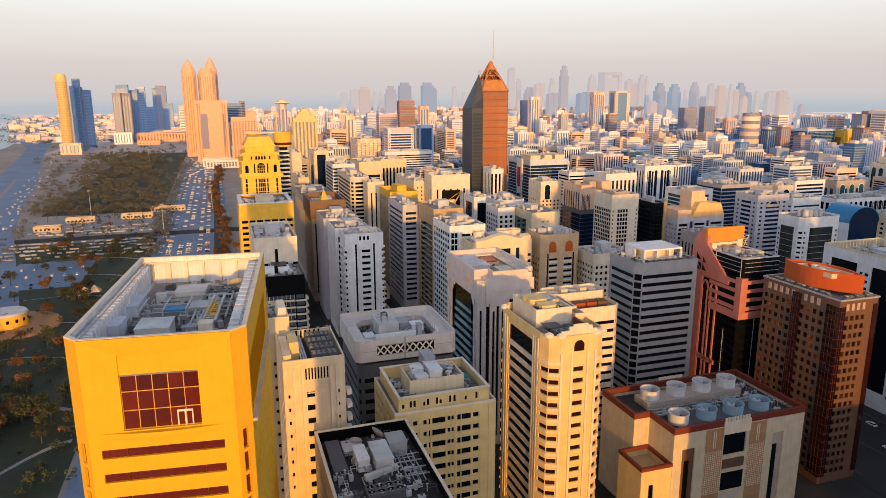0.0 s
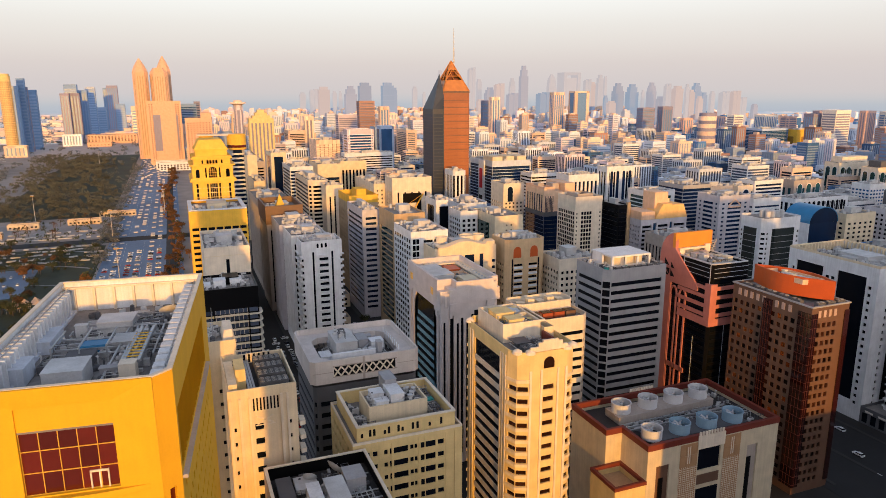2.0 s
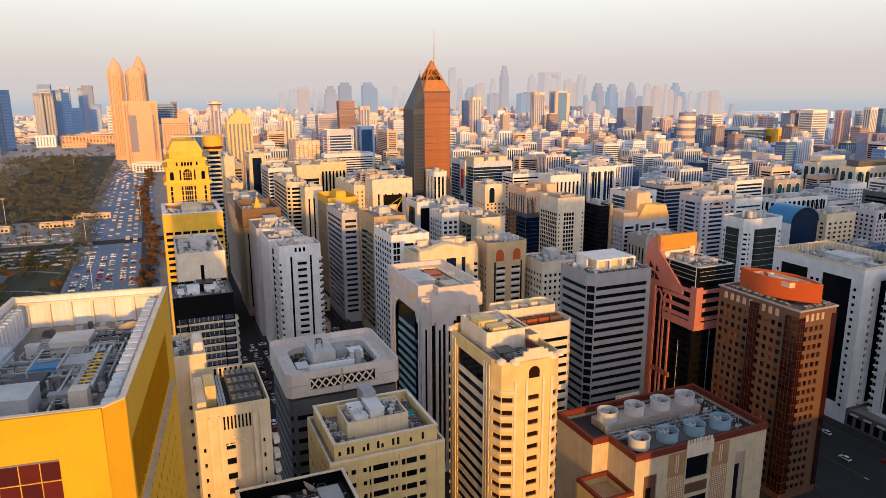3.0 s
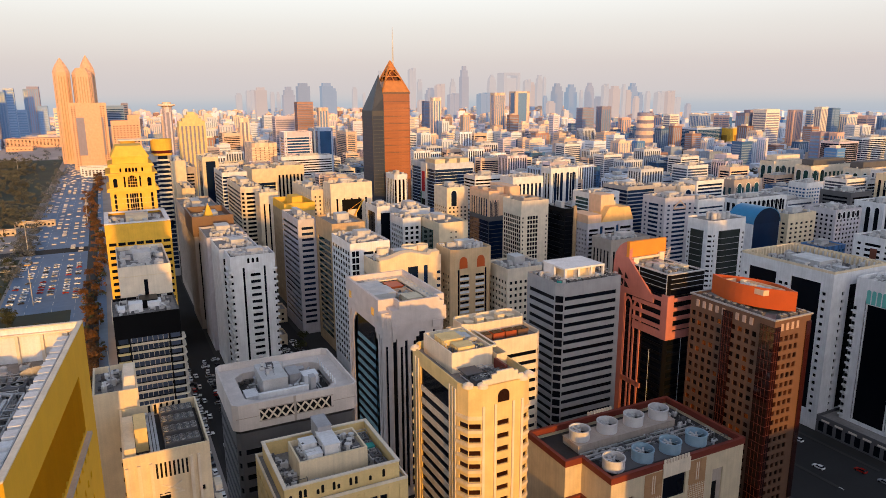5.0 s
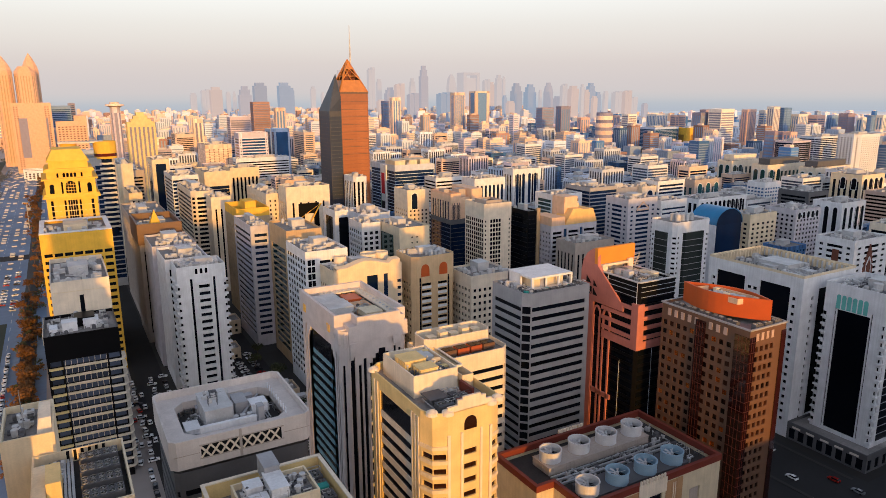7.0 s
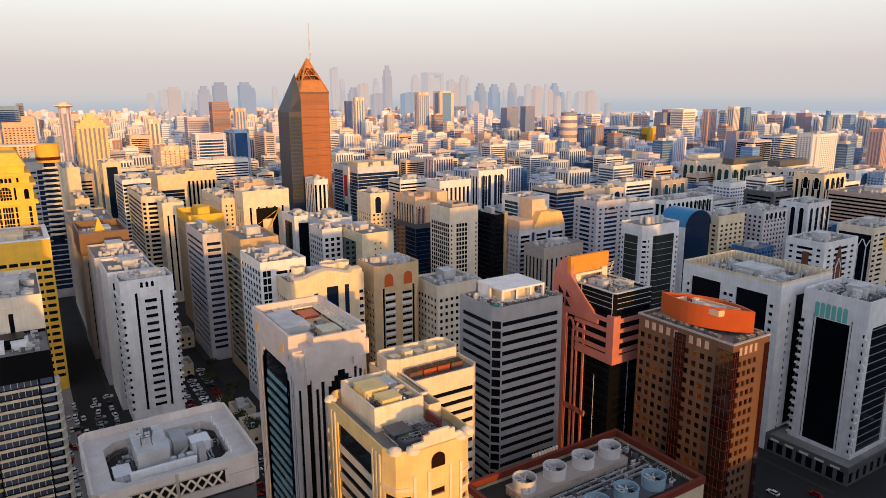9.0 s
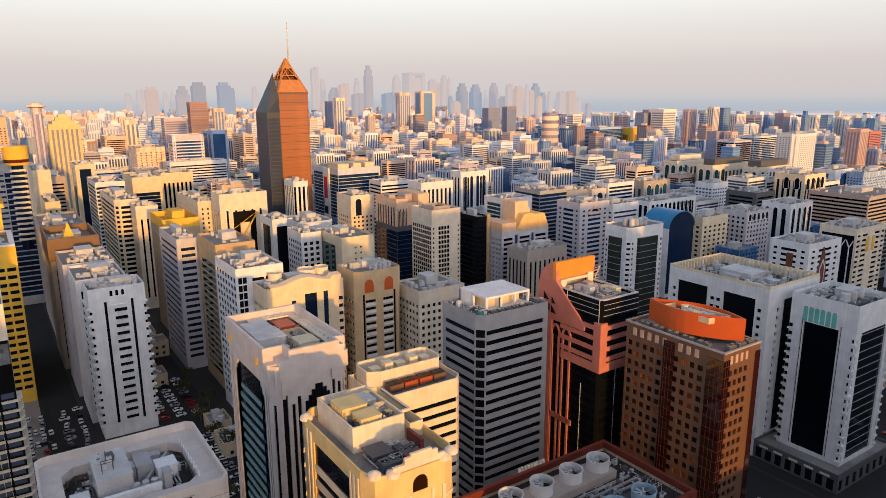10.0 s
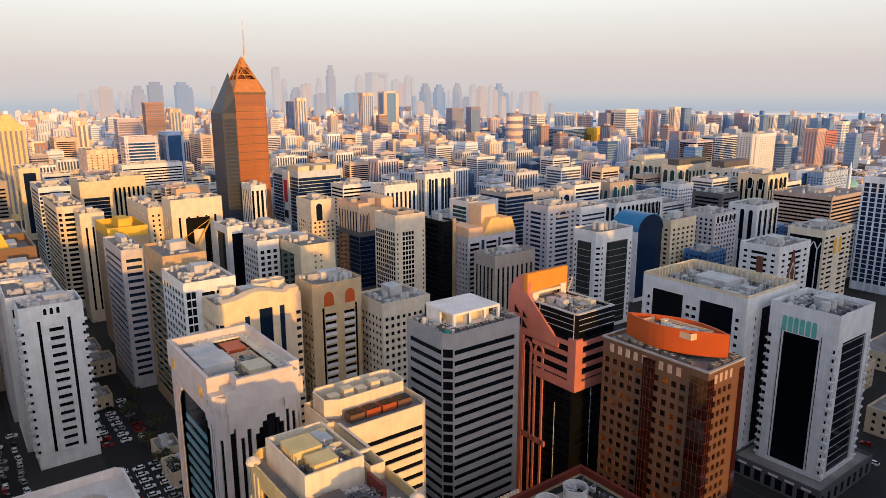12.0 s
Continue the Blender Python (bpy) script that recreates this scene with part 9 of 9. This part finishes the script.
for i in range(120):
    for j in range(110):
        x_, y_ = 20 + i * 46 + rnd.uniform(-10, 10), 700 + j * 46 + rnd.uniform(-10, 10)
        r_ = math.hypot(x_, y_)
        an = math.degrees(math.atan2(x_, y_))
        w_, d_ = rnd.uniform(16, 36), rnd.uniform(14, 30)
        if not (0.5 < an < 74 and 1290 < r_ < 4300) or rnd.random() > 0.66 or (an > 46 and rnd.random() < 0.45) or not free(x_, y_, w_, d_, 3):
            continue
        h_ = rnd.uniform(16, 50) if rnd.random() < 0.66 else rnd.uniform(50, 88)
        if an > 36:
            h_ *= 0.7
        if r_ < 1700:
            h_ = min(h_, 52)
        if r_ > 2100:
            h_ = h_ * 0.75
            if an > 44 and rnd.random() < 0.6:
                continue
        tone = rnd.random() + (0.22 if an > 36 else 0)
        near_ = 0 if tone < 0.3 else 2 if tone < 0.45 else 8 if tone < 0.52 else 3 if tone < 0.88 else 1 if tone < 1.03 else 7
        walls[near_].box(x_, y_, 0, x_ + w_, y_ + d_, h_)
        roofs.box(x_ + w_ * 0.3, y_ + d_ * 0.3, h_, x_ + w_ * rnd.uniform(0.5, 0.9), y_ + d_ * 0.8, h_ + rnd.uniform(2, 5))
        if r_ < 2900:
            style = rnd.random()
            if style < 0.5:
                for s in range(int(h_ / 4.5) - 1):
                    z_ = 4 + s * 4.5
                    panes.quad((x_ + 1.5, y_ - 0.15, z_), (x_ + w_ - 1.5, y_ - 0.15, z_), (x_ + w_ - 1.5, y_ - 0.15, z_ + 1.9), (x_ + 1.5, y_ - 0.15, z_ + 1.9))
                    panes.quad((x_ - 0.15, y_ + d_ - 1.5, z_), (x_ - 0.15, y_ + 1.5, z_), (x_ - 0.15, y_ + 1.5, z_ + 1.9), (x_ - 0.15, y_ + d_ - 1.5, z_ + 1.9))
            else:
                for s in range(int(w_ / 6)):
                    a_ = x_ + 2 + s * 6
                    panes.quad((a_, y_ - 0.15, 4), (a_ + 2.6, y_ - 0.15, 4), (a_ + 2.6, y_ - 0.15, h_ - 4), (a_, y_ - 0.15, h_ - 4))
                for s in range(int(d_ / 6)):
                    a_ = y_ + 2 + s * 6
                    panes.quad((x_ - 0.15, a_ + 2.6, 4), (x_ - 0.15, a_, 4), (x_ - 0.15, a_, h_ - 4), (x_ - 0.15, a_ + 2.6, h_ - 4))
# distant walls and windows carry the haze in their base colours
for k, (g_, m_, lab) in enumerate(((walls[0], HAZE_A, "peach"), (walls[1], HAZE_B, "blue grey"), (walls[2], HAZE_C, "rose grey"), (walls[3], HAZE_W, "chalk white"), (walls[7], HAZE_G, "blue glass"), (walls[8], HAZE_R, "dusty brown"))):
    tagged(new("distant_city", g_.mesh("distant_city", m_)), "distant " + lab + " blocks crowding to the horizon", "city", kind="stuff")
tagged(new("distant_windows", panes.mesh("distant_windows", material("pale hazed glazing", (0.26, 0.34, 0.48), rough=0.4))), "bluish windows of the distant blocks", "windows", kind="stuff")
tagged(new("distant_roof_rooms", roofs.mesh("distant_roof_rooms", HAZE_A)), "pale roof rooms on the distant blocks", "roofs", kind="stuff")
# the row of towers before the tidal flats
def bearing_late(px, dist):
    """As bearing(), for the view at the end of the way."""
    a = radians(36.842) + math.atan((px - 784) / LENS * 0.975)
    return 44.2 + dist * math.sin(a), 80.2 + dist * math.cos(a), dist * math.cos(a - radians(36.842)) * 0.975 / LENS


# claddings of this row, with haze and sunlight put into the colour
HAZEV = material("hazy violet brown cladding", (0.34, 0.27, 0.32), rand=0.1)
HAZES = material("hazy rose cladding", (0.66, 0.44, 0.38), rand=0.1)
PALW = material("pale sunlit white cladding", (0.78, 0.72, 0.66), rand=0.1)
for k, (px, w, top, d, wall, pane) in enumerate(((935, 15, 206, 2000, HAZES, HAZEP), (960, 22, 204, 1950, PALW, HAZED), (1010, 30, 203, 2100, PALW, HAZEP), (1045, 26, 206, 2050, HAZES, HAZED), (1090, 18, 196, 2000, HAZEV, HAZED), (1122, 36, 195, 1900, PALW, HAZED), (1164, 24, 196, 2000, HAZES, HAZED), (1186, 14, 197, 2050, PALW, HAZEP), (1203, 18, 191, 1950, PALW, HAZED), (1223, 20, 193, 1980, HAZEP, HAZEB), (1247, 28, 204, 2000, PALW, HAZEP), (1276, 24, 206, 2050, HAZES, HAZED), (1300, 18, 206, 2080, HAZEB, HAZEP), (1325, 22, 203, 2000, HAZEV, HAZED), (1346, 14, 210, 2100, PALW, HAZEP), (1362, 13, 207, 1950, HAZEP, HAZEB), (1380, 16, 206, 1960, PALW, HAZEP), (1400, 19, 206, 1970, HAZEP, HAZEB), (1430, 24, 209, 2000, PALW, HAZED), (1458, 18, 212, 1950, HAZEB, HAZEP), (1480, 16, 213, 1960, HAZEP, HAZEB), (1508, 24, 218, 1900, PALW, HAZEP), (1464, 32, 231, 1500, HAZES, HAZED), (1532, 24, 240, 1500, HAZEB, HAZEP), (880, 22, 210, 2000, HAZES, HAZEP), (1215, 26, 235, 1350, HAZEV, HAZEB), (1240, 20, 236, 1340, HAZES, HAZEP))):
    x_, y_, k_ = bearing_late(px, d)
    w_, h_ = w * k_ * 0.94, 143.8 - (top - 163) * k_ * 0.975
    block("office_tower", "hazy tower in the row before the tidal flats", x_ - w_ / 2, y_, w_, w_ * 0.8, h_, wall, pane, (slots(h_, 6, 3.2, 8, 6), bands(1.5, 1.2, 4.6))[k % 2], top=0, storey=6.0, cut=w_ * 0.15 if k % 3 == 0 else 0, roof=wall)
# low white houses between the towers and the flats
rnd = random.Random(23)
g_, h2_, tr_ = Geo(), Geo(), Geo()
for k in range(1500):
    an, r_ = radians(rnd.uniform(34, 72)), 1050 + 1700 * rnd.random()
    x_, y_ = r_ * math.sin(an), r_ * math.cos(an)
    w_, d_ = rnd.uniform(9, 24), rnd.uniform(9, 20)
    if free(x_, y_, w_, d_, 1):
        (g_ if k % 4 else h2_).box(x_, y_, 0, x_ + w_, y_ + d_, rnd.uniform(4, 11))
        if k % 5 == 0:
            leaf_clumps(tr_, x_ - 8, y_ + rnd.uniform(-8, 8), 4, 6, 4, 10, rnd, 2.2)
tagged(new("low_houses", g_.mesh("low_houses", HAZE_W)), "low white villas with flat roofs beyond the towers", "houses", kind="stuff")
tagged(new("low_houses", h2_.mesh("low_houses", HAZE_A)), "low peach villas with flat roofs beyond the towers", "houses", kind="stuff")
tagged(new("villa_trees", tr_.mesh("villa_trees", material("dark blue green leaves", (0.05, 0.075, 0.07), rough=1.0))), "dark trees among the low villas", "trees", kind="stuff")
# low buildings and groves beyond the park, towards the coast
rnd = random.Random(19)
g_, h2_, tr_ = Geo(), Geo(), Geo()
for k in range(420):
    an, r_ = radians(rnd.uniform(-14, 1.5)), 2350 + 2600 * rnd.random() ** 1.3
    x_, y_ = r_ * math.sin(an), r_ * math.cos(an)
    w_, h_ = rnd.uniform(14, 46), rnd.uniform(6, 16) * (1.8 if rnd.random() < 0.08 else 1)
    (g_ if k % 3 else h2_).box(x_, y_, 0, x_ + w_, y_ + 20, h_)
    for q in range(3):
        leaf_clumps(tr_, x_ + rnd.uniform(-70, 70), y_ + rnd.uniform(-60, 60), 4, 9, 5, 9, rnd, 3.0)
tagged(new("distant_houses", g_.mesh("distant_houses", HAZE_A)), "distant low pale houses near the coast", "houses", kind="stuff")
tagged(new("distant_houses", h2_.mesh("distant_houses", HAZE_C)), "distant low rosy houses near the coast", "houses", kind="stuff")
# blue haze over the groves is put into their leaf colour
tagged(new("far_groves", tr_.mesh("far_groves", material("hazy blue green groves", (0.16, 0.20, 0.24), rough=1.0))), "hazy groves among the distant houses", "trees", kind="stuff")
# blue shallows and pale sandbanks on the horizon, their haze painted in as glow
rnd = random.Random(11)


def shore(name, label, mat, an0, an1, r0, r1, z, cat_):
    """A strip of far coast between two bearings and distances, with a ragged edge."""
    near_, out_ = [], []
    for q in range(25):
        a = radians(an0 + (an1 - an0) * q / 24)
        fade = math.sin(math.pi * q / 24) ** 0.4
        m0 = (r0 + r1) / 2
        ra, rb = m0 - (m0 - r0) * fade * rnd.uniform(0.5, 1), m0 + (r1 - m0) * fade * rnd.uniform(0.5, 1)
        near_.append((ra * math.sin(a), ra * math.cos(a), z))
        out_.append((rb * math.sin(a), rb * math.cos(a), z))
    g = Geo()
    for q in range(24):
        g.quad(near_[q], near_[q + 1], out_[q + 1], out_[q])
    tagged(new(name, g.mesh(name, mat)), label, cat_, kind="structure")


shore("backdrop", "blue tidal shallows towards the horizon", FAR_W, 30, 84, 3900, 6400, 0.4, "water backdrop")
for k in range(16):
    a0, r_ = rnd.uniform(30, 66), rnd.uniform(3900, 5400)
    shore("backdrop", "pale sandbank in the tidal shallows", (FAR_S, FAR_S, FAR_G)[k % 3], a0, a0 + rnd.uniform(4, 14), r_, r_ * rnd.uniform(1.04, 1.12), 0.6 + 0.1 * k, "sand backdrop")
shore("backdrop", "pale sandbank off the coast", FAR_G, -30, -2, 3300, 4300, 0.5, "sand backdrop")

# open land and shore far out, haze painted in as glow
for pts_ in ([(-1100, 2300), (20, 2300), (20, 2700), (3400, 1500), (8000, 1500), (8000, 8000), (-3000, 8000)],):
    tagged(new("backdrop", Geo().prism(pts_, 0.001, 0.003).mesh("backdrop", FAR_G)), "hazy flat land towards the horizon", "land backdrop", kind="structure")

# dark sheet under the towers: street shade is put into its colour
slab("ground", "city ground between the towers, darkened for street shade", 42, 60, 1500, 1500, 0.001, 0.0035, material("shade-darkened ground", (0.022, 0.02, 0.019), rough=0.95, var=0.35, size=12), "ground")
